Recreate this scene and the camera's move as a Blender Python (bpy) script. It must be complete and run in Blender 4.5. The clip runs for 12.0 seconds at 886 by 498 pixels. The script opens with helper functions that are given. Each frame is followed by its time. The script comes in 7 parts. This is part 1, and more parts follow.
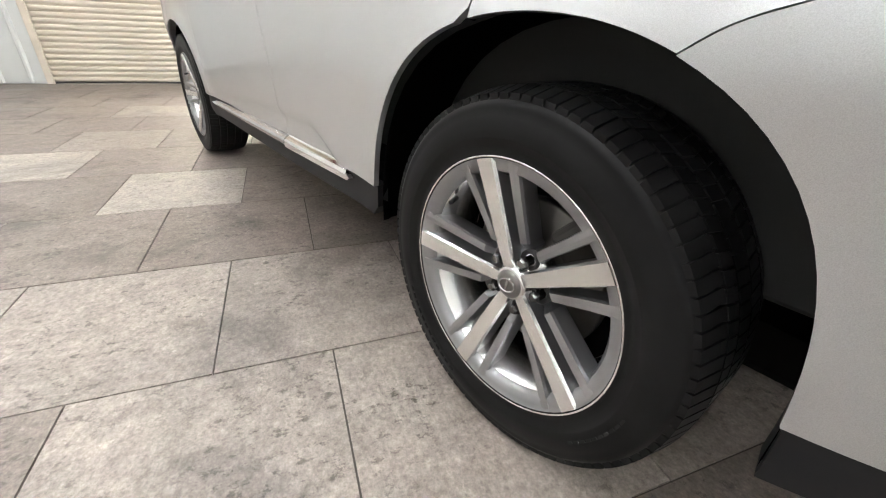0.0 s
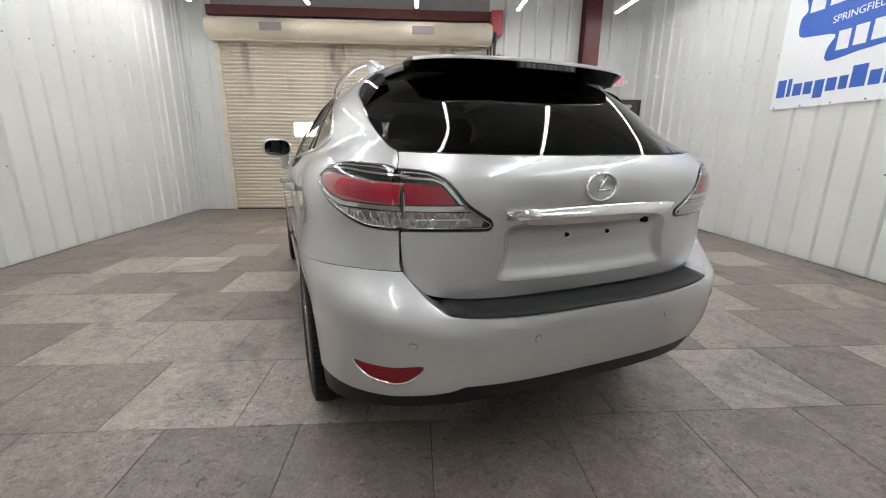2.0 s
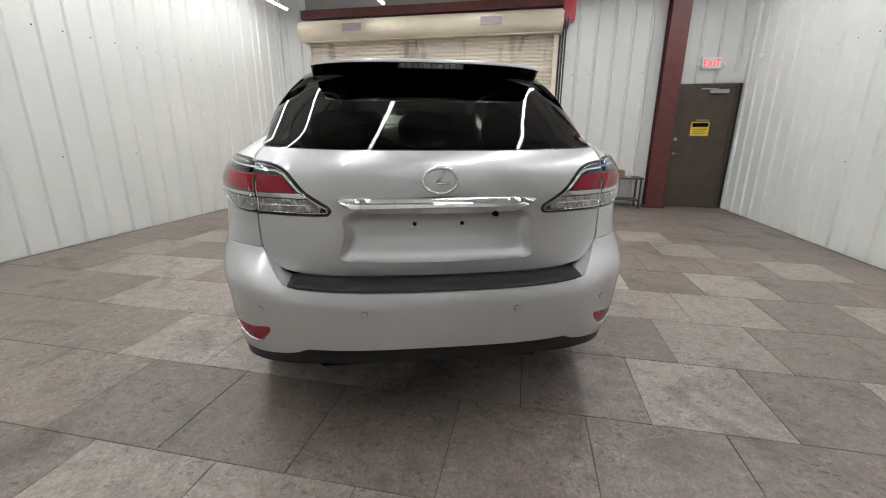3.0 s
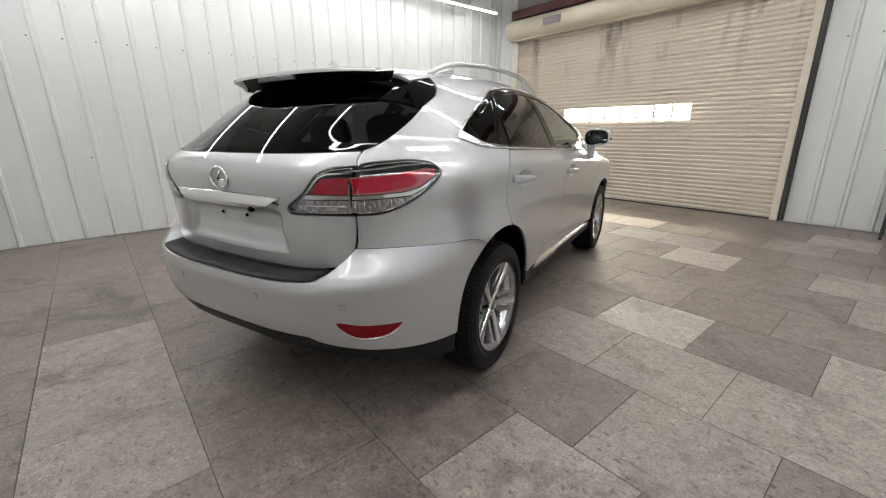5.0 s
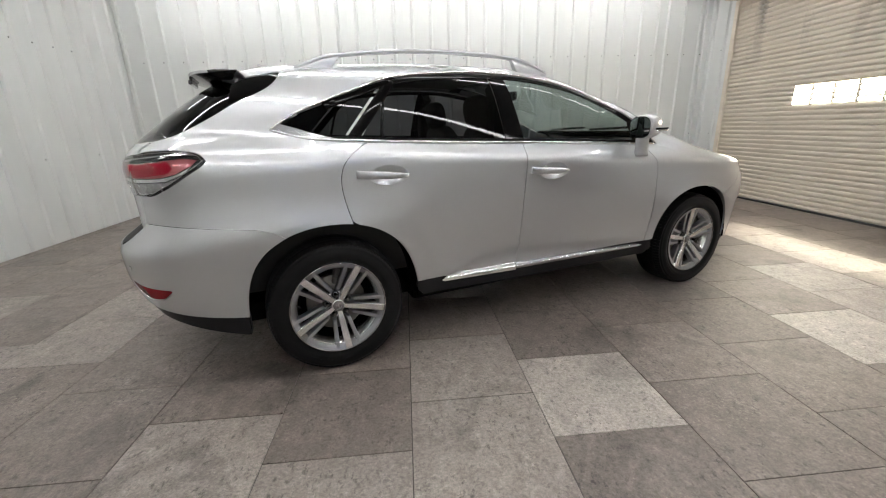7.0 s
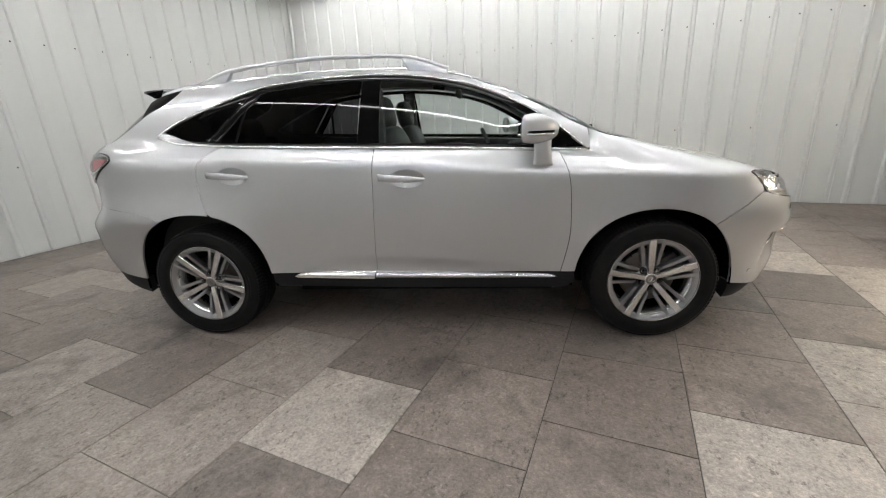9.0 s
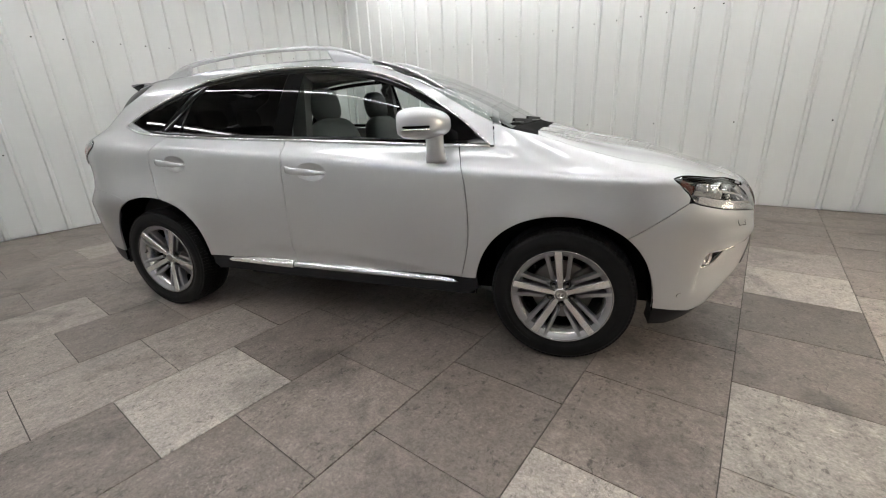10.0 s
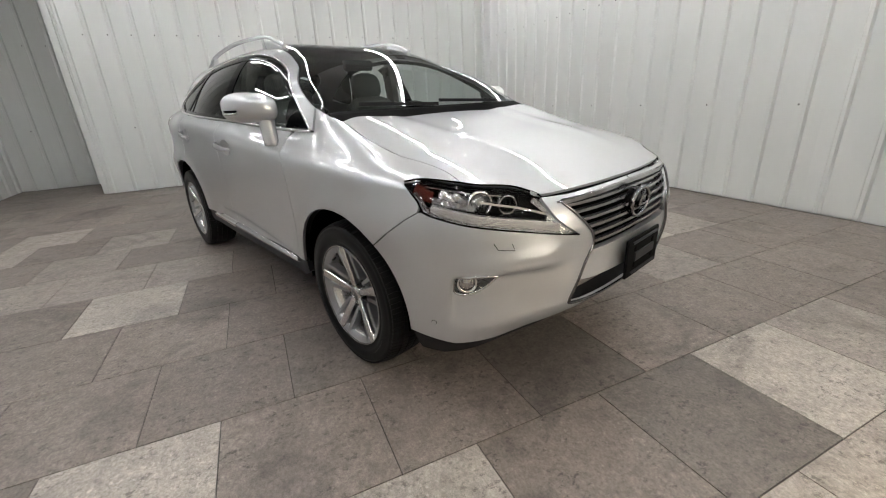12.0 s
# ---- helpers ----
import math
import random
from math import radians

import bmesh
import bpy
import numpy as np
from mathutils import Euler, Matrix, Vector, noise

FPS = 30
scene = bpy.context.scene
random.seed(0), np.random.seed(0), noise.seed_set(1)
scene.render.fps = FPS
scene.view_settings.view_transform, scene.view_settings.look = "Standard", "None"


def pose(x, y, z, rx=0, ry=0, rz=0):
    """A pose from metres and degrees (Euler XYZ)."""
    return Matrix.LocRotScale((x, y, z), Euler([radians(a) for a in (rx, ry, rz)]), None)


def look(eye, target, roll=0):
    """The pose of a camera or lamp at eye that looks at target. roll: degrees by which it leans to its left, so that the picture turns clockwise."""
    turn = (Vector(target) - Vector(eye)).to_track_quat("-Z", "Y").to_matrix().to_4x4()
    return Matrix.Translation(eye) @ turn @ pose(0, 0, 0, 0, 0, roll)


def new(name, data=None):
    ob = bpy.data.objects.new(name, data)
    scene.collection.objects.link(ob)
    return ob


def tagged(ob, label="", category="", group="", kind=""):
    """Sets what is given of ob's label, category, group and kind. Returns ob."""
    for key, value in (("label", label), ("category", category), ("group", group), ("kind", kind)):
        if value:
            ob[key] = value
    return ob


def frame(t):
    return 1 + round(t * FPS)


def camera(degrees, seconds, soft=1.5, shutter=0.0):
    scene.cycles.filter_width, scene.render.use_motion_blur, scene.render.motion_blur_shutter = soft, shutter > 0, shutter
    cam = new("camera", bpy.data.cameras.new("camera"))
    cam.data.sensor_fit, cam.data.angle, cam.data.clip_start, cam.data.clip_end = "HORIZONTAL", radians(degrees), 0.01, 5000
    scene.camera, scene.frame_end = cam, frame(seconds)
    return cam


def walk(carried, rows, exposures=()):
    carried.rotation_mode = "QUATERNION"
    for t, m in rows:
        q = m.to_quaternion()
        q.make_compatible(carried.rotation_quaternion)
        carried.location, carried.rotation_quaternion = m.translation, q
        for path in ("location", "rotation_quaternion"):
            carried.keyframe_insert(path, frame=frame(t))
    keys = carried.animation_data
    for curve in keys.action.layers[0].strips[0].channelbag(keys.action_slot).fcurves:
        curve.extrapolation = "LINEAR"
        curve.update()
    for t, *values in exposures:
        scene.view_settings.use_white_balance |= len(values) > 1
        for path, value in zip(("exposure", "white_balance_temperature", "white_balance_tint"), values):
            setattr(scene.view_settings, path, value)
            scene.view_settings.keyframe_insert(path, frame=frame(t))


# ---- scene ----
cam = camera(95.07, 12.0, soft=1.1)
PATH = [
    (0, (-1.217, -0.858, 0.792), (-0.569, 0.781, -0.154), 2.54),
    (0.5, (-1.206, -1.112, 0.993), (-0.608, 0.647, 0.252), 1.35),
    (1, (-1.086, -1.615, 1.196), (-0.583, 0.229, 0.606), 0.46),
    (1.5, (-0.742, -1.954, 1.257), (-0.408, -0.047, 0.755), 0.34),
    (2, (-0.322, -2.221, 1.259), (-0.196, -0.287, 0.767), 0.44),
    (2.5, (0.118, -2.307, 1.278), (-0.002, -0.378, 0.761), 0.38),
    (3, (0.596, -2.309, 1.286), (0.214, -0.422, 0.745), 0.37),
    (3.2, (0.792, -2.300, 1.289), (0.296, -0.442, 0.740), 0.42),
    (4.8, (2.187, -1.477, 1.326), (0.802, -0.152, 0.756), -0.20),
    (5, (2.279, -1.299, 1.321), (0.816, -0.059, 0.754), -0.59),
    (5.5, (2.535, -0.879, 1.283), (0.894, 0.112, 0.713), -0.91),
    (6, (2.681, -0.395, 1.286), (0.911, 0.332, 0.705), -1.07),
    (6.5, (2.781, 0.138, 1.268), (0.925, 0.582, 0.671), -1.32),
    (7, (2.912, 0.686, 1.278), (1.004, 0.847, 0.698), -1.68),
    (7.2, (2.908, 0.897, 1.265), (0.993, 0.949, 0.690), -1.69),
    (8.8, (2.537, 2.522, 1.331), (0.772, 1.803, 0.724), -2.64),
    (9, (2.467, 2.727, 1.293), (0.736, 1.923, 0.696), -2.79),
    (9.5, (2.204, 3.173, 1.288), (0.570, 2.191, 0.683), -2.62),
    (10, (1.851, 3.596, 1.281), (0.352, 2.433, 0.646), -2.57),
    (10.5, (1.514, 4.008, 1.287), (0.177, 2.676, 0.628), -2.44),
    (11, (1.102, 4.303, 1.286), (-0.049, 2.820, 0.595), -2.44),
    (11.5, (0.709, 4.575, 1.257), (-0.235, 2.959, 0.552), -2.75),
    (12, (0.299, 4.722, 1.241), (-0.462, 3.009, 0.543), -2.86),
]
EXPOSURE = [(0, 1.99), (0.5, 1.70), (1.0, 1.25), (1.5, 1.06), (2.0, 1.06), (3.2, 1.08), (5.0, 1.01), (9.0, 0.96), (12, 0.91)]
walk(cam, [(t, look(eye, target, roll)) for t, eye, target, roll in PATH], EXPOSURE)

# ---- world and sun: daylight that only enters by the glazed slats of the shutter ----
SUN_WAY = Vector((1.05, -1.30, -1.38)).normalized()
world = bpy.data.worlds.new("world")
scene.world = world
world.use_nodes = True
wn = world.node_tree
sky = wn.nodes.new("ShaderNodeTexSky")
sky.sky_type = "NISHITA"
sky.sun_disc = False
sky.sun_elevation = math.asin(-SUN_WAY.z)
sky.sun_rotation = math.atan2(-SUN_WAY.x, -SUN_WAY.y)
wn.nodes["Background"].inputs["Strength"].default_value = 0.12
wn.links.new(sky.outputs["Color"], wn.nodes["Background"].inputs["Color"])
sun_data = bpy.data.lights.new("sun", "SUN")
sun_data.energy, sun_data.angle, sun_data.color = 5.0, radians(11), (1.0, 0.88, 0.66)
sun = new("sun", sun_data)
sun.matrix_world = look(Vector((0, 0, 0)) - SUN_WAY * 20, (0, 0, 0))

# hazy daylight in the opening of the shutter's glazed strip
haze = bpy.data.lights.new("window_light", "AREA")
haze.shape, haze.size, haze.size_y, haze.energy, haze.color = "RECTANGLE", 2.36, 0.27, 6.0, (1.0, 0.90, 0.74)
haze.spread = radians(80)
window_light = new("window_light", haze)
window_light.matrix_world = look((-1.52, 6.22, 1.555), (-1.52 + 1.05, 6.22 - 1.30, 1.555 - 1.38))

# ---- materials ----
def mat(name, color, rough=0.5, metal=0.0, coat=0.0, spec=0.5, coat_rough=0.03):
    m = bpy.data.materials.new(name)
    m.use_nodes = True
    b = m.node_tree.nodes["Principled BSDF"]
    b.inputs["Base Color"].default_value = (*color, 1)
    b.inputs["Roughness"].default_value = rough
    b.inputs["Metallic"].default_value = metal
    b.inputs["Coat Weight"].default_value = coat
    b.inputs["Coat Roughness"].default_value = coat_rough
    b.inputs["Specular IOR Level"].default_value = spec
    return m


def node(m, kind, **sockets):
    n = m.node_tree.nodes.new(kind)
    for k, v in sockets.items():
        n.inputs[k.replace("_", " ")].default_value = v
    return n


def join(m, a, out, b, into):
    m.node_tree.links.new(a.outputs[out], b.inputs[into])


def bsdf(m):
    return m.node_tree.nodes["Principled BSDF"]


def vary(m, scale, low, high, detail=4.0, coords="Object", stretch=(1, 1, 1), target="Base Color", rough=0.6):
    """Drives a socket by noise between two values."""
    tc = node(m, "ShaderNodeTexCoord")
    mp = node(m, "ShaderNodeMapping", Scale=stretch)
    nz = node(m, "ShaderNodeTexNoise", Scale=scale, Detail=detail, Roughness=rough)
    join(m, tc, coords, mp, "Vector")
    join(m, mp, "Vector", nz, "Vector")
    cr = m.node_tree.nodes.new("ShaderNodeValToRGB")
    cr.color_ramp.elements[0].position, cr.color_ramp.elements[1].position = 0.3, 0.7
    cr.color_ramp.elements[0].color, cr.color_ramp.elements[1].color = (*low, 1), (*high, 1)
    join(m, nz, "Fac", cr, "Fac")
    if target:
        join(m, cr, "Color", bsdf(m), target)
    return cr, mp


def mix(m, a, b, fac, mode="MIX"):
    """Mixes two colour outputs; fac is an output or a number."""
    n = m.node_tree.nodes.new("ShaderNodeMix")
    n.data_type, n.blend_type = "RGBA", mode
    for s, v in ((6, a), (7, b), (0, fac)):
        if isinstance(v, (int, float)):
            n.inputs[s].default_value = v
        elif isinstance(v, tuple):
            n.inputs[s].default_value = (*v, 1)
        else:
            m.node_tree.links.new(v, n.inputs[s])
    return n.outputs[2]


def bump(m, scale, strength, distance=0.002, detail=3.0, stretch=(1, 1, 1)):
    tc = node(m, "ShaderNodeTexCoord")
    mp = node(m, "ShaderNodeMapping", Scale=stretch)
    nz = node(m, "ShaderNodeTexNoise", Scale=scale, Detail=detail)
    bp = node(m, "ShaderNodeBump", Strength=strength, Distance=distance)
    join(m, tc, "Object", mp, "Vector")
    join(m, mp, "Vector", nz, "Vector")
    join(m, nz, "Fac", bp, "Height")
    join(m, bp, "Normal", bsdf(m), "Normal")
    return m


def glow(name, color, strength):
    m = mat(name, color)
    bsdf(m).inputs["Emission Color"].default_value = (*color, 1)
    bsdf(m).inputs["Emission Strength"].default_value = strength
    return m


def glass(name, color, rough=0.0):
    m = mat(name, color, rough)
    bsdf(m).inputs["Transmission Weight"].default_value = 1.0
    bsdf(m).inputs["IOR"].default_value = 1.45
    return m


def thin_glass(name, tint, gloss=1.0, ior=1.4):
    """A thin pane: tinted see-through with a mirror-like surface reflection."""
    m = bpy.data.materials.new(name)
    m.use_nodes = True
    nt = m.node_tree
    nt.nodes.remove(nt.nodes["Principled BSDF"])
    tr = nt.nodes.new("ShaderNodeBsdfTransparent")
    tr.inputs["Color"].default_value = (*tint, 1)
    gl = nt.nodes.new("ShaderNodeBsdfGlossy")
    gl.inputs["Roughness"].default_value = 0.004
    gl.inputs["Color"].default_value = (gloss, gloss, gloss, 1)
    f0 = ((ior - 1) / (ior + 1)) ** 2
    lw = nt.nodes.new("ShaderNodeLayerWeight")
    lw.inputs["Blend"].default_value = 0.5
    pw = nt.nodes.new("ShaderNodeMath")
    pw.operation = "POWER"
    pw.inputs[1].default_value = 5.0
    nt.links.new(lw.outputs["Facing"], pw.inputs[0])
    fr = nt.nodes.new("ShaderNodeMath")
    fr.operation = "MULTIPLY_ADD"
    fr.inputs[1].default_value = 1.0 - f0
    fr.inputs[2].default_value = f0
    nt.links.new(pw.outputs["Value"], fr.inputs[0])
    mx = nt.nodes.new("ShaderNodeMixShader")
    nt.links.new(fr.outputs["Value"], mx.inputs["Fac"])
    nt.links.new(tr.outputs["BSDF"], mx.inputs[1])
    nt.links.new(gl.outputs["BSDF"], mx.inputs[2])
    nt.links.new(mx.outputs["Shader"], nt.nodes["Material Output"].inputs["Surface"])
    return m


WALL = mat("white_wall_enamel", (0.66, 0.67, 0.655), 0.38)
cr, mp = vary(WALL, 1.3, (0.60, 0.615, 0.60), (0.67, 0.68, 0.665), stretch=(1, 1, 0.35))
bump(WALL, 9.0, 0.12, 0.004)
CEIL = mat("ceiling_white", (0.55, 0.55, 0.54), 0.7)
SHUT = mat("beige_shutter_paint", (0.66, 0.59, 0.49), 0.5)


def sooty(m):
    """Cream paint with dark rubbed streaks where the slats wind up over the barrel."""
    nt = m.node_tree
    cr, mp = vary(m, 2.2, (0.61, 0.545, 0.455), (0.71, 0.64, 0.54), stretch=(0.5, 1, 3), target="")
    geo = nt.nodes.new("ShaderNodeNewGeometry")
    mp = node(m, "ShaderNodeMapping", Scale=(1.3, 1.0, 0.30))
    nz = node(m, "ShaderNodeTexNoise", Scale=1.5, Detail=5.0, Roughness=0.6)
    sep = nt.nodes.new("ShaderNodeSeparateXYZ")
    join(m, geo, "Position", mp, "Vector")
    join(m, mp, "Vector", nz, "Vector")
    join(m, geo, "Position", sep, "Vector")
    a, b = nt.nodes.new("ShaderNodeMapRange"), nt.nodes.new("ShaderNodeMapRange")
    a.inputs["From Min"].default_value, a.inputs["From Max"].default_value = 0.53, 0.66
    b.inputs["From Min"].default_value, b.inputs["From Max"].default_value = 1.9, 2.9
    join(m, nz, "Fac", a, "Value")
    join(m, sep, "Z", b, "Value")
    mu = nt.nodes.new("ShaderNodeMath")
    mu.operation = "MULTIPLY"
    nt.links.new(a.outputs["Result"], mu.inputs[0])
    nt.links.new(b.outputs["Result"], mu.inputs[1])
    nt.links.new(mix(m, cr.outputs["Color"], (0.13, 0.11, 0.09), mu.outputs[0]), bsdf(m).inputs["Base Color"])


sooty(SHUT)
HOOD_CAN = mat("cream_canvas", (0.62, 0.56, 0.45), 0.85, spec=0.15)
vary(HOOD_CAN, 3.0, (0.52, 0.46, 0.36), (0.64, 0.58, 0.47), stretch=(0.4, 1, 1))
PANEL = mat("mauve_grey_panel", (0.27, 0.25, 0.25), 0.6)
vary(PANEL, 2.0, (0.24, 0.222, 0.222), (0.30, 0.278, 0.278))
RED_STEEL = mat("red_oxide_steel", (0.10, 0.022, 0.02), 0.5)
vary(RED_STEEL, 6.0, (0.075, 0.016, 0.016), (0.125, 0.03, 0.027))
DOORB = mat("dark_brown_door", (0.075, 0.058, 0.043), 0.45)
vary(DOORB, 4.0, (0.065, 0.05, 0.037), (0.09, 0.07, 0.053))
DARK = mat("dark_steel", (0.03, 0.03, 0.03), 0.5)
TUBE = glow("led_tube", (0.99, 0.985, 0.99), 22.5)
DAY = glow("daylight_outside", (1.0, 0.92, 0.80), 10.0)
FIXT = mat("white_fixture", (0.75, 0.75, 0.75), 0.4)
LABEL = mat("purple_grey_label", (0.24, 0.20, 0.22), 0.6)
OPER = mat("red_operator_paint", (0.30, 0.02, 0.03), 0.4)
SIGN_W = mat("white_banner", (0.78, 0.80, 0.82), 0.45)
SIGN_B = mat("blue_print", (0.035, 0.12, 0.50), 0.45)
EXIT_R = glow("exit_red", (0.9, 0.06, 0.08), 0.6)
YELL = mat("yellow_sign", (0.75, 0.55, 0.02), 0.5)
CARD = mat("cardboard", (0.33, 0.20, 0.11), 0.8)
STEEL = mat("brushed_steel", (0.55, 0.55, 0.55), 0.3, 1.0)


def tile_material(name, low, high, warm):
    """Travertine-look porcelain: bands, clouds, pits and a fine speckle."""
    m = mat(name, high, 0.5)
    nt = m.node_tree
    info = nt.nodes.new("ShaderNodeObjectInfo")
    tc = node(m, "ShaderNodeTexCoord")
    off = nt.nodes.new("ShaderNodeVectorMath")
    off.operation = "MULTIPLY_ADD"
    off.inputs[1].default_value = (1, 1, 1)
    comb = nt.nodes.new("ShaderNodeCombineXYZ")
    for k, f in (("X", 37.0), ("Y", 91.0), ("Z", 13.0)):
        mu = nt.nodes.new("ShaderNodeMath")
        mu.operation = "MULTIPLY"
        mu.inputs[1].default_value = f
        nt.links.new(info.outputs["Random"], mu.inputs[0])
        nt.links.new(mu.outputs[0], comb.inputs[k])
    nt.links.new(tc.outputs["Object"], off.inputs[0])
    nt.links.new(comb.outputs[0], off.inputs[2])

    def nz(scale, detail, a, b, stretch=(1, 1, 1), rough=0.6):
        mp = node(m, "ShaderNodeMapping", Scale=stretch)
        n = node(m, "ShaderNodeTexNoise", Scale=scale, Detail=detail, Roughness=rough)
        r = nt.nodes.new("ShaderNodeMapRange")
        r.inputs["From Min"].default_value, r.inputs["From Max"].default_value = a, b
        nt.links.new(off.outputs[0], mp.inputs["Vector"])
        nt.links.new(mp.outputs["Vector"], n.inputs["Vector"])
        nt.links.new(n.outputs["Fac"], r.inputs["Value"])
        return r.outputs["Result"]

    def times(p, q):
        n = nt.nodes.new("ShaderNodeMath")
        n.operation = "MULTIPLY"
        for k, v in ((0, p), (1, q)):
            if isinstance(v, float):
                n.inputs[k].default_value = v
            else:
                nt.links.new(v, n.inputs[k])
        return n.outputs[0]

    cloud = nz(2.4, 7, 0.30, 0.70, rough=0.68)
    band = nz(2.0, 5, 0.38, 0.62, (1.0, 3.2, 1.0), 0.65)
    patchy = nz(4.5, 3, 0.36, 0.58)
    pits = times(nz(27.0, 5, 0.545, 0.625, (1.0, 1.4, 1.0), 0.74), patchy)
    flecks = times(nz(36.0, 5, 0.56, 0.65, (1.4, 1.0, 1.0), 0.72), nz(3.1, 3, 0.40, 0.62))
    mottle = nz(13.0, 6, 0.30, 0.72, rough=0.72)
    speck = nz(190.0, 2, 0.32, 0.68)
    c = mix(m, low, high, cloud)
    c2 = mix(m, c, warm, times(band, 0.7))
    deep = times(pits, 0.80)
    c3 = mix(m, c2, tuple(v * 0.38 for v in low), deep)
    c3 = mix(m, c3, tuple(v * 1.35 for v in high), times(flecks, 0.70))
    # thin pale veins
    mpv = node(m, "ShaderNodeMapping", Scale=(0.7, 2.6, 1.0), Rotation=(0, 0, 0.5))
    vn = node(m, "ShaderNodeTexNoise", Scale=1.1, Detail=3, Roughness=0.5, Distortion=0.4)
    nt.links.new(off.outputs[0], mpv.inputs["Vector"])
    nt.links.new(mpv.outputs["Vector"], vn.inputs["Vector"])
    sub = nt.nodes.new("ShaderNodeMath")
    sub.operation = "SUBTRACT"
    sub.inputs[1].default_value = 0.5
    ab = nt.nodes.new("ShaderNodeMath")
    ab.operation = "ABSOLUTE"
    nt.links.new(vn.outputs["Fac"], sub.inputs[0])
    nt.links.new(sub.outputs[0], ab.inputs[0])
    vr = nt.nodes.new("ShaderNodeMapRange")
    for k, v in (("From Min", 0.0), ("From Max", 0.006), ("To Min", 0.30), ("To Max", 0.0)):
        vr.inputs[k].default_value = v
    nt.links.new(ab.outputs[0], vr.inputs["Value"])
    c3 = mix(m, c3, tuple(v * 1.3 for v in high), times(vr.outputs["Result"], patchy))
    mr = nt.nodes.new("ShaderNodeMapRange")
    mr.inputs["To Min"].default_value, mr.inputs["To Max"].default_value = 0.76, 1.20
    nt.links.new(mottle, mr.inputs["Value"])
    c3 = mix(m, c3, mr.outputs["Result"], 1.0, "MULTIPLY")
    gm = nt.nodes.new("ShaderNodeMapRange")
    gm.inputs["To Min"].default_value, gm.inputs["To Max"].default_value = 0.70, 1.30
    nt.links.new(nz(62.0, 4, 0.30, 0.70, (1.3, 1.0, 1.0), 0.7), gm.inputs["Value"])
    c3 = mix(m, c3, gm.outputs["Result"], 1.0, "MULTIPLY")
    grain = nt.nodes.new("ShaderNodeMapRange")
    grain.inputs["To Min"].default_value, grain.inputs["To Max"].default_value = 0.88, 1.12
    nt.links.new(speck, grain.inputs["Value"])
    c4 = mix(m, c3, grain.outputs["Result"], 1.0, "MULTIPLY")
    br = nt.nodes.new("ShaderNodeMapRange")
    br.inputs["To Min"].default_value, br.inputs["To Max"].default_value = 0.86, 1.08
    nt.links.new(info.outputs["Random"], br.inputs["Value"])
    c5 = mix(m, c4, br.outputs["Result"], 1.0, "MULTIPLY")
    geo = nt.nodes.new("ShaderNodeNewGeometry")
    smear = node(m, "ShaderNodeTexNoise", Scale=1.7, Detail=5, Roughness=0.62, Distortion=0.8)
    nt.links.new(geo.outputs["Position"], smear.inputs["Vector"])
    sr = nt.nodes.new("ShaderNodeMapRange")
    for k, v in (("From Min", 0.53), ("From Max", 0.70), ("To Min", 1.04), ("To Max", 0.52)):
        sr.inputs[k].default_value = v
    nt.links.new(smear.outputs["Fac"], sr.inputs["Value"])
    c5 = mix(m, c5, sr.outputs["Result"], 1.0, "MULTIPLY")
    nt.links.new(c5, bsdf(m).inputs["Base Color"])
    rr = nt.nodes.new("ShaderNodeMapRange")
    rr.inputs["To Min"].default_value, rr.inputs["To Max"].default_value = 0.36, 0.54
    nt.links.new(cloud, rr.inputs["Value"])
    nt.links.new(rr.outputs["Result"], bsdf(m).inputs["Roughness"])
    bp = node(m, "ShaderNodeBump", Strength=0.25, Distance=0.0015)
    nt.links.new(deep, bp.inputs["Height"])
    bp.invert = True
    nt.links.new(bp.outputs["Normal"], bsdf(m).inputs["Normal"])
    return m


TILE_D = tile_material("taupe_stone_tile", (0.155, 0.127, 0.109), (0.250, 0.213, 0.187), (0.205, 0.172, 0.149))
TILE_B = tile_material("dark_or_shaded_stone_tile", (0.122, 0.103, 0.089), (0.180, 0.156, 0.137), (0.150, 0.129, 0.112))
TILE_M = tile_material("grey_stone_tile", (0.245, 0.210, 0.184), (0.350, 0.307, 0.272), (0.30, 0.262, 0.231))
TILE_L = tile_material("pale_stone_tile", (0.31, 0.273, 0.241), (0.435, 0.394, 0.350), (0.375, 0.335, 0.296))
GROUT = mat("dark_grout", (0.075, 0.066, 0.058), 0.9)

# car materials
PAINT = mat("silver_metallic_paint", (0.550, 0.560, 0.571), 0.37, 0.74, 1.0, coat_rough=0.005)
bsdf(PAINT).inputs["Coat IOR"].default_value = 1.8
vary(PAINT, 900.0, (0.495, 0.505, 0.516), (0.605, 0.615, 0.626), 1.0)
CHROME = mat("chrome", (0.78, 0.78, 0.78), 0.06, 1.0)
DCHROME = mat("dark_chrome", (0.24, 0.24, 0.25), 0.12, 1.0)
SATIN = mat("satin_silver_trim", (0.52, 0.52, 0.53), 0.24, 1.0)
BLACKG = mat("gloss_black", (0.003, 0.003, 0.003), 0.05, spec=0.12)
BLACKP = mat("black_plastic", (0.012, 0.012, 0.0135), 0.5, spec=0.2)
PADP = mat("charcoal_textured_plastic", (0.014, 0.014, 0.0155), 0.55, spec=0.3)
bump(PADP, 500.0, 0.5, 0.001)
GAP = mat("panel_gap_black", (0.004, 0.004, 0.004), 0.9, spec=0.1)
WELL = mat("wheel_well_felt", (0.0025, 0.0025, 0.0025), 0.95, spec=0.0)
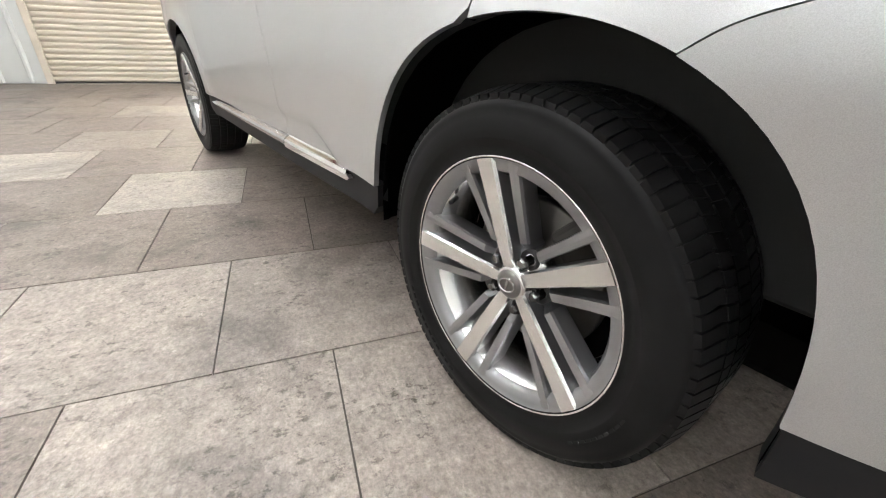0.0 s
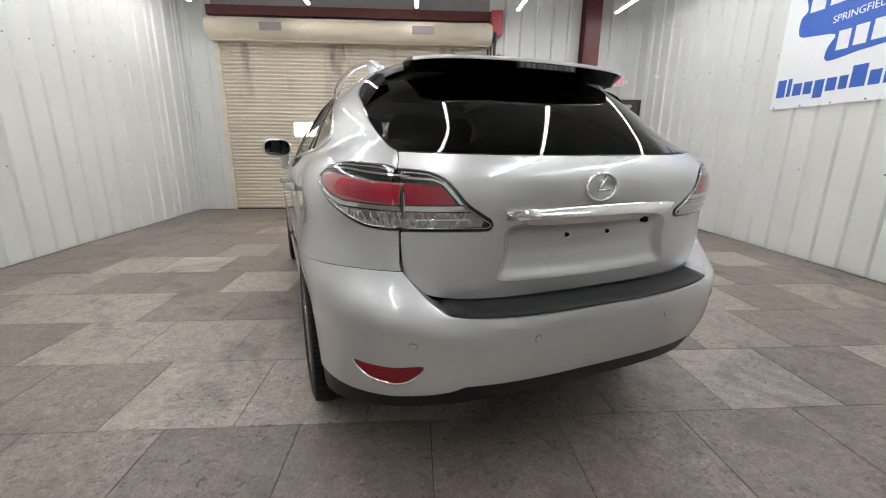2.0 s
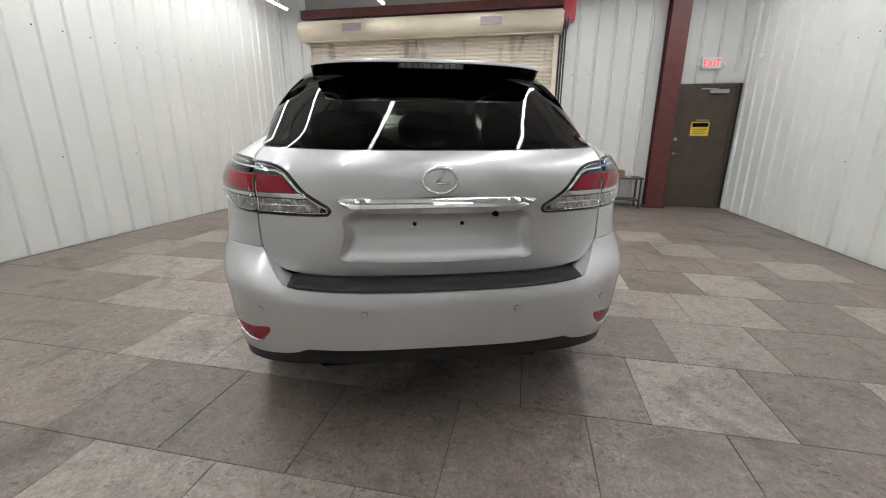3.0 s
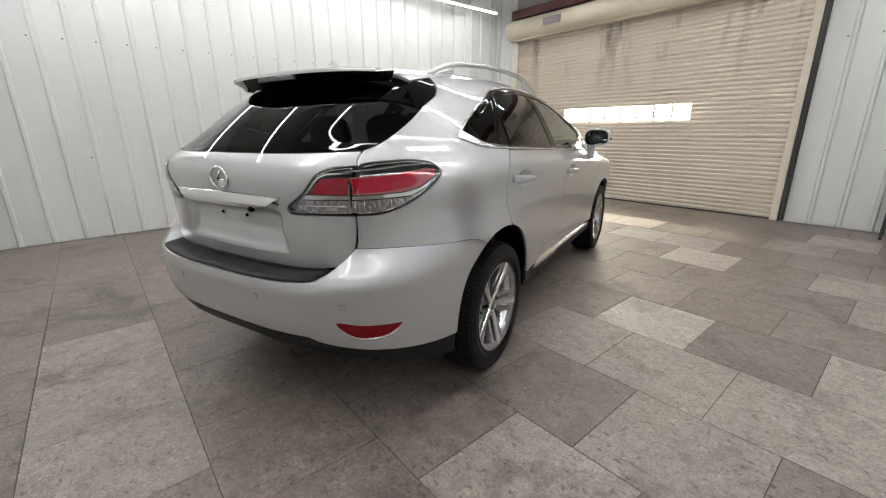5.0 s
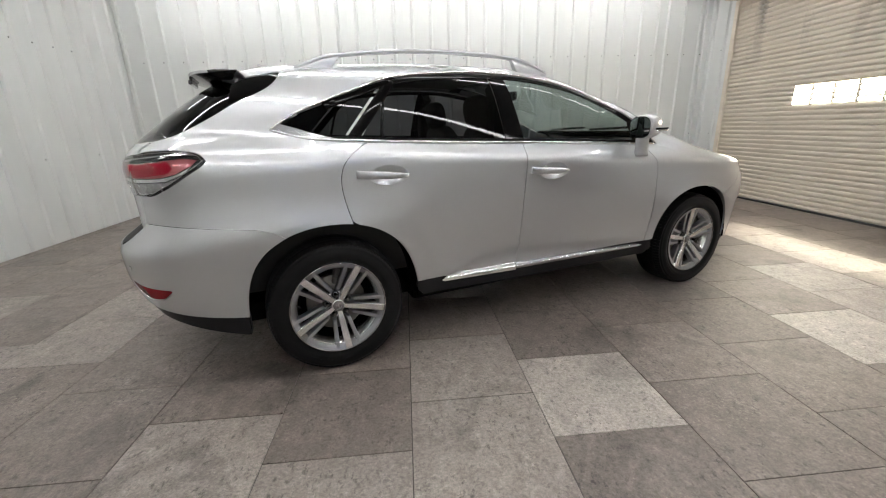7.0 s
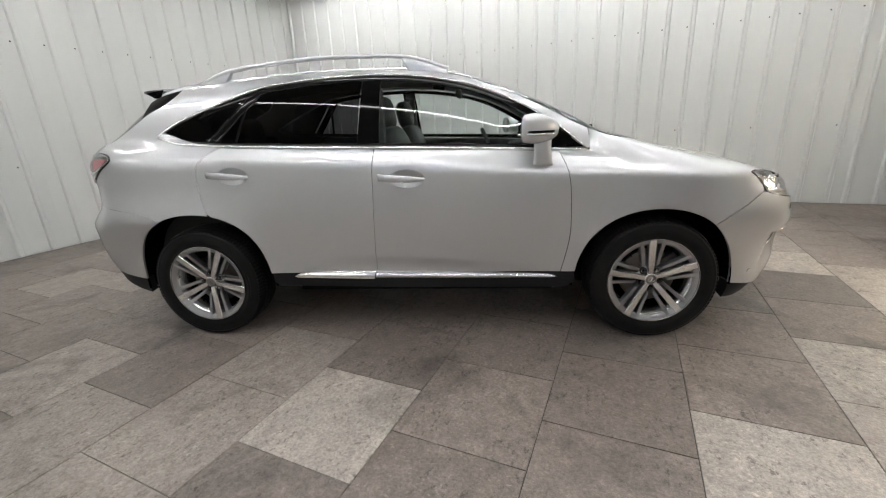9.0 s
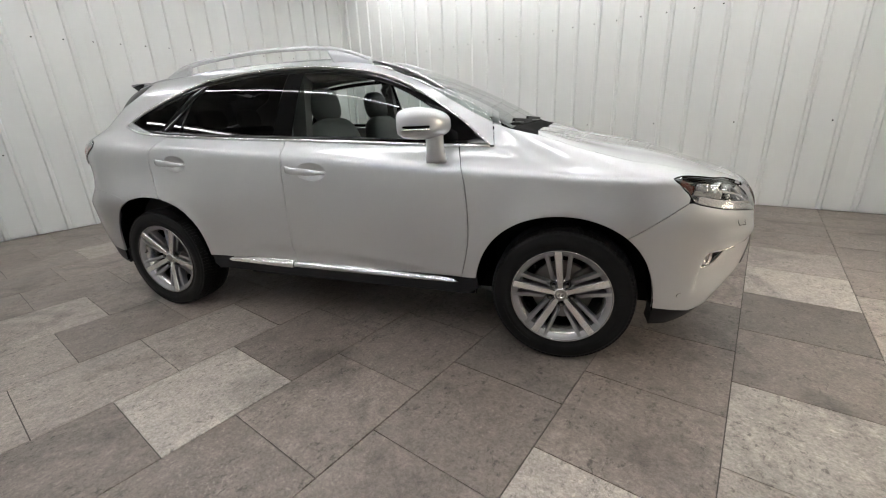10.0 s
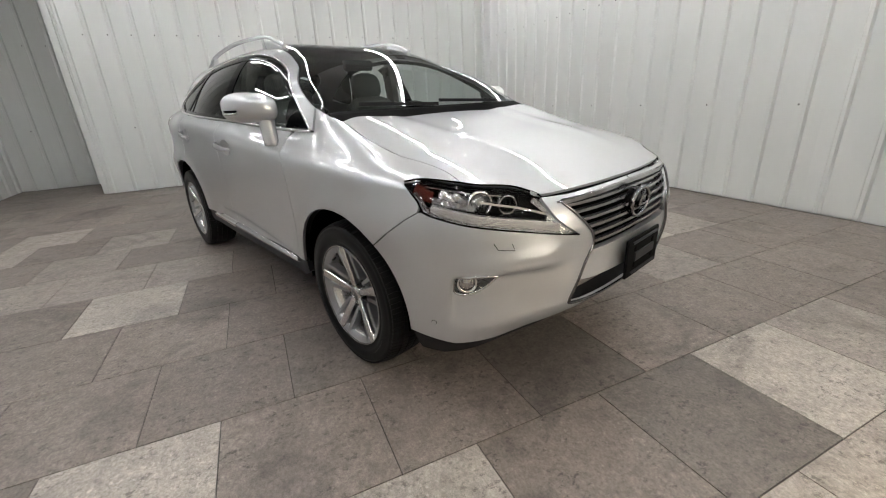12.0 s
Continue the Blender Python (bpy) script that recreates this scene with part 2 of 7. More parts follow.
RUBBER = mat("tyre_rubber", (0.006, 0.006, 0.006), 0.5, spec=0.16)
vary(RUBBER, 14.0, (0.006, 0.006, 0.0063), (0.0095, 0.0095, 0.0098))
bump(RUBBER, 160.0, 0.15, 0.0006)
ALLOY = mat("machined_alloy", (0.80, 0.80, 0.795), 0.27, 1.0, 0.5)
ALLOY_P = mat("painted_alloy_grey", (0.31, 0.31, 0.32), 0.32, 0.85, 0.6)
DISC = mat("brake_disc", (0.16, 0.15, 0.14), 0.4, 1.0)
CALIP = mat("brake_caliper_dark", (0.05, 0.045, 0.04), 0.6)
TINT = thin_glass("privacy_glass", (0.034, 0.036, 0.037), ior=1.28)
TINT_D = thin_glass("privacy_door_glass", (0.055, 0.058, 0.060), ior=1.26)
CLEARG = thin_glass("clear_side_glass", (0.62, 0.68, 0.66))
WSG = thin_glass("windscreen_glass", (0.50, 0.56, 0.54))
LENS = thin_glass("lamp_lens", (0.93, 0.93, 0.93))
RED_C = mat("bright_red_lens", (0.31, 0.004, 0.020), 0.06, spec=0.4)
RED_L = mat("red_lamp_plastic", (0.42, 0.13, 0.14), 0.08, 0.35, spec=0.5)
bump(RED_L, 60.0, 0.15, 0.001)
RED_D = mat("red_reflector", (0.20, 0.003, 0.008), 0.15, spec=0.3)
SMOKE = mat("smoked_lamp_trim", (0.016, 0.016, 0.017), 0.12, 0.0, 0.3)
CELL = mat("smoked_light_cell", (0.10, 0.09, 0.095), 0.3)
CLR_L = mat("silvered_lamp_bowl", (0.52, 0.52, 0.53), 0.12, 0.9)
bump(CLR_L, 75.0, 0.9, 0.007, 1.0, stretch=(1, 1, 0.35))
AMBER = mat("amber_reflector", (0.09, 0.016, 0.010), 0.2, 0.0, 1.0)
LEATH_G = mat("grey_leather", (0.075, 0.077, 0.072), 0.5)
vary(LEATH_G, 40.0, (0.065, 0.067, 0.062), (0.085, 0.087, 0.082))
INTER = mat("dark_interior_plastic", (0.018, 0.018, 0.018), 0.7)
HEADL = mat("headliner_grey", (0.11, 0.105, 0.10), 0.9)
MIRR = mat("mirror_glass", (0.20, 0.22, 0.22), 0.01, 1.0)
CAP = mat("grey_wheel_cap", (0.22, 0.21, 0.20), 0.3, 0.9)
NUT = mat("dark_chrome_nut", (0.20, 0.20, 0.20), 0.2, 1.0)
LED_W = mat("white_light_guide", (0.90, 0.91, 0.92), 0.14, 0.75, 0.8)
bump(LED_W, 110.0, 0.6, 0.004)
PROJ = mat("projector_glass", (0.42, 0.43, 0.44), 0.06, 0.9, 1.0)

# ---- mesh helpers ----
def empty(name, m=None):
    ob = new(name)
    if m is not None:
        ob.matrix_world = m
    return ob


def part(name, bm, material, parent=None, label="", smooth=False):
    me = bpy.data.meshes.new(name)
    if smooth:
        for f in bm.faces:
            f.smooth = True
    bm.to_mesh(me)
    bm.free()
    for m in (material if isinstance(material, (list, tuple)) else [material]):
        me.materials.append(m)
    ob = new(name, me)
    ob.parent = parent
    if label:
        ob["label"] = label
    return ob


def shared(name, mesh, parent, m):
    ob = new(name, mesh)
    ob.parent = parent
    ob.matrix_basis = m
    return ob


def add_box(bm, lo, hi, bevel=0.0, m=None):
    """A box between two corners, its edges bevelled, as an island of bm."""
    lo, hi = Vector(lo), Vector(hi)
    r = bmesh.ops.create_cube(bm, size=1.0)
    vs = r["verts"]
    for v in vs:
        v.co = Vector([lo[i] + (v.co[i] + 0.5) * (hi[i] - lo[i]) for i in range(3)])
    if bevel > 0:
        es = list({e for v in vs for e in v.link_edges})
        r = bmesh.ops.bevel(bm, geom=es, offset=bevel, segments=2, affect="EDGES", profile=0.5)
        vs = list({v for f in r["faces"] for v in f.verts} | {v for v in vs if v.is_valid})
    if m is not None:
        bmesh.ops.transform(bm, matrix=m, verts=vs)
    return vs


def box(lo, hi, bevel=0.0):
    bm = bmesh.new()
    add_box(bm, lo, hi, bevel)
    return bm


def sweep(bm, points, ring, closed=False, caps=True):
    """Sweeps a 2D ring (list of (a, b)) along 3D points; a goes sideways, b up."""
    n = len(points)
    rows = []
    for i, p in enumerate(points):
        p = Vector(p)
        a = Vector(points[(i - 1) % n if closed else max(i - 1, 0)])
        b = Vector(points[(i + 1) % n if closed else min(i + 1, n - 1)])
        d = (b - a).normalized()
        up = Vector((0, 0, 1)) if abs(d.z) < 0.95 else Vector((0, 1, 0))
        side = d.cross(up).normalized()
        top = side.cross(d)
        rows.append([bm.verts.new(p + side * u + top * w) for u, w in ring])
    m = len(ring)
    for i in range(n if closed else n - 1):
        r0, r1 = rows[i], rows[(i + 1) % n]
        for j in range(m):
            bm.faces.new((r0[j], r0[(j + 1) % m], r1[(j + 1) % m], r1[j]))
    if caps and not closed:
        bm.faces.new(rows[0][::-1])
        bm.faces.new(rows[-1])
    return bm


def circle(r, n=10, ry=None):
    return [(r * math.cos(2 * math.pi * i / n), (ry or r) * math.sin(2 * math.pi * i / n)) for i in range(n)]


def revolve(bm, profile, n, m=None):
    """Turns a profile of (radius, along) about the local x axis."""
    rows = []
    for i in range(n):
        a = 2 * math.pi * i / n
        rows.append([bm.verts.new((x, r * math.cos(a), r * math.sin(a))) for r, x in profile])
    for i in range(n):
        r0, r1 = rows[i], rows[(i + 1) % n]
        for j in range(len(profile) - 1):
            bm.faces.new((r0[j], r1[j], r1[j + 1], r0[j + 1]))
    if m is not None:
        bmesh.ops.transform(bm, matrix=m, verts=[v for r in rows for v in r])
    return bm


# ---- room: walls stand axis-parallel, the car is parked at an angle ----
XL, XR, YF, YB, YR, XS, ZC = -4.60, 4.19, 6.14, -3.71, -5.05, 2.63, 4.35
RIB = 0.305


def ribbed_sheet(width, height):
    """One wall sheet in local x (width) and z, facing +y, with trapezoid ribs every foot."""
    bm = bmesh.new()
    prof, k = [], 0
    count = max(1, round(width / RIB))
    for k in range(count):
        c = (k + 0.5) * RIB
        if c + 0.03 > width:
            break
        prof += [(c - 0.030, 0.0), (c - 0.017, 0.027), (c - 0.012, 0.030), (c + 0.012, 0.030), (c + 0.017, 0.027), (c + 0.030, 0.0)]
    prof = [(0.0, 0.0)] + prof + [(width, 0.0)]
    lo = [bm.verts.new((x, y, 0.012)) for x, y in prof]
    hi = [bm.verts.new((x, y, height)) for x, y in prof]
    for i in range(len(prof) - 1):
        bm.faces.new((lo[i + 1], lo[i], hi[i], hi[i + 1]))
    bl = [bm.verts.new((x, -0.01, 0.012)) for x in (0.0, width)]
    bh = [bm.verts.new((x, -0.01, height)) for x in (0.0, width)]
    bm.faces.new((lo[0], bl[0], bh[0], hi[0]))
    bm.faces.new((bl[1], lo[-1], hi[-1], bh[1]))
    return bm


def ribbed_wall(name, start, along, length, label, z0=0.0, height=ZC, rib_phase=0.0):
    """A wall from start in direction along (unit, plan); the room lies to the left of it. Backing slab plus sheets."""
    s, d = Vector((*start, 0)), Vector((*along, 0))
    inward = Vector((-d.y, d.x, 0))
    m = Matrix(((d.x, inward.x, 0, s.x), (d.y, inward.y, 0, s.y), (0, 0, 1, z0), (0, 0, 0, 1)))
    wall = part(name, box((0, -0.16, 0), (length, -0.011, height)), WALL)
    wall.matrix_world = m
    tagged(wall, label, "wall", kind="structure")
    x, sheets = -rib_phase, {}
    while x < length - 0.02:
        a, b = max(x, 0.0), min(x + 3 * RIB, length)
        w = round(b - a, 4)
        if w > 0.02:
            if w not in sheets:
                p = part("wall_panel", ribbed_sheet(w, height), WALL, wall)
                sheets[w] = p.data
                p.matrix_basis = Matrix.Translation((a, 0, 0))
            else:
                shared("wall_panel", sheets[w], wall, Matrix.Translation((a, 0, 0)))
        x += 3 * RIB
    for z, every in ((2.38, 1), (1.02, 3)):
        if z0 > 0:
            break
        for k in range(0, int(length / RIB), every):
            shared("wall_screw", SCREW, wall, Matrix.Translation((min(length - 0.03, (k + 0.5) * RIB - rib_phase % RIB + 0.065), 0.0, z)))
    return wall


bm = revolve(bmesh.new(), [(0.0, 0.007), (0.0045, 0.006), (0.0055, 0.002), (0.009, 0.001), (0.009, -0.001)], 8, pose(0, 0, 0, 0, 0, 90))
SCREW = bpy.data.meshes.new("wall_screw")
bm.to_mesh(SCREW)
bm.free()
SCREW.materials.append(DARK)
W_LABEL = "white enamelled ribbed metal wall, lightly scuffed near the floor"
ribbed_wall("wall_left", (XL, YF), (0, -1), YF - YB, W_LABEL, rib_phase=0.12)
ribbed_wall("wall_back", (XL, YB), (1, 0), XS - XL, W_LABEL, rib_phase=0.05)
ribbed_wall("wall_return", (XS, YB - 0.013), (0, -1), YB - 0.013 - YR, "white ribbed metal side of the back recess")
ribbed_wall("wall_recess", (XS, YR), (1, 0), XR - XS, "white ribbed metal wall of the back recess, in shade")
ribbed_wall("wall_right", (XR, YR), (0, 1), YF - YR, W_LABEL, rib_phase=0.1)
SH0, SH1, SHZ = -3.93, 0.95, 3.06
ribbed_wall("wall_front_corner", (SH0 - 0.06, YF), (-1, 0), SH0 - 0.06 - XL, "white ribbed metal wall beside the roller shutter")
ribbed_wall("wall_front", (3.05, YF), (-1, 0), 3.05 - SH1 - 0.11, "white ribbed metal wall between shutter and red column")
ribbed_wall("wall_over_door", (XR, YF), (-1, 0), XR - 3.05, "white ribbed metal wall above the brown door", z0=2.19, height=ZC - 2.19)
over = part("wall_over_shutter", box((SH0 - 0.06, YF + 0.011, 3.12), (SH1 + 0.11, YF + 0.16, ZC)), PANEL)
tagged(over, "plain mauve-grey panel wall above the shutter", "wall", kind="structure")
foot = part("floor_slab", box((XL - 0.2, YR - 0.2, -0.2), (XR + 0.2, YF + 0.3, -0.006)), GROUT)
tagged(foot, "dark grout bed under the stone floor tiles", "floor", kind="structure")
bm = bmesh.new()
add_box(bm, (XL - 0.2, YR - 0.2, ZC), (XR + 0.2, YF + 0.3, ZC + 0.15))
for k in range(8):
    add_box(bm, (XL, YR + 0.7 + 1.4 * k, ZC - 0.2), (XR, YR + 0.78 + 1.4 * k, ZC - 0.001))
ceiling = part("ceiling", bm, CEIL)
tagged(ceiling, "plain pale metal ceiling with purlins", "ceiling", kind="structure")
bm = bmesh.new()
add_box(bm, (3.0, YF + 0.04, -0.1), (4.4, YF + 0.25, 2.3))
tagged(part("wall_core", bm, DARK), "dark wall core behind the brown door", "wall", kind="structure")


# ---- roller shutter ----
def slat_mesh(cuts=()):
    """A curved interlocking slat along x; cuts are (x0, x1) openings for glazing."""
    P = 0.0667
    prof = [(0.0, -0.014), (0.0055, -0.013), (0.007, 0.003), (0.017, 0.0125), (0.034, 0.017), (0.049, 0.0135), (0.056, 0.005), (0.0575, -0.013), (P, -0.014)]
    bm = bmesh.new()
    xs = [SH0, SH1]
    for a, b in cuts:
        xs += [a, b]
    xs = sorted(xs)
    for i in range(len(xs) - 1):
        cut = any(a - 1e-6 <= xs[i] and xs[i + 1] <= b + 1e-6 for a, b in cuts)
        cols = [[bm.verts.new((x, -y, z)) for z, y in prof] for x in (xs[i], xs[i + 1])]
        for j in range(len(prof) - 1):
            if cut and 1 <= j <= 6:
                continue
            bm.faces.new((cols[0][j], cols[1][j], cols[1][j + 1], cols[0][j + 1]))
    bmesh.ops.remove_doubles(bm, verts=bm.verts, dist=1e-5)
    bmesh.ops.solidify(bm, geom=bm.faces[:], thickness=0.0015)
    return bm


shutter = tagged(empty("roller_shutter", pose(0, YF + 0.02, 0)), "beige steel roller shutter, closed, with a strip of small glazed lights", "roller shutter")
WIN0, WIN1 = -2.70, -0.34
pitch_w = (WIN1 - WIN0) / 8
cuts = [(WIN0 + k * pitch_w + 0.016, WIN0 + (k + 1) * pitch_w - 0.016) for k in range(8)]
plain = part("slat", slat_mesh(), SHUT, shutter)
lit = part("slat", slat_mesh(cuts), SHUT, shutter, "slat with eight glazed openings")
plain.matrix_basis = pose(0, 0, 0.02)
lit.matrix_basis = pose(0, 0, 0.02 + 21 * 0.0667)
for k in range(1, 46):
    if k != 21:
        shared("slat", lit.data if 21 <= k <= 24 else plain.data, shutter, pose(0, 0, 0.02 + k * 0.0667))
bm = bmesh.new()
add_box(bm, (SH0, -0.02, 0.0), (SH1, 0.02, 0.022), 0.003)
part("bottom_bar", bm, DARK, shutter)
for x0, x1 in ((SH0 - 0.06, SH0 + 0.015), (SH1 - 0.015, SH1 + 0.075)):
    bm = bmesh.new()
    add_box(bm, (x0, -0.055, 0.0), (x1, -0.022, 3.06), 0.004)
    add_box(bm, (x0, 0.022, 0.0), (x1, 0.05, 3.06), 0.004)
    part("guide_rail", bm, SHUT, shutter, "beige guide rail")
part("guide_angle", box((SH1 + 0.078, -0.07, 0.0), (SH1 + 0.11, 0.05, 3.05), 0.003), DARK, shutter, "dark steel angle beside the guide rail")
bm = bmesh.new()
prof = [(0.0, -0.19)] + [(0.19 * math.sin(a), -0.19 * math.cos(a)) for a in [math.pi * i / 10 for i in range(1, 10)]] + [(0.0, 0.19)]
ends = []
for x in (SH0 - 0.06, -1.5, SH1 + 0.12):
    ends.append([bm.verts.new((x, -y - 0.20, 3.255 + z)) for y, z in prof] + [bm.verts.new((x, 0.0, 3.44)), bm.verts.new((x, 0.0, 3.07))])
for a, b in zip(ends, ends[1:]):
    for j in range(len(a)):
        bm.faces.new((a[j], a[(j + 1) % len(a)], b[(j + 1) % len(a)], b[j]))
bm.faces.new(ends[0])
bm.faces.new(ends[-1][::-1])
bmesh.ops.recalc_face_normals(bm, faces=bm.faces)
for f in bm.faces:
    f.smooth = len(f.verts) == 4
part("barrel_cover", bm, HOOD_CAN, shutter, "cream cover round the shutter barrel")
bm = bmesh.new()
add_box(bm, (SH0 - 0.02, -0.26, 3.055), (SH1 + 0.06, -0.215, 3.085), 0.004)
part("lower_lip", bm, HOOD_CAN, shutter)
for x in (-2.85, -0.19):
    part("maker_label", box((x - 0.19, -0.402, 3.20), (x + 0.19, -0.388, 3.33), 0.002), LABEL, shutter, "faded purple-grey label plate")
for lo, hi in (((SH0, 0.016, 0.02), (SH1, 0.022, 1.405)), ((SH0, 0.016, 1.70), (SH1, 0.022, 3.1)), ((SH0, 0.016, 1.405), (WIN0, 0.022, 1.70)), ((WIN1, 0.016, 1.405), (SH1, 0.022, 1.70))):
    part("weather_sheet", box(lo, hi), DARK, shutter)
glassm = thin_glass("shutter_glazing", (0.92, 0.92, 0.90))
for k in range(8):
    a, b = cuts[k]
    p = part("glazed_light", box((a - 0.005, 0.008, 1.415), (b + 0.005, 0.011, 1.695)), glassm, shutter)
    p.visible_shadow = False
outside = part("backdrop_outside", box((-13.0, YF + 1.0, 0.2), (4.5, YF + 1.02, 2.6)), DAY)
outside.visible_shadow = False
tagged(outside, "bright hazy daylight outside the shutter lights", "backdrop", kind="structure")

beam = part("steel_beam", box((SH0 - 0.1, YF - 0.13, 3.50), (SH1 + 0.2, YF - 0.02, 3.66), 0.006), RED_STEEL)
tagged(beam, "dark red painted steel beam over the shutter", "beam")
op = tagged(empty("shutter_operator", pose(SH1 + 0.19, YF - 0.2, 3.02)), "red motor operator of the shutter with black chain wheel", "motor")
part("motor_housing", box((-0.09, -0.12, 0.2), (0.12, 0.1, 0.62), 0.02), OPER, op)
bm = bmesh.new()
revolve(bm, [(0.0, -0.03), (0.09, -0.03), (0.10, -0.01), (0.085, 0.0), (0.10, 0.01), (0.09, 0.03), (0.0, 0.03)], 20, pose(-0.02, -0.1, 0.16))
part("chain_wheel", bm, DARK, op, "black chain wheel")
bm = bmesh.new()
sweep(bm, [(-0.02, -0.19, 0.16), (-0.02, -0.16, -0.6), (-0.02, -0.14, -1.6)], circle(0.012, 6))
sweep(bm, [(-0.02, -0.02, 0.16), (-0.02, -0.08, -0.6), (-0.02, -0.14, -1.6)], circle(0.012, 6))
part("pull_chain", bm, DARK, op, "hanging pull chain")
part("conduit", sweep(bmesh.new(), [(-0.05, 0.12, 0.2), (-0.05, 0.13, -1.0), (-0.05, 0.13, -3.0)], circle(0.018, 8)), DARK, op)

column = empty("steel_column", pose(2.96, YF - 0.14, 0))
tagged(column, "dark red steel column beside the brown door", "column")
part("front_flange", box((-0.15, -0.13, 0.0), (0.15, -0.112, ZC), 0.002), RED_STEEL, column)
part("back_flange", box((-0.15, 0.095, 0.0), (0.15, 0.113, ZC), 0.002), RED_STEEL, column)
part("web", box((-0.008, -0.111, 0.0), (0.008, 0.094, ZC)), RED_STEEL, column)
part("base_plate", box((-0.19, -0.16, 0.0), (0.19, 0.115, 0.018), 0.002), RED_STEEL, column)

door = tagged(empty("door_1", pose(3.16, YF - 0.02, 0)), "dark brown steel exit door, closed, with lever and closer", "door", kind="structure")
part("door_leaf", box((0.0, -0.01, 0.008), (0.92, 0.03, 2.13), 0.003), DOORB, door)
for lo, hi in (((-0.045, -0.03, 0.0), (-0.003, 0.05, 2.18)), ((0.923, -0.03, 0.0), (0.97, 0.05, 2.18)), ((-0.003, -0.03, 2.134), (0.923, 0.05, 2.18))):
    part("door_frame", box(lo, hi, 0.003), DOORB, door)
bm = sweep(bmesh.new(), [(0.075, -0.012, 0.98), (0.075, -0.055, 0.98), (0.16, -0.06, 0.985)], circle(0.010, 8))
revolve(bm, [(0.0, -0.012), (0.03, -0.012), (0.032, 0.0)], 16, Matrix.Translation((0.075, -0.011, 0.98)) @ pose(0, 0, 0, 0, 0, 90))
part("door_lever", bm, STEEL, door, "brushed steel lever handle")
bm = revolve(bmesh.new(), [(0.0, -0.014), (0.026, -0.012), (0.03, 0.0)], 16, Matrix.Translation((0.075, -0.011, 1.24)) @ pose(0, 0, 0, 0, 0, 90))
part("deadbolt", bm, STEEL, door, "round steel deadbolt")
bm = box((0.50, -0.075, 2.02), (0.80, -0.012, 2.085), 0.006)
add_box(bm, (0.36, -0.06, 2.09), (0.62, -0.045, 2.105), 0.002)
part("door_closer", bm, STEEL, door, "grey door closer")
notice = tagged(empty("door_notice", pose(3.46, YF - 0.034, 1.30)), "yellow warning notice with black bars on the brown door", "sign")
part("plate", box((0, -0.003, 0), (0.30, 0.002, 0.24), 0.001), YELL, notice)
part("heading", box((0.02, -0.005, 0.155), (0.28, -0.0031, 0.225)), GAP, notice, "black heading bar")
for k, w in enumerate((0.24, 0.20, 0.22)):
    part("text_bar", box((0.03, -0.005, 0.105 - k * 0.037), (0.03 + w, -0.0031, 0.122 - k * 0.037)), LABEL, notice)
part("upper_plate", box((0.07, -0.003, 0.25), (0.28, 0.001, 0.285)), LABEL, notice, "small grey plate")


def text_mesh(body, size, depth=0.002, shear=0.0):
    c = bpy.data.curves.new("writing", "FONT")
    c.body, c.size, c.extrude, c.shear = body, size, depth, shear
    ob = bpy.data.objects.new("writing", c)
    scene.collection.objects.link(ob)
    dg = bpy.context.evaluated_depsgraph_get()
    me = bpy.data.meshes.new_from_object(ob.evaluated_get(dg))
    bpy.data.objects.remove(ob)
    bm = bmesh.new()
    bm.from_mesh(me)
    bpy.data.meshes.remove(me)
    return bm


exit_sign = tagged(empty("exit_sign", pose(3.46, YF - 0.06, 2.42)), "white exit sign with red letters and two small lamp heads", "sign")
part("sign_box", box((0.0, 0.0, 0.0), (0.31, 0.05, 0.19), 0.006), SIGN_W, exit_sign)
bm = text_mesh("EXIT", 0.165, 0.003)
bmesh.ops.transform(bm, matrix=pose(0.022, -0.004, 0.037, 90) @ Matrix.Diagonal((0.80, 1, 1, 1)), verts=bm.verts)
part("letters", bm, EXIT_R, exit_sign, "red letters")
for x in (-0.045, 0.355):
    bm = revolve(bmesh.new(), [(0.0, -0.035), (0.03, -0.03), (0.035, 0.0), (0.02, 0.03), (0.0, 0.035)], 12, Matrix.Translation((x, 0.0, 0.08)) @ pose(0, 0, 0, 0, 0, 90))
    part("lamp_head", bm, FIXT, exit_sign)
sensor = part("wall_detector", revolve(bmesh.new(), [(0.0, -0.05), (0.03, -0.04), (0.04, 0.0), (0.04, 0.02), (0.0, 0.02)], 14), FIXT)
sensor.matrix_world = pose(XR - 0.03, 5.62, 2.55)
tagged(sensor, "small white round detector on the ribbed wall", "detector")

table = tagged(empty("side_table", pose(2.06, YF - 0.48, 0)), "small dark work table against the wall", "table")
part("tabletop", box((0.0, 0.0, 0.53), (0.62, 0.40, 0.56), 0.004), DARK, table)
for x in (0.02, 0.57):
    for y in (0.02, 0.35):
        part("leg", box((x, y, 0.0), (x + 0.03, y + 0.03, 0.53), 0.002), DARK, table)
part("shelf", box((0.03, 0.03, 0.14), (0.59, 0.37, 0.155), 0.002), DARK, table)
carton = part("carton", box((2.10, YF - 0.42, 0.56), (2.36, YF - 0.16, 0.68), 0.006), CARD)
tagged(carton, "brown cardboard box on the side table", "box")
bm = revolve(bmesh.new(), [(0.0, 0.0), (0.03, 0.0), (0.03, 0.12), (0.012, 0.16), (0.012, 0.2), (0.0, 0.2)], 14, Matrix.Translation((2.46, YF - 0.3, 0.56)) @ pose(0, 0, 0, 0, -90, 0))
tagged(part("spray_bottle", bm, FIXT), "pale spray bottle standing on the side table", "bottle")

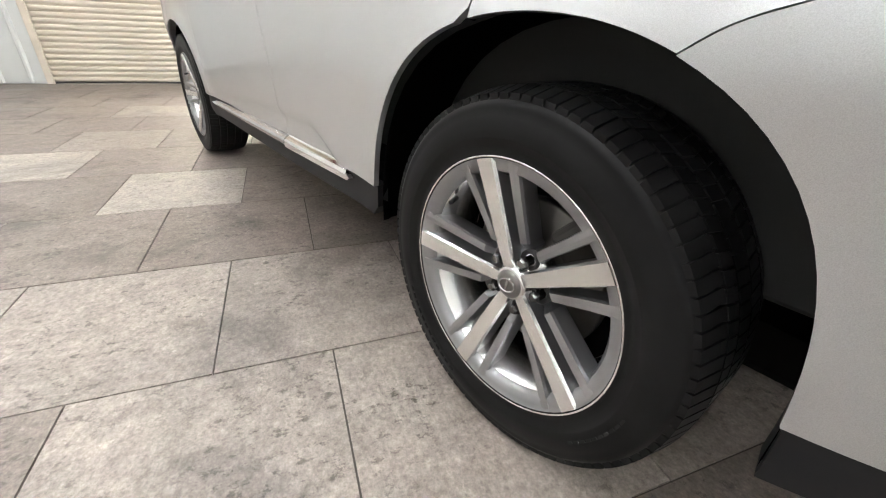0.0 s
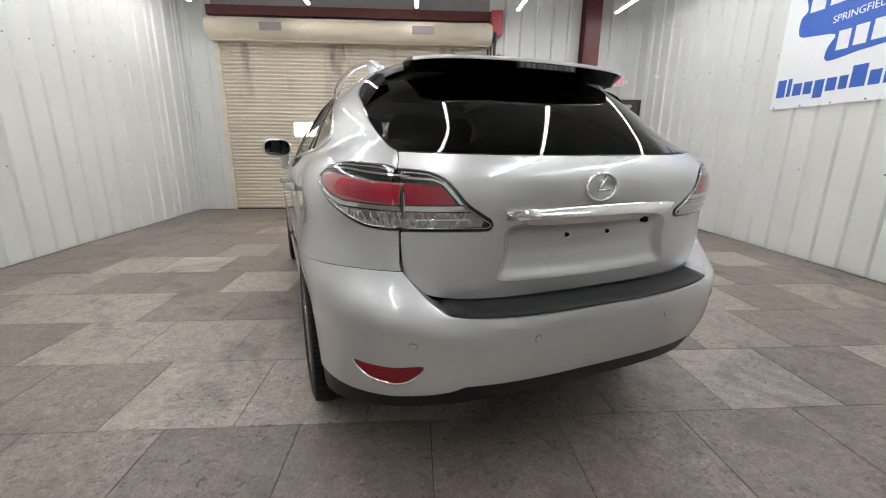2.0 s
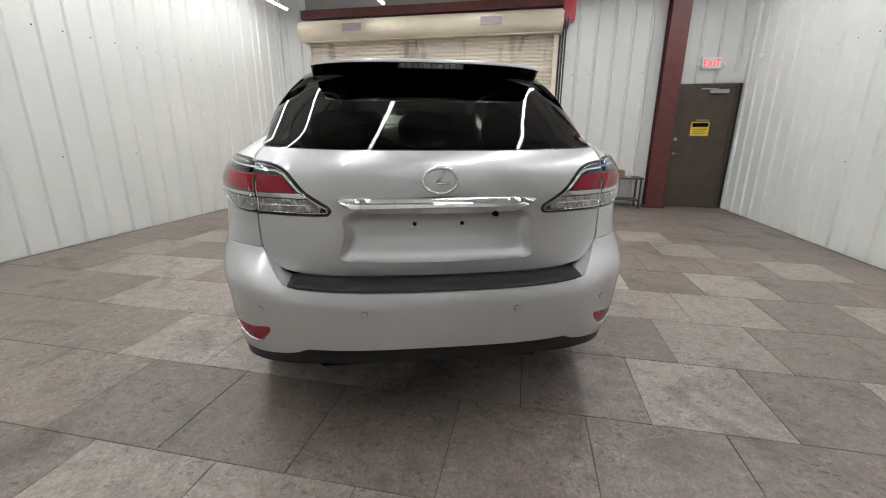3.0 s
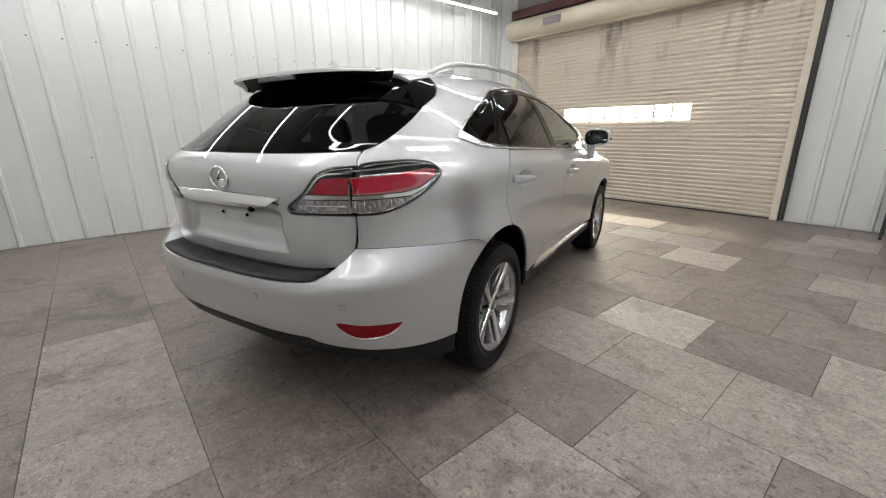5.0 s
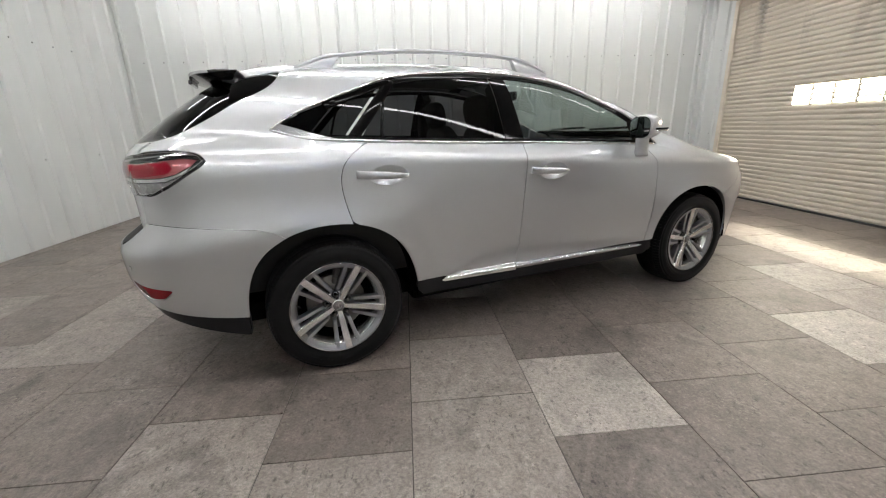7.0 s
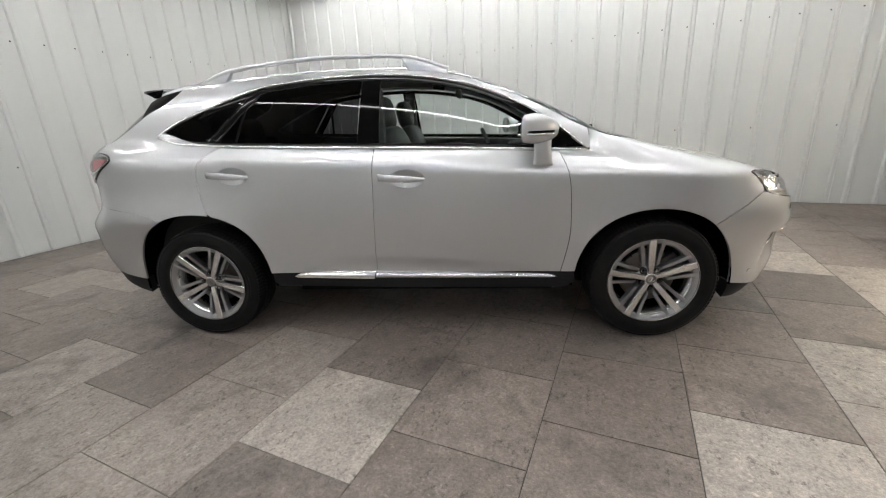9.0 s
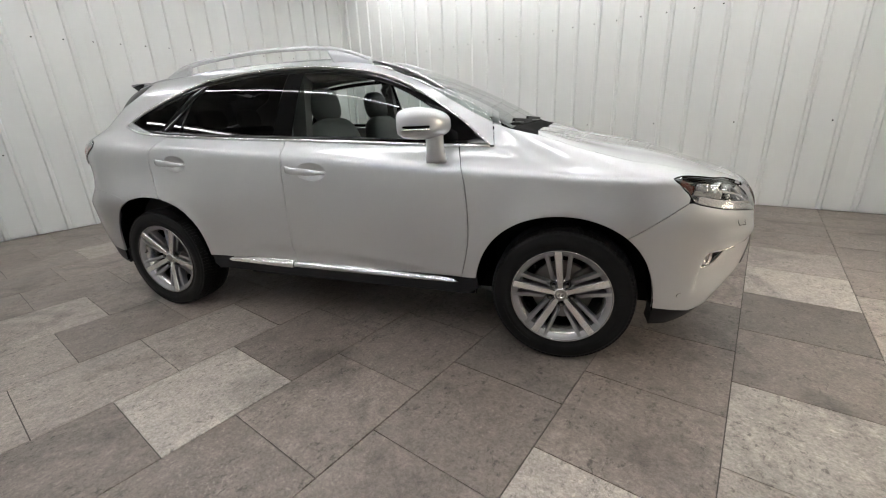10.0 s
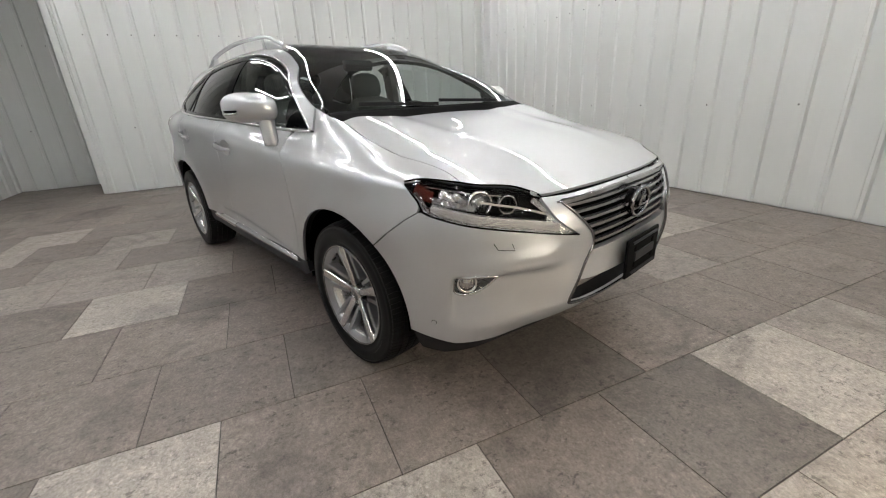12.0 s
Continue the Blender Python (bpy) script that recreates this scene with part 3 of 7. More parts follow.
trim = part("corner_trim", box((XS - 0.05, YB + 0.003, 0.01), (XS + 0.030, YB + 0.030, ZC), 0.003), WALL)
tagged(trim, "white folded corner trim on the wall end", "trim", kind="structure")
trim = part("corner_trim", box((XL - 0.02, YF - 0.09, 0.01), (XL + 0.05, YF + 0.02, ZC), 0.004), WALL)
tagged(trim, "white folded corner trim between two walls", "trim", kind="structure")

# ---- LED tubes ----
for x in (-4.05, -2.12, -0.30, 1.46, 3.22):
    lamp = tagged(empty("ceiling_light", pose(x, 0, 3.535)), "long white LED tube light under the ceiling", "light", "ceiling lights")
    bm = box((-0.035, -3.25, 0.03), (0.035, 5.56, 0.075), 0.004)
    part("light_housing", bm, FIXT, lamp)
    bm = sweep(bmesh.new(), [(0, -3.23, 0.029), (0, 5.54, 0.029)], [(-0.026, 0.0), (-0.022, -0.009), (-0.012, -0.014), (0.012, -0.014), (0.022, -0.009), (0.026, 0.0)])
    part("diffuser", bm, TUBE, lamp, "glowing tube")
    for y in (-2.2, 1.2, 4.8):
        part("hanger", box((-0.004, y, 0.076), (0.004, y + 0.008, ZC - 3.535), 0), DARK, lamp)

# ---- car: body surfaces in the car's own metres (x right, y ahead from the rear axle, z up) ----
from mathutils.geometry import delaunay_2d_cdt

CAR_TURN = 18.48
car = tagged(empty("car", pose(0, 0, 0, 0, 0, CAR_TURN)), "silver five-door crossover with tinted rear glass parked on the stone floor", "car")


def track(points):
    """A smooth monotone interpolation through (u, value) points."""
    xs, ys = [p[0] for p in points], [p[1] for p in points]
    n = len(xs)
    d = [(ys[i + 1] - ys[i]) / (xs[i + 1] - xs[i]) for i in range(n - 1)]
    t = [d[0]] + [0.0 if d[i - 1] * d[i] <= 0 else 2 * d[i - 1] * d[i] / (d[i - 1] + d[i]) for i in range(1, n - 1)] + [d[-1]]

    def f(u):
        if u <= xs[0]:
            return ys[0]
        if u >= xs[-1]:
            return ys[-1]
        i = 0
        while u > xs[i + 1]:
            i += 1
        h = xs[i + 1] - xs[i]
        s = (u - xs[i]) / h
        return (ys[i] * (1 + 2 * s) * (1 - s) ** 2 + t[i] * h * s * (1 - s) ** 2
                + ys[i + 1] * s * s * (3 - 2 * s) + t[i + 1] * h * s * s * (s - 1))
    return f


def flow(points):
    """A natural cubic spline through (u, value) points, smooth in its bend."""
    xs, ys = [p[0] for p in points], [p[1] for p in points]
    n = len(xs)
    a, b = np.zeros((n, n)), np.zeros(n)
    a[0, 0] = a[-1, -1] = 1
    for i in range(1, n - 1):
        h0, h1 = xs[i] - xs[i - 1], xs[i + 1] - xs[i]
        a[i, i - 1], a[i, i], a[i, i + 1] = h0, 2 * (h0 + h1), h1
        b[i] = 6 * ((ys[i + 1] - ys[i]) / h1 - (ys[i] - ys[i - 1]) / h0)
    m = [float(v) for v in np.linalg.solve(a, b)]

    def f(u):
        u = min(max(u, xs[0]), xs[-1])
        i = 0
        while i < n - 2 and u > xs[i + 1]:
            i += 1
        h = xs[i + 1] - xs[i]
        p, q = xs[i + 1] - u, u - xs[i]
        return (m[i] * p ** 3 + m[i + 1] * q ** 3) / (6 * h) + (ys[i] / h - m[i] * h / 6) * p + (ys[i + 1] / h - m[i + 1] * h / 6) * q
    return f


def spline(pts, per=6, closed=False):
    """Catmull-Rom through 2D or 3D points."""
    out, n = [], len(pts)
    for i in range(n if closed else n - 1):
        p = [pts[(i + k) % n] if closed else pts[min(max(i + k, 0), n - 1)] for k in (-1, 0, 1, 2)]
        for j in range(per):
            s = j / per
            out.append(tuple(0.5 * (2 * b + (c - a) * s + (2 * a - 5 * b + 4 * c - d) * s * s + (3 * b - a - 3 * c + d) * s ** 3)
                             for a, b, c, d in zip(*p)))
    if not closed:
        out.append(tuple(pts[-1]))
    return out


YA, YZ, NR, NF, PU = -0.10, 2.90, 3.3, 2.7, 2.6
REAR_R, REAR_L = (0.0, 0.352), 0.437
z_crease = flow([(-0.9, 1.115), (-0.4, 1.113), (0, 1.10), (0.65, 1.068), (1.5, 1.016), (2.26, 0.965), (2.6, 0.95), (3.1, 0.935), (3.4, 0.905), (3.65, 0.86)])
h_upper = flow([(-0.9, 0.192), (-0.6, 0.196), (-0.3, 0.218), (0.05, 0.246), (0.8, 0.25), (1.6, 0.247), (2.2, 0.225), (2.56, 0.208), (2.9, 0.148), (3.26, 0.095), (3.45, 0.058), (3.6, 0.035)])
w_lower = track([(-0.15, 0.83), (0, 0.895), (0.10, 0.914), (0.25, 0.917), (0.45, 0.924), (0.7, 0.936), (1.0, 0.943)])
y_rear = track([(0.25, -0.86), (0.42, -0.955), (0.5, -1.0), (0.6, -1.03), (0.70, -1.035), (0.735, -1.03), (0.80, -0.968), (0.87, -0.915),
                (1.0, -0.920), (1.13, -0.932), (1.2, -0.912), (1.245, -0.868), (1.35, -0.70), (1.45, -0.55), (1.55, -0.42)])
y_gate = track([(0.72, -0.90), (0.85, -0.912), (1.0, -0.920), (1.13, -0.932), (1.2, -0.912), (1.245, -0.872)])
y_front = track([(0.2, 3.56), (0.3, 3.63), (0.45, 3.70), (0.6, 3.725), (0.75, 3.715), (0.85, 3.68), (0.92, 3.60), (1.0, 3.5)])
z_top = flow([(-0.92, 1.196), (-0.865, 1.248), (-0.66, 1.412), (-0.48, 1.528), (-0.33, 1.592), (0, 1.634), (0.4, 1.654), (0.8, 1.660),
              (1.2, 1.654), (1.45, 1.638), (1.65, 1.598), (2.0, 1.460), (2.4, 1.243), (2.7, 1.055)])
taper = flow([(-0.92, 0.62), (-0.725, 0.725), (-0.58, 0.792), (-0.46, 0.846), (-0.344, 0.892), (-0.22, 0.928), (0.15, 0.970), (0.6, 0.996), (1.2, 1.0), (1.8, 0.990), (2.15, 0.966), (2.4, 0.930), (2.7, 0.90)])


def z_belt(y):
    return 1.222 - 0.051 * y


def power(v, n):
    return max(0.0, 1.0 - min(1.0, max(0.0, v)) ** n) ** (1.0 / n)


def ease(t):
    t = min(1.0, max(0.0, t))
    return t * t * (3 - 2 * t)


def shell_width(y, z):
    """Half width of the lower body before its ends are rounded."""
    y = min(max(y, YA), YZ)
    zc = z_crease(y)
    slim = 1.0 - 0.028 * ease((z - 0.80) / 0.20) * ease((0.7 - y) / 0.8)
    slim -= 0.020 * ease((z - 1.08) / 0.10) * ease((0.3 - y) / 0.4)
    if z <= zc:
        x = w_lower((z - 0.25) / (zc - 0.25))
        for cy in (0.0, 2.74):
            r = math.hypot(y - cy, z - 0.352)
            x += 0.012 * math.exp(-((r - 0.44) / 0.085) ** 2) * min(1.0, max(0.0, (0.98 - z) / 0.15))
        return x * slim
    t = (z - zc) / h_upper(y)
    return 0.943 * slim * power(t, PU) - tuck(y, t)


def tuck(y, t):
    """The hollow under the window line that runs on to the headlamp."""
    return 0.013 * math.exp(-((t - 0.40) / 0.13) ** 2) * ease((y + 0.3) / 0.6) * ease((3.2 - y) / 0.5)


def ends(y, z):
    if y < YA:
        return power((YA - y) / (YA - y_rear(z)), NR)
    if y > YZ:
        return power((y - YZ) / (y_front(z) - YZ), NF)
    return 1.0


def cabin_width(y, z):
    if z < z_belt(y):
        return max(0.0, 0.872 * taper(y) - 0.45 * (z_belt(y) - z))
    foot = ease((y - 1.9) / 0.45)
    w = 0.872 * taper(y) - (0.55 - 0.15 * foot) * (z - z_belt(y)) + 0.10 * max(0.0, z - z_belt(y)) * max(0.0, 1.58 - z)
    zt = z_top(y)
    if zt <= 1.13 or z >= zt:
        return 0.0
    return max(0.0, w) * power((z - 1.12) / (zt - 1.12), 6.0 + 8.0 * foot)


def side_x(y, z):
    a, b = shell_width(y, z) * ends(y, z), cabin_width(y, z)
    m = max(a, b, 1e-6)
    return m * ((a / m) ** 60 + (b / m) ** 60) ** (1 / 60)


def F_side(p):
    """(y, z) -> place on the right flank."""
    return Vector((side_x(p[0], p[1]), p[0], p[1]))


def F_cab(p):
    """(y, z) -> place on the side glass, without the shoulder below it."""
    return Vector((cabin_width(p[0], max(p[1], z_belt(p[0]))), p[0], p[1]))


def F_gate(p):
    """(x, z) -> place on the tailgate."""
    x, z = p
    w = shell_width(YA, z)
    y = YA + (y_gate(z) - YA) * power(abs(x) / w, NR)
    zt = glass_foot(x)[1]
    if z > 1.185:
        raw = YA + (y_gate(zt) - YA) * power(abs(x) / shell_width(YA, zt), NR)
        y += (glass_foot(x)[0] - raw) * ease((z - 1.185) / (zt - 1.185))
    return Vector((x, y, z))


def corner_bow(u, n=3.2):
    return min(1.0, abs(u)) ** n


def glass_foot(x):
    """(y, z) of the rear window's lower edge."""
    g = corner_bow(x / 0.650)
    return -0.878 + 0.150 * g, 1.235 + 0.010 * g


def wrap_y(y, z):
    """The way round the body (in about metres from the rear centre) at y on the flank."""
    if y < YA:
        c = min(1.0, (YA - y) / (YA - y_rear(z))) ** (NR / 2)
        return math.acos(c) / (math.pi / 2) * 1.3
    if y > YZ:
        c = min(1.0, (y - YZ) / (y_front(z) - YZ)) ** (NF / 2)
        return 1.3 + (YZ - YA) + math.asin(c) / (math.pi / 2) * 1.25
    return 1.3 + y - YA


def y_at(x, z):
    """Where the rear corner has the half width x at height z."""
    return YA + (y_rear(z) - YA) * power(x / shell_width(YA, z), NR)


def wrap_rx(x, z):
    return math.asin(min(1.0, abs(x) / shell_width(YA, z)) ** (NR / 2)) / (math.pi / 2) * 1.3


def wrap_fx(x, z):
    return 1.3 + (YZ - YA) + math.acos(min(1.0, abs(x) / shell_width(YZ, z)) ** (NF / 2)) / (math.pi / 2) * 1.25


def F_wrap(p, out=0.0):
    """(way round, z) -> place on the right half of bumpers and corners."""
    u, z = p
    if u < 1.3:
        a = max(0.0, u) / 1.3 * math.pi / 2
        w, yr = shell_width(YA, z), y_rear(z)
        return Vector((w * math.sin(a) ** (2 / NR), YA + (yr - YA) * math.cos(a) ** (2 / NR), z))
    if u > 1.3 + YZ - YA:
        a = min(1.0, (u - 1.3 - YZ + YA) / 1.25) * math.pi / 2
        w, yf = shell_width(YZ, z), y_front(z)
        return Vector((w * max(0.0, math.cos(a)) ** (2 / NF), YZ + (yf - YZ) * math.sin(a) ** (2 / NF), z))
    y = u - 1.3 + YA
    return Vector((shell_width(y, z), y, z))


def F_top(p):
    """(x, y) -> place on roof, windscreen or rear glass."""
    x, y = abs(p[0]), p[1]
    lo, hi = 0.9, z_top(y)
    for _ in range(26):
        mid = (lo + hi) / 2
        lo, hi = (mid, hi) if cabin_width(y, mid) > x else (lo, mid)
    return Vector((p[0], y, lo))


foot_rise = track([(2.15, 0.17), (2.3, 0.14), (2.377, 0.112), (2.45, 0.085), (2.53, 0.070), (2.607, 0.060), (2.8, 0.030), (3.05, 0.0)])


def pillar_rise(x, y):
    """How far bonnet edge and wing sweep up to the windscreen pillar."""
    k = ease((y - 2.38) / 0.27)
    return foot_rise(y) * ease((x - 0.35) / 0.38) * ease((0.802 + 0.128 * k - x) / (0.045 + 0.105 * k))


def hood_z(x, y):
    zc = z_crease(min(y, 3.65))
    w = 0.943 * ends(y, zc)
    z = zc + h_upper(y) * power(abs(x) / max(w, 1e-4), PU)
    return z + pillar_rise(abs(x), y) + 0.010 * math.exp(-((abs(x) - 0.40 - 0.08 * (2.9 - y)) / 0.07) ** 2) * min(1, max(0, (3.5 - y) / 0.5))


def F_hood(p):
    return Vector((p[0], p[1], hood_z(p[0], p[1])))


def F_fender(p):
    """(y, v): v below 0 in metres under the crease, above 0 as a share of the quarter turn up to the centre line."""
    y, v = p
    zc = z_crease(min(y, 3.65))
    if v <= 0:
        return Vector((shell_width(y, zc + v) * ends(y, zc + v), y, zc + v))
    a = v * math.pi / 2
    x = 0.943 * ends(y, zc) * math.cos(a) ** (2 / PU)
    return Vector((x - tuck(y, math.sin(a) ** (2 / PU)), y, hood_z(x, y)))


def hood_v(x, y):
    """The share of the quarter turn at which the wing has the half width x."""
    w = 0.943 * ends(y, z_crease(min(y, 3.65)))
    return math.acos(min(1.0, x / w) ** (PU / 2)) / (math.pi / 2)


CORE = Vector((0, 1.3, 0.75))


def inside(p, poly):
    x, y, hit = p[0], p[1], False
    for (x0, y0), (x1, y1) in zip(poly, poly[1:] + poly[:1]):
        if (y0 > y) != (y1 > y) and x < (x1 - x0) * (y - y0) / (y1 - y0) + x0:
            hit = not hit
    return hit


def shrink(poly, d):
    """Moves every edge of a polygon inwards by d."""
    n = len(poly)
    area = sum(a[0] * b[1] - b[0] * a[1] for a, b in zip(poly, poly[1:] + poly[:1]))
    s = 1 if area > 0 else -1
    out = []
    for i in range(n):
        a, b, c = Vector(poly[i - 1]), Vector(poly[i]), Vector(poly[(i + 1) % n])
        e, f = (b - a).normalized(), (c - b).normalized()
        m = Vector((-e.y - f.y, e.x + f.x))
        if m.length < 0.2:
            out.append(tuple(b))
            continue
        m.normalize()
        k = max(0.5, m.dot(Vector((-e.y, e.x))))
        out.append(tuple(b + m * (s * d / k)))
    return out


def dense(poly, step, closed=True):
    out = []
    for a, b in zip(poly, poly[1:] + poly[:1]) if closed else zip(poly, poly[1:]):
        n = max(1, math.ceil(math.dist(a, b) / step))
        out += [tuple(u + (v - u) * k / n for u, v in zip(a, b)) for k in range(n)]
    return out if closed else out + [tuple(poly[-1])]


def tidy(poly, d=0.0015):
    out = [poly[0]]
    for p in poly[1:]:
        if math.dist(p, out[-1]) > d:
            out.append(p)
    if math.dist(out[0], out[-1]) < d:
        out.pop()
    return out


def patch(poly, fn, step=0.03, gap=0.002, skirt=0.014, lift=0.0, holes=(), mirror=False, bm=None, aspect=1.0):
    """A panel: a 2D outline laid on a body surface, its rim turned inwards by skirt."""
    poly = tidy(dense(shrink(tidy(list(poly)), gap), step))
    rings = [poly] + [tidy(dense(shrink(tidy(list(h)), -gap), step)) for h in holes]
    verts, edges = [], []
    for ring in rings:
        s = len(verts)
        verts += ring
        edges += [(s + i, s + (i + 1) % len(ring)) for i in range(len(ring))]
    xs, ys = [p[0] for p in poly], [p[1] for p in poly]
    nx, ny = int((max(xs) - min(xs)) / step) + 1, int((max(ys) - min(ys)) / step) + 1
    for i in range(1, nx):
        for j in range(1, ny):
            p = (min(xs) + (max(xs) - min(xs)) * (i + (0.5 if j % 2 else 0)) / nx, min(ys) + (max(ys) - min(ys)) * j / ny)
            if not inside(p, poly) or any(inside(p, h) for h in rings[1:]):
                continue
            if min((p[0] - q[0]) ** 2 + (p[1] - q[1]) ** 2 for r in rings for q in r) > (0.45 * step) ** 2:
                verts.append(p)
    got = delaunay_2d_cdt([Vector(v) for v in verts], edges, [], 1, 1e-6)
    pts, tris = got[0], got[2]
    keep = []
    for f in tris:
        c = [sum(pts[i][k] for i in f) / 3 for k in (0, 1)]
        if inside(c, poly) and not any(inside(c, h) for h in rings[1:]):
            keep.append(f)
    own = bm is None
    bm = bm or bmesh.new()
    flip = -1 if mirror else 1
    vs = []
    for p in pts:
        q = fn((p[0], p[1]))
        vs.append(bm.verts.new((q.x * flip, q.y, q.z)))
    fs = []
    for f in keep:
        try:
            fs.append(bm.faces.new([vs[i] for i in f]))
        except ValueError:
            pass
    for v in vs:
        if not v.link_faces:
            bm.verts.remove(v)
    vs = [v for v in vs if v.is_valid]
    bmesh.ops.recalc_face_normals(bm, faces=fs)
    tot = sum((f.normal.dot(f.calc_center_median() - CORE) for f in fs))
    if tot < 0:
        bmesh.ops.reverse_faces(bm, faces=fs)
    bm.normal_update()
    if lift:
        moves = [(v, v.normal.copy()) for v in vs]
        for v, n in moves:
            v.co += n * lift
    for f in fs:
        f.smooth = True
    if skirt:
        rim = [e for e in {e for f in fs for e in f.edges} if len(e.link_faces) == 1]
        low = {}
        for e in rim:
            for v in e.verts:
                if v not in low:
                    low[v] = bm.verts.new(v.co - v.normal * skirt)
        for e in rim:
            f = e.link_faces[0]
            a, b = e.verts
            ls = [l.vert for l in f.loops]
            if (ls.index(a) + 1) % len(ls) != ls.index(b):
                a, b = b, a
            q = bm.faces.new((b, a, low[a], low[b]))
            q.smooth = False
        for e in rim:
            e.smooth = False
    return bm


def ribbon(pts2, fn, width, height, lift=0.0, mirror=False, closed=False, bm=None):
    """A moulding that follows a line on a body surface, with a rounded back."""
    bm = bm or bmesh.new()
    flip = -1 if mirror else 1
    P = []
    for p in pts2:
        q = fn(p)
        P.append(Vector((q.x * flip, q.y, q.z)))
    eps, N = 2e-3, []
    for p in pts2:
        a, b, c = fn(p), fn((p[0] + eps, p[1])), fn((p[0], p[1] + eps))
        n = (b - a).cross(c - a)
        if n.length < 1e-12:
            n = a - CORE
        n.normalize()
        n.x *= flip
        q = fn(p)
        if n.dot(Vector((q.x * flip, q.y, q.z)) - CORE) < 0:
            n = -n
        N.append(n)
    rows, m = [], len(P)
    for i in range(m):
        a, b = (P[i - 1], P[(i + 1) % m]) if closed else (P[max(i - 1, 0)], P[min(i + 1, m - 1)])
        t = (b - a).normalized()
        s = t.cross(N[i]).normalized()
        o = P[i] + N[i] * lift
        rows.append([bm.verts.new(o + s * (u * width) + N[i] * (w * height)) for u, w in
                     ((-0.5, -0.5), (-0.5, 0.45), (-0.3, 0.9), (0, 1.0), (0.3, 0.9), (0.5, 0.45), (0.5, -0.5))])
    fs = []
    for i in range(m if closed else m - 1):
        r0, r1 = rows[i], rows[(i + 1) % m]
        for j in range(6):
            fs.append(bm.faces.new((r0[j], r0[j + 1], r1[j + 1], r1[j])))
    if not closed:
        fs += [bm.faces.new(rows[0]), bm.faces.new(rows[-1][::-1])]
    bmesh.ops.recalc_face_normals(bm, faces=fs)
    for f in fs:
        f.smooth = len(f.verts) == 4
    return bm


def both(name, make, material, label="", smooth=False, parent=None):
    """The right-hand part and its mirror image."""
    return [part(name, make(m), material, parent or car, label, smooth) for m in (False, True)]

# ---- car: panels ----
RGAP = spline([(0.233, 1.212), (0.120, 1.135), (0.080, 1.05), (0.084, 0.944), (0.114, 0.810)], 6)
MGAP = spline([(1.174, 1.165), (1.160, 0.95), (1.150, 0.795), (1.128, 0.425)], 6)
FGAP = spline([(2.213, 1.112), (2.245, 1.03), (2.270, 0.90), (2.276, 0.65), (2.232, 0.425)], 6)


def arch(cy, a0, a1, n=26, cz=0.352):
    """An arc of the wheel opening in (y, z), angles in degrees from straight ahead."""
    out = []
    for i in range(n + 1):
        a = radians(a0 + (a1 - a0) * i / n)
        r = arch_r(cy, a)
        out.append((cy + (0.0 if cy < 1 else 0.006) + r * math.cos(a), cz + r * math.sin(a)))
    return out


def arch_r(cy, a):
    """Radius of the slightly squared wheel opening at the angle a."""
    if cy < 1:
        return 0.455 + 0.012 * math.sin(a) ** 2 + 0.022 * math.sin(2 * a) ** 2 - 0.018 * ease((a - 2.2) / 0.8)
    return 0.438 + 0.012 * math.sin(2 * a) ** 2


def on(poly, f, t):
    return [f(p, t) for p in poly]


WIN_TOP = spline([(-0.215, 1.287), (-0.06, 1.372), (0.24, 1.482), (0.43, 1.543), (0.68, 1.574), (0.96, 1.588), (1.16, 1.586), (1.36, 1.571), (1.62, 1.527),
                  (1.81, 1.470), (2.0, 1.380), (2.2, 1.258), (2.37, 1.118)], 5)
WIN_BOT = spline([(2.37, 1.112), (1.93, 1.134), (1.5, 1.157), (0.64, 1.194), (0.05, 1.228), (-0.10, 1.250), (-0.215, 1.283)], 6)
ROOF_EDGE = spline([(2.377, 1.226), (2.3, 1.263), (2.15, 1.345), (2.0, 1.423), (1.8, 1.512), (1.62, 1.570), (1.36, 1.611), (1.0, 1.627), (0.5, 1.619), (0.1, 1.592),
                    (-0.25, 1.548), (-0.36, 1.506)], 5)
BACK_EDGE = spline([(-0.115, 1.589), (-0.151, 1.529), (-0.20, 1.487), (-0.257, 1.457), (-0.344, 1.419), (-0.462, 1.352), (-0.583, 1.292), (-0.65, 1.266), (-0.725, 1.246)], 5)
LAMP_TOP = [(y_at(0.6695, 1.193), 1.193), (-0.758, 1.202), (-0.70, 1.206), (-0.63, 1.208), (-0.563, 1.200), (-0.524, 1.187), (-0.501, 1.158)]
LAMP_LOW = [(-0.501, 1.158), (-0.525, 1.135), (-0.586, 1.098), (-0.655, 1.055), (-0.715, 1.024), (-0.75, 1.010), (-0.785, 1.005), (y_at(0.6695, 1.004), 1.004)]
lamp_top, lamp_low = spline(LAMP_TOP, 5), spline(LAMP_LOW, 5)
BUMP_LINE = [(y_at(0.664, 0.872), 0.872), (-0.70, 0.870), (-0.50, 0.852), (-0.36, 0.836), (-0.31, 0.825), (-0.26, 0.807), (-0.217, 0.779)]
bump_line = spline(BUMP_LINE, 5)
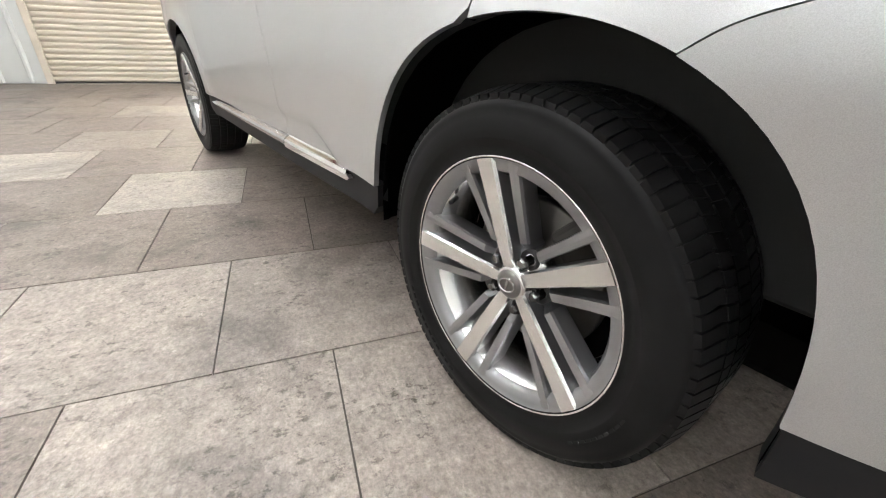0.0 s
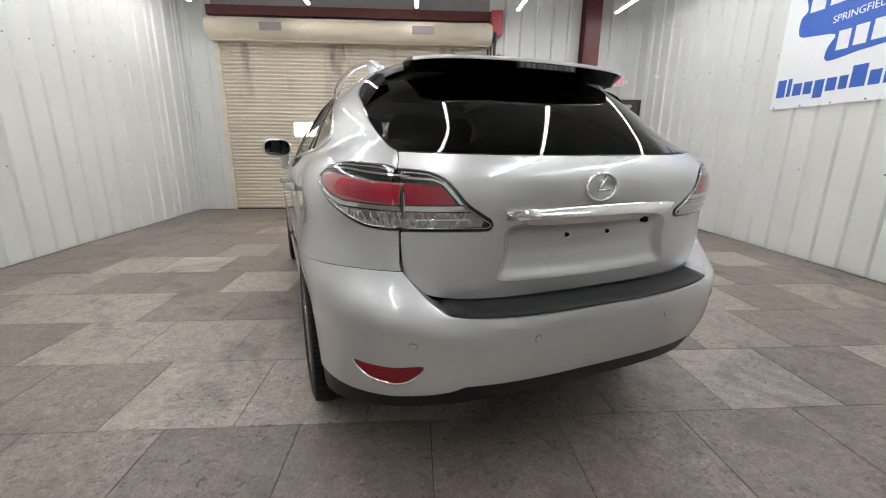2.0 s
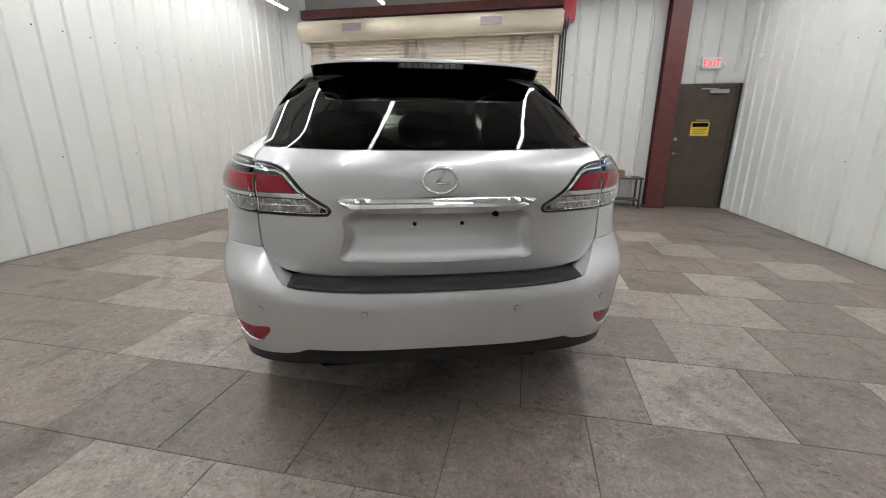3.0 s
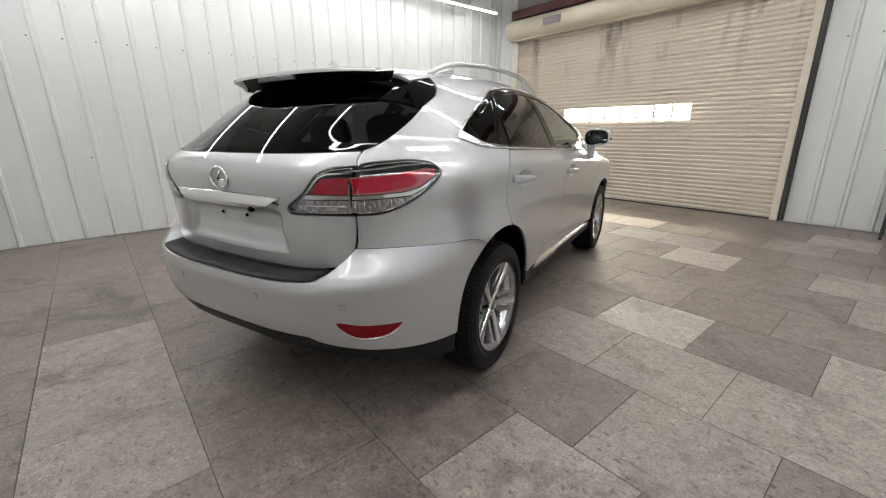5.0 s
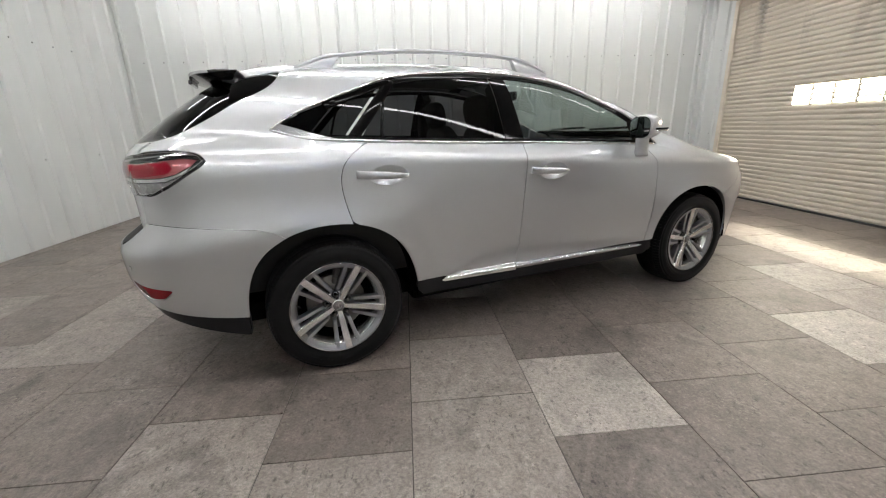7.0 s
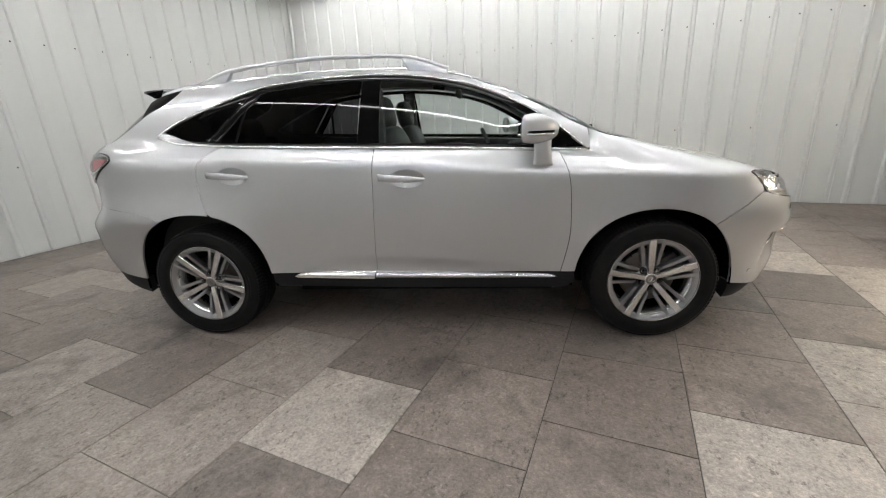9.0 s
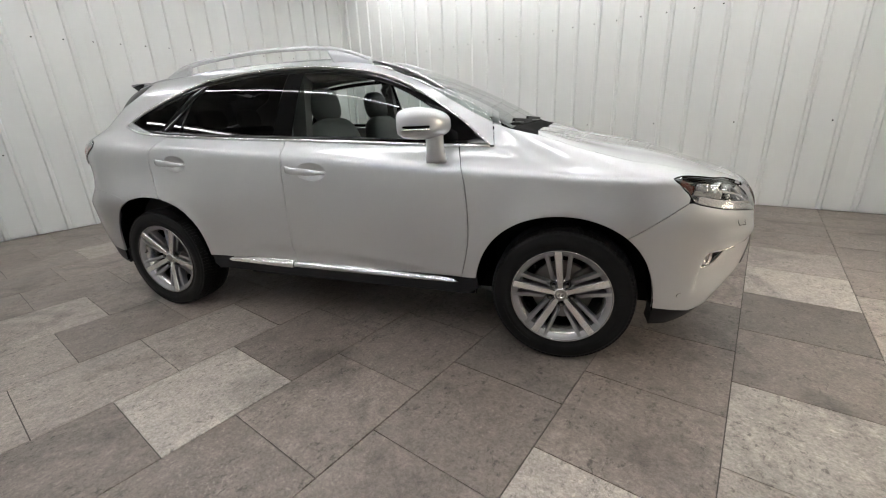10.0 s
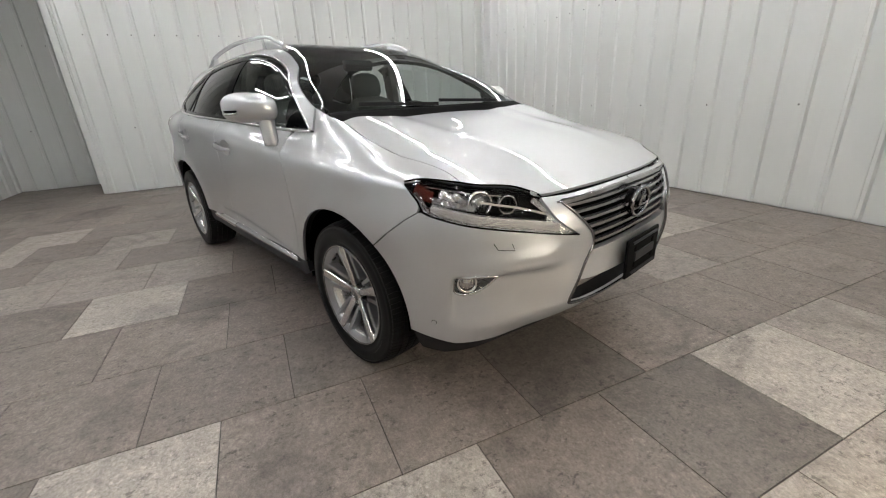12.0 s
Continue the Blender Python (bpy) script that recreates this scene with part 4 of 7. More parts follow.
# flank behind the doors with pillars and roof rail, one pressing
quarter = ([p for p in ROOF_EDGE if p[0] > -0.10] + BACK_EDGE + lamp_top + lamp_low[1:] + [(y_at(0.6695, z), z) for z in (0.98, 0.94, 0.90)] + bump_line
           + [p for p in arch(0.0, 117, 76, 14)][1:] + RGAP[::-1][1:] + WIN_BOT[-14:][::1] + WIN_TOP[1:] + [(2.392, 1.118)])
both("side_frame", lambda m: patch(quarter, F_side, 0.028, skirt=0.012, mirror=m), PAINT)
win_low = track([(-0.10, 1.250), (0.05, 1.228), (0.64, 1.194), (1.5, 1.157), (1.93, 1.134), (2.37, 1.112)])
belt = lambda a, b, n=12: [(a + (b - a) * i / n, win_low(a + (b - a) * i / n) - 0.007) for i in range(n + 1)]
front_door = belt(1.178, 2.213) + FGAP[1:] + [(1.7, 0.418)] + MGAP[::-1][:-1]
rear_door = belt(0.245, 1.170) + MGAP[1:] + [(0.8, 0.428), (0.452, 0.43)] + arch(0.0, 11, 76, 18)[1:-1] + RGAP[::-1][1:-1]


BOWLS = [(1.350, 1.000), (0.305, 1.046)]


def bowl_ring(c):
    return [(c[0] + 0.014 + 0.100 * math.cos(2 * math.pi * i / 28), c[1] - 0.002 + 0.050 * math.sin(2 * math.pi * i / 28)) for i in range(28)]


def F_bowl(c):
    def f(p):
        q = F_side(p)
        r = min(1.0, math.hypot((p[0] - c[0] - 0.014) / 0.100, (p[1] - c[1] + 0.002) / 0.050))
        q.x -= 0.030 * (1 - r * r) ** 1.3
        return q
    return f


def F_door(p):
    """The door skin with the undercut scoop over its lower edge."""
    y, z = p
    q = F_side(p)
    top = 0.405 + 0.128 * ease((y - 0.56) / 0.34) - 0.075 * ease((y - 1.1) / 1.3)
    q.x -= 0.018 * ease((top - z) / 0.05) * ease((y - 0.56) / 0.1) * ease((2.3 - y) / 0.5)
    return q


def door_set(m):
    out = []
    for poly, c, lab in ((front_door, BOWLS[0], "silver front door"), (rear_door, BOWLS[1], "silver rear door cut round the wheel arch")):
        d = part("door", patch(poly, F_door, 0.02, mirror=m, holes=[bowl_ring(c)]), PAINT, car, lab)
        part("handle_bowl", patch(bowl_ring(c), F_bowl(c), 0.012, gap=-0.003, skirt=0.0, mirror=m), PAINT, d)
        line = [(c[0] - 0.152 + 0.267 * i / 14, c[1] + 0.010 - 0.016 * i / 14) for i in range(15)]
        bm, rows = bmesh.new(), []
        for i, (y, z) in enumerate(line):
            k = i / 14
            out_by = 0.036 * min(1.0, 4.0 * k + 0.12, 4.0 * (1 - k) + 0.35)
            hh = 0.021 - 0.004 * k - 0.010 * max(0.0, (k - 0.6) / 0.4) ** 1.5
            x = side_x(y, z)
            ring = [(x + out_by + 0.010 * math.cos(a), y, z + hh * math.sin(a)) for a in [2 * math.pi * j / 12 for j in range(12)]]
            rows.append([bm.verts.new((-v[0] if m else v[0], v[1], v[2])) for v in ring])
        for a, b in zip(rows, rows[1:]):
            for j in range(12):
                bm.faces.new((a[j], a[(j + 1) % 12], b[(j + 1) % 12], b[j]))
        bm.faces.new(rows[0])
        bm.faces.new(rows[-1])
        bmesh.ops.recalc_face_normals(bm, faces=bm.faces)
        part("handle", bm, PAINT, d, "silver pull handle", smooth=True)
        out.append(d)
    return out


doors = {m: door_set(m) for m in (False, True)}

hood_seam = spline([(0.752, 2.604), (0.756, 2.66), (0.767, 2.814), (0.768, 3.019), (0.748, 3.166), (0.736, 3.275), (0.744, 3.361)], 5)
hood_front = spline([(0.744, 3.361), (0.695, 3.412), (0.606, 3.470), (0.569, 3.519), (0.547, 3.565), (0.425, 3.595), (0.213, 3.621), (0.0, 3.630)], 5)
hood_edge = hood_seam + hood_front[1:]
LAMP_BACK = [(0.795, 3.297), (0.832, 3.250), (0.878, 3.207), (0.890, 3.219)]


def zv(y, z):
    """Height z on the wing at y as its own second coordinate."""
    d = z - z_crease(y)
    if d <= 0:
        return d
    return math.asin(min(1.0, (d / h_upper(y)) ** (PU / 2))) / (math.pi / 2)


fender = ([(y, zv(y, z)) for y, z in FGAP[::-1]] + [(2.30, hood_v(0.808, 2.30)), (2.388, hood_v(0.797, 2.388))] + [(y, hood_v(x, y)) for x, y in ((0.780, 2.384), (0.762, 2.380), (0.760, 2.43), (0.759, 2.49), (0.757, 2.55))] + [(y, hood_v(x, y)) for x, y in hood_seam] + [(y, hood_v(x, y)) for x, y in LAMP_BACK]
          + [(3.253, -0.004), (3.286, -0.031), (3.281, zv(3.281, 0.858)), (3.233, zv(3.233, 0.827)), (3.151, zv(3.151, 0.769))]
          + [(y, zv(y, z)) for y, z in arch(2.74, 49, 170, 24)] + [(2.26, zv(2.26, 0.425))])
both("front_wing", lambda m: patch(fender, F_fender, 0.03, mirror=m), PAINT)
y_cowl = lambda x: 2.550 + 0.054 * (x / 0.752) ** 2
hood_back = [(0.752 * i / 15, y_cowl(0.752 * i / 15)) for i in range(16)]
hood = hood_edge + [(-x, y) for x, y in hood_edge[::-1][1:]] + [(-x, y) for x, y in hood_back[::-1][1:]] + hood_back[1:-1]
part("bonnet", patch(hood, F_hood, 0.04), PAINT, car)

edge_xy = [(side_x(y, z), y) for y, z in ROOF_EDGE]
ws_side = [p for p in edge_xy if 1.385 <= p[1] <= 2.378]
ws_side = [(0.752, 2.500), (0.756, 2.45), (0.757, 2.41)] + ws_side
ws_low = [ws_side[0]] + [(x, 2.505) for x in (0.70, 0.6, 0.5, 0.4, 0.3, 0.2, 0.1, 0.0)]
half = ws_low[::-1] + ws_side[1:]
screen = half + [(0.4, 1.425), (0.2, 1.45), (0, 1.455), (-0.2, 1.45), (-0.4, 1.425)] + [(-x, y) for x, y in half[::-1][:-1]]
part("windscreen", patch(screen, F_top, 0.05, skirt=0.004, gap=0.004), WSG, car, "clear windscreen")
rf_side = [p for p in edge_xy if -0.30 <= p[1] <= 1.385]
roof_half = [(0, 1.455), (0.2, 1.45), (0.4, 1.425)] + rf_side
roof = roof_half + [(0.4, -0.345), (0.0, -0.36), (-0.4, -0.345)] + [(-x, y) for x, y in roof_half[::-1][:-1]]
part("roof", patch(roof, F_top, 0.045), PAINT, car)
rear_edge = [p for p in BACK_EDGE if p[0] <= -0.256]


def rear_glass():
    """The rear window, bowed in plan, from one pillar edge to the other."""
    bm, rows, n = bmesh.new(), [], 40
    for k, (ye, ze) in enumerate(rear_edge):
        s = k / (len(rear_edge) - 1)
        e = F_side((ye, ze))
        yc = -0.42 + (-0.878 + 0.42) * (rear_edge[0][0] - ye) / (rear_edge[0][0] - rear_edge[-1][0])
        zc = z_top(yc) + (1.235 - z_top(-0.878)) * s ** 4
        row = []
        for i in range(n + 1):
            u = math.sin(math.pi / 2 * (2 * i / n - 1))
            g = corner_bow(u)
            row.append(bm.verts.new((e.x * u, yc + (ye - yc) * g, zc + (ze - zc) * g)))
        rows.append(row)
    for a, b in zip(rows, rows[1:]):
        for j in range(n):
            bm.faces.new((a[j], a[j + 1], b[j + 1], b[j]))
    bmesh.ops.recalc_face_normals(bm, faces=bm.faces)
    return bm


part("rear_window", rear_glass(), TINT, car, "dark tinted rear window", smooth=True)

# black bands that frame the glass from behind
both("rear_side_glass", lambda m: patch([p for p in BACK_EDGE if p[0] > -0.40] + [p for p in ROOF_EDGE[::-1] if -0.37 < p[0] < -0.13], F_side, 0.025, gap=0.002, skirt=0.004, lift=-0.003, mirror=m), BLACKG, "gloss black glass wrapped round the rear pillar")
part("roof_header", ribbon([(x, 1.44 - 0.03 * x * x / 0.36) for x in [-0.58 + 1.16 * i / 20 for i in range(21)]], F_top, 0.10, 0.003, -0.010), BLACKG, car, "black band along the windscreen top")

# tailgate and bumper
GX = 0.6685
gate_half = spline([(0.0, 0.765), (0.40, 0.770), (0.56, 0.785), (0.630, 0.818), (0.660, 0.875), (GX, 0.95), (GX, 1.002)], 5)
gate_top = [(GX, 1.195), (0.648, 1.242)] + [(x, glass_foot(x)[1] - 0.002) for x in (0.64, 0.62, 0.58, 0.5, 0.4, 0.2, 0.0)]
lamp_in_low = spline([(GX, 1.004), (0.556, 1.003), (0.43, 1.001), (0.402, 1.004), (0.390, 1.018)], 4)
lamp_in_top = spline([(0.390, 1.018), (0.397, 1.034), (0.43, 1.056), (0.479, 1.091), (0.515, 1.135), (0.541, 1.163), (0.57, 1.179), (0.60, 1.187), (GX, 1.193)], 4)
gate_r = gate_half + lamp_in_low[1:] + lamp_in_top[1:] + gate_top[1:]
RX0, RX1, RZ0, RZ1 = 0.368, 0.318, 0.822, 1.012
recess = spline([(0.0, RZ0), (0.30, RZ0 + 0.006), (0.352, RZ0 + 0.012), (0.366, RZ0 + 0.03), (0.345, 0.93), (0.318, RZ1), (0.0, RZ1 + 0.003)], 5)
hole = recess + [(-x, z) for x, z in recess[::-1][1:-1]]
gate = gate_r + [(-x, z) for x, z in gate_r[::-1][1:-1]]
part("tailgate", patch(gate, F_gate, 0.03, holes=[hole]), PAINT, car, "silver tailgate with plate recess")


hole_fine = dense(hole, 0.004)


def F_recess(p):
    q = F_gate(p)
    d = min((math.dist(p, h) for h in hole_fine))
    s = min(1.0, d / 0.035)
    q.y += 0.030 * s * s * (3 - 2 * s) * min(1.0, 0.35 + (p[1] - RZ0) / 0.15)
    return q


part("plate_recess", patch(hole, F_recess, 0.012, gap=-0.001, skirt=0.0), PAINT, car, "sunk number plate field without a plate")



def bridge(pts_a, pts_b, m):
    """A strip of sheet metal between two lines of 3D points."""
    bm = bmesh.new()
    rows = [[bm.verts.new((-p.x if m else p.x, p.y, p.z)) for p in (a, a.lerp(b, 0.5), b)] for a, b in zip(pts_a, pts_b)]
    for a, b in zip(rows, rows[1:]):
        for j in range(2):
            bm.faces.new((a[j], a[j + 1], b[j + 1], b[j]))
    bmesh.ops.recalc_face_normals(bm, faces=bm.faces)
    return bm


steps = [i / 10 for i in range(11)]
pillar_foot = [F_side((-0.725 + (y_at(0.6695, 1.193) + 0.725) * s, 1.246 - 0.053 * s)) for s in steps]
gate_edge = [F_gate((0.648 + 0.020 * s, 1.242 - 0.049 * s)) for s in steps]
sink = Vector((0.0, 0.006, -0.004))
both("pillar_foot", lambda m: bridge([p + sink for p in pillar_foot], [p + sink for p in gate_edge], m), PAINT, smooth=True)
top_rear = spline([(0.0, 0.738), (0.40, 0.745), (0.545, 0.757), (0.585, 0.775), (0.625, 0.815), (0.655, 0.858), (0.664, 0.872)], 4)
bumper_r = ([(wrap_rx(x, z), z) for x, z in top_rear]
            + [(wrap_y(y, z), z) for y, z in bump_line[1:]]
            + [(wrap_y(y, z), z) for y, z in arch(0.0, 117, 174, 16)[1:]]
            + [(wrap_y(-0.437, 0.394), 0.394), (wrap_y(-0.60, 0.412), 0.412), (wrap_y(-0.75, 0.432), 0.432), (wrap_y(-0.84, 0.447), 0.447)]
            + [(wrap_rx(0.60, 0.47), 0.47), (wrap_rx(0.545, 0.485), 0.485), (wrap_rx(0.50, 0.508), 0.508), (wrap_rx(0.30, 0.508), 0.508), (wrap_rx(0.1, 0.508), 0.508), (0.0, 0.508)])
refl = spline([(0.635, 0.592), (0.72, 0.576), (0.79, 0.568), (0.822, 0.562), (0.80, 0.530), (0.77, 0.512), (0.71, 0.508), (0.665, 0.535)], 4, closed=True)
refl_u = [(wrap_rx(x, z), z) for x, z in refl]
both("rear_bumper", lambda m: patch(bumper_r, F_wrap, 0.03, gap=0.0, skirt=0.012, mirror=m, holes=[refl_u]), PAINT)
both("bumper_reflector", lambda m: patch(refl_u, F_wrap, 0.02, gap=0.002, lift=-0.001, skirt=0.01, mirror=m), RED_D, "dark red bumper reflector")
both("reflector_trim", lambda m: ribbon([p for p in refl_u[14:30]], F_wrap, 0.006, 0.003, 0.0, m), CHROME, "thin bright trim under the reflector")
lower = ([(0.0, 0.506), (wrap_rx(0.3, 0.506), 0.506), (wrap_rx(0.50, 0.506), 0.506), (wrap_rx(0.545, 0.483), 0.483), (wrap_rx(0.60, 0.468), 0.468)]
         + [(wrap_y(-0.84, 0.448), 0.448), (wrap_y(-0.75, 0.434), 0.434), (wrap_y(-0.60, 0.414), 0.414), (wrap_y(-0.440, 0.396), 0.396), (wrap_y(-0.442, 0.29), 0.29)]
         + [(wrap_y(-0.60, 0.33), 0.33), (wrap_y(-0.75, 0.37), 0.37), (wrap_rx(0.62, 0.40), 0.40), (wrap_rx(0.45, 0.42), 0.42), (0.0, 0.425)])
both("lower_valance", lambda m: patch(lower, F_wrap, 0.03, gap=0.0, lift=-0.004, skirt=0.05, mirror=m), BLACKP, "black plastic lower bumper edge")

# ledge and step pad on top of the bumper
rise = [(0.53, 0.755), (0.56, 0.762), (0.585, 0.775), (0.605, 0.795), (0.625, 0.815), (0.645, 0.842), (0.655, 0.858), (0.664, 0.872), (0.668, 0.90)]
on_bumper = [F_wrap((wrap_rx(x, z), z)) for x, z in rise]
on_gate = [F_gate((x - 0.006, z + 0.006)) + Vector((0, 0.012, 0)) for x, z in rise]
both("corner_ledge", lambda m: bridge(on_bumper, on_gate, m), PAINT, smooth=True)
bm = bmesh.new()
rows = []
for i in range(41):
    x = -0.60 + 1.2 * i / 40
    z1 = 0.738 + 0.02 * (abs(x) / 0.6) ** 3
    p0 = F_wrap((wrap_rx(x, z1), z1))
    p1 = F_gate((x, 0.775 + 0.04 * (abs(x) / 0.6) ** 6))
    rows.append([bm.verts.new((x, p0.y + (p1.y + 0.05 - p0.y) * s, z1 + (0.018) * s)) for s in (0, 0.3, 0.6, 1)])
for a, b in zip(rows, rows[1:]):
    for j in range(3):
        bm.faces.new((a[j], a[j + 1], b[j + 1], b[j]))
bmesh.ops.recalc_face_normals(bm, faces=bm.faces)
part("bumper_ledge", bm, PAINT, car, smooth=True)
bm = bmesh.new()
rows = []
for i in range(41):
    x = -0.553 + 1.106 * i / 40
    z1 = 0.742 + 0.02 * (abs(x) / 0.6) ** 3
    y0 = F_wrap((wrap_rx(x, 0.735), 0.735)).y - 0.004
    y1 = F_gate((x, 0.78)).y - 0.006
    rows.append([bm.verts.new((x, y, z)) for y, z in ((y0 + 0.022, z1 - 0.010), (y0 + 0.018, z1 + 0.001), (y0 + 0.022, z1 + 0.007), (y0 + 0.03, z1 + 0.010), (y1, z1 + 0.020), (y1 + 0.02, z1))])
for a, b in zip(rows, rows[1:]):
    for j in range(5):
        bm.faces.new((a[j], a[j + 1], b[j + 1], b[j]))
bm.faces.new(rows[0])
bm.faces.new(rows[-1][::-1])
bmesh.ops.recalc_face_normals(bm, faces=bm.faces)
part("step_pad", bm, PADP, car, "charcoal textured step pad on the bumper", smooth=True)

# front bumper with the spindle-shaped grille opening
G_R = spline([(0.0, 0.872), (0.30, 0.871), (0.44, 0.870), (0.484, 0.866), (0.459, 0.836), (0.41, 0.782), (0.372, 0.732), (0.368, 0.690), (0.388, 0.658), (0.412, 0.620), (0.432, 0.565), (0.450, 0.495), (0.452, 0.465), (0.438, 0.448), (0.30, 0.435), (0.0, 0.43)], 4)
HL_LOW = spline([(3.219, 0.956), (3.253, 0.918), (3.284, 0.888), (3.300, 0.858), (3.383, 0.832), (3.451, 0.815), (3.522, 0.800), (3.605, 0.777), (3.676, 0.741)], 3)
wy = lambda pts: [(wrap_y(y, z), z) for y, z in pts]


def F_front(p):
    """The front bumper: a brow over the fog lamps, a hollow below it and a corner edge beside them."""
    q = F_wrap(p)
    x, z = q.x, q.z
    brow = 0.632 + 0.10 * (0.72 - x)
    hollow = ease((brow - z) / 0.022) * ease((z - 0.375) / 0.16) * ease((0.838 - x) / 0.022) * ease((x - 0.46) / 0.20)
    swell = math.exp(-((z - brow - 0.035) / 0.045) ** 2) * ease((x - 0.46) / 0.15) * ease((0.90 - x) / 0.12)
    under = ease((0.455 - z) / 0.12) * ease((0.80 - x) / 0.25)
    d = 0.042 * hollow - 0.016 * swell + 0.035 * under
    return q - Vector((0.25 * d, d, 0)) if q.y > YZ else q


grille_u = [(wrap_fx(x, z), z) for x, z in G_R]
bumper_f = (grille_u[::1] + [(wrap_fx(0.0, 0.398), 0.398), (wrap_fx(0.40, 0.388), 0.388), (wrap_fx(0.56, 0.362), 0.362), (wrap_fx(0.70, 0.325), 0.325), (wrap_y(3.36, 0.302), 0.302), (wrap_y(3.185, 0.335), 0.335)]
            + wy(arch(2.74, -2, 49, 14)) + wy([(3.151, 0.769), (3.233, 0.827), (3.281, 0.858)]) + wy(HL_LOW[9:]) + [(wrap_fx(x, z), z) for x, z in ((0.472, 0.764), (0.504, 0.788), (0.528, 0.815), (0.544, 0.842), (0.552, 0.868), (0.550, 0.889), (0.425, 0.886), (0.213, 0.889), (0.0, 0.890))])
fog = spline([(0.823, 0.570), (0.819, 0.608), (0.778, 0.628), (0.730, 0.624), (0.719, 0.606), (0.753, 0.558), (0.788, 0.530), (0.814, 0.536)], 4, closed=True)
fog_u = [(wrap_fx(min(x, 0.885), z), z) for x, z in fog]
both("front_bumper", lambda m: patch(bumper_f, F_front, 0.016, gap=0.0015, skirt=0.015, mirror=m, holes=[fog_u]), PAINT)
front_lip = ([(wrap_fx(0.0, 0.402), 0.402), (wrap_fx(0.40, 0.392), 0.392), (wrap_fx(0.56, 0.366), 0.366), (wrap_fx(0.70, 0.329), 0.329), (wrap_y(3.36, 0.306), 0.306), (wrap_y(3.19, 0.337), 0.337)]
             + [(wrap_y(3.19, 0.215), 0.215), (wrap_y(3.28, 0.205), 0.205), (wrap_y(3.40, 0.25), 0.25), (wrap_fx(0.66, 0.298), 0.298), (wrap_fx(0.3, 0.362), 0.362), (wrap_fx(0.0, 0.37), 0.37)])
both("front_lip", lambda m: patch(front_lip, F_front, 0.03, gap=0, lift=-0.012, skirt=0.06, mirror=m), BLACKP, "black plastic chin under the front bumper")


# sills, strips, gaps
sill = [(2.31, 0.42), (1.128, 0.418), (0.456, 0.43), (0.460, 0.37), (0.49, 0.338), (1.2, 0.325), (2.25, 0.322), (2.32, 0.36)]
both("sill", lambda m: patch(sill, F_side, 0.04, gap=0, lift=-0.012, skirt=0.03, mirror=m), BLACKP, "black plastic sill")


def F_strip(p):
    """(y, z) -> place on the flared ledge along the foot of the doors."""
    q = F_side(p)
    q.x += 0.028 * max(0.0, min(1.0, (0.437 - 0.012 * (p[0] - 0.6) - p[1]) / 0.017)) - 0.021
    return q


both("wedge_strip", lambda m: patch([(0.60, 0.410), (0.645, 0.430), (0.72, 0.438), (1.118, 0.436), (1.116, 0.388), (0.62, 0.400)], F_strip, 0.007, gap=0, skirt=0.02, mirror=m), CHROME, "chrome ledge at the foot of the rear door")
both("sill_strip", lambda m: patch([(1.124, 0.430), (1.6, 0.426), (2.0, 0.419), (2.17, 0.409), (2.215, 0.398), (2.17, 0.390), (1.6, 0.393), (1.122, 0.397)], F_strip, 0.007, gap=0, skirt=0.02, mirror=m), SATIN, "bright satin strip along the sill")


def seam(line, fn, m, w=0.0065):
    return ribbon(line, fn, w, 0.004, -0.015, m)


SEAMS = [(RGAP, F_door), (MGAP, F_door), (FGAP, F_door), (bump_line, F_side),
         ([(y, zv(y, z)) for y, z in [(3.055, 0.700), (3.10, 0.733), (3.151, 0.769), (3.233, 0.827), (3.281, 0.858)]], F_fender),
         (gate_half, F_gate), ([(GX, z) for z in (0.94, 1.0, 1.05, 1.1, 1.15, 1.19)] + [(0.659, 1.216), (0.648, 1.242)], F_gate), (hood_edge, F_hood),
         ([(y, z) for y, z in ROOF_EDGE if y > -0.10], F_side)]
for line, fn in SEAMS:
    both("panel_seam", lambda m: seam(line, fn, m), GAP)

# wheel wells, floor pan and inner tub keep daylight out of the shell
for cy in (0.0, 2.74):
    for sx in (1, -1):
        bm = bmesh.new()
        rows = []
        oy = 0.0 if cy < 1 else 0.006
        for i in range(25):
            a = radians(-3 + 187 * i / 24)
            rr = arch_r(cy, a)
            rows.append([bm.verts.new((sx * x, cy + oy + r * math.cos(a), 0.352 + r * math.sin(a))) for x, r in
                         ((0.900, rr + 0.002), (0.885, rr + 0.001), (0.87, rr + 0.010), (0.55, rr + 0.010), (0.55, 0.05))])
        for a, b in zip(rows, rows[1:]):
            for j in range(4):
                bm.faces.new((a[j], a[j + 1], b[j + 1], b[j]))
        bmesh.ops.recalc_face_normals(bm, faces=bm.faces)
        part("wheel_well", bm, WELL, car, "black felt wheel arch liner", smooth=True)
part("floor_pan", box((-0.54, -0.60, 0.205), (0.54, 3.30, 0.38), 0.02), GAP, car)
part("sill_pan", box((-0.86, 0.50, 0.332), (0.86, 2.24, 0.360), 0.008), GAP, car)
part("side_pan", box((-0.67, 0.50, 0.205), (0.67, 2.24, 0.362), 0.02), GAP, car)
part("rear_bulkhead", box((-0.60, -0.84, 0.46), (0.60, -0.78, 1.0), 0.01), GAP, car)
part("front_bulkhead", box((-0.60, 3.30, 0.30), (0.60, 3.34, 0.86), 0.01), GAP, car)
part("engine_deck", box((-0.56, 2.35, 0.33), (0.56, 3.28, 0.88), 0.02), GAP, car)
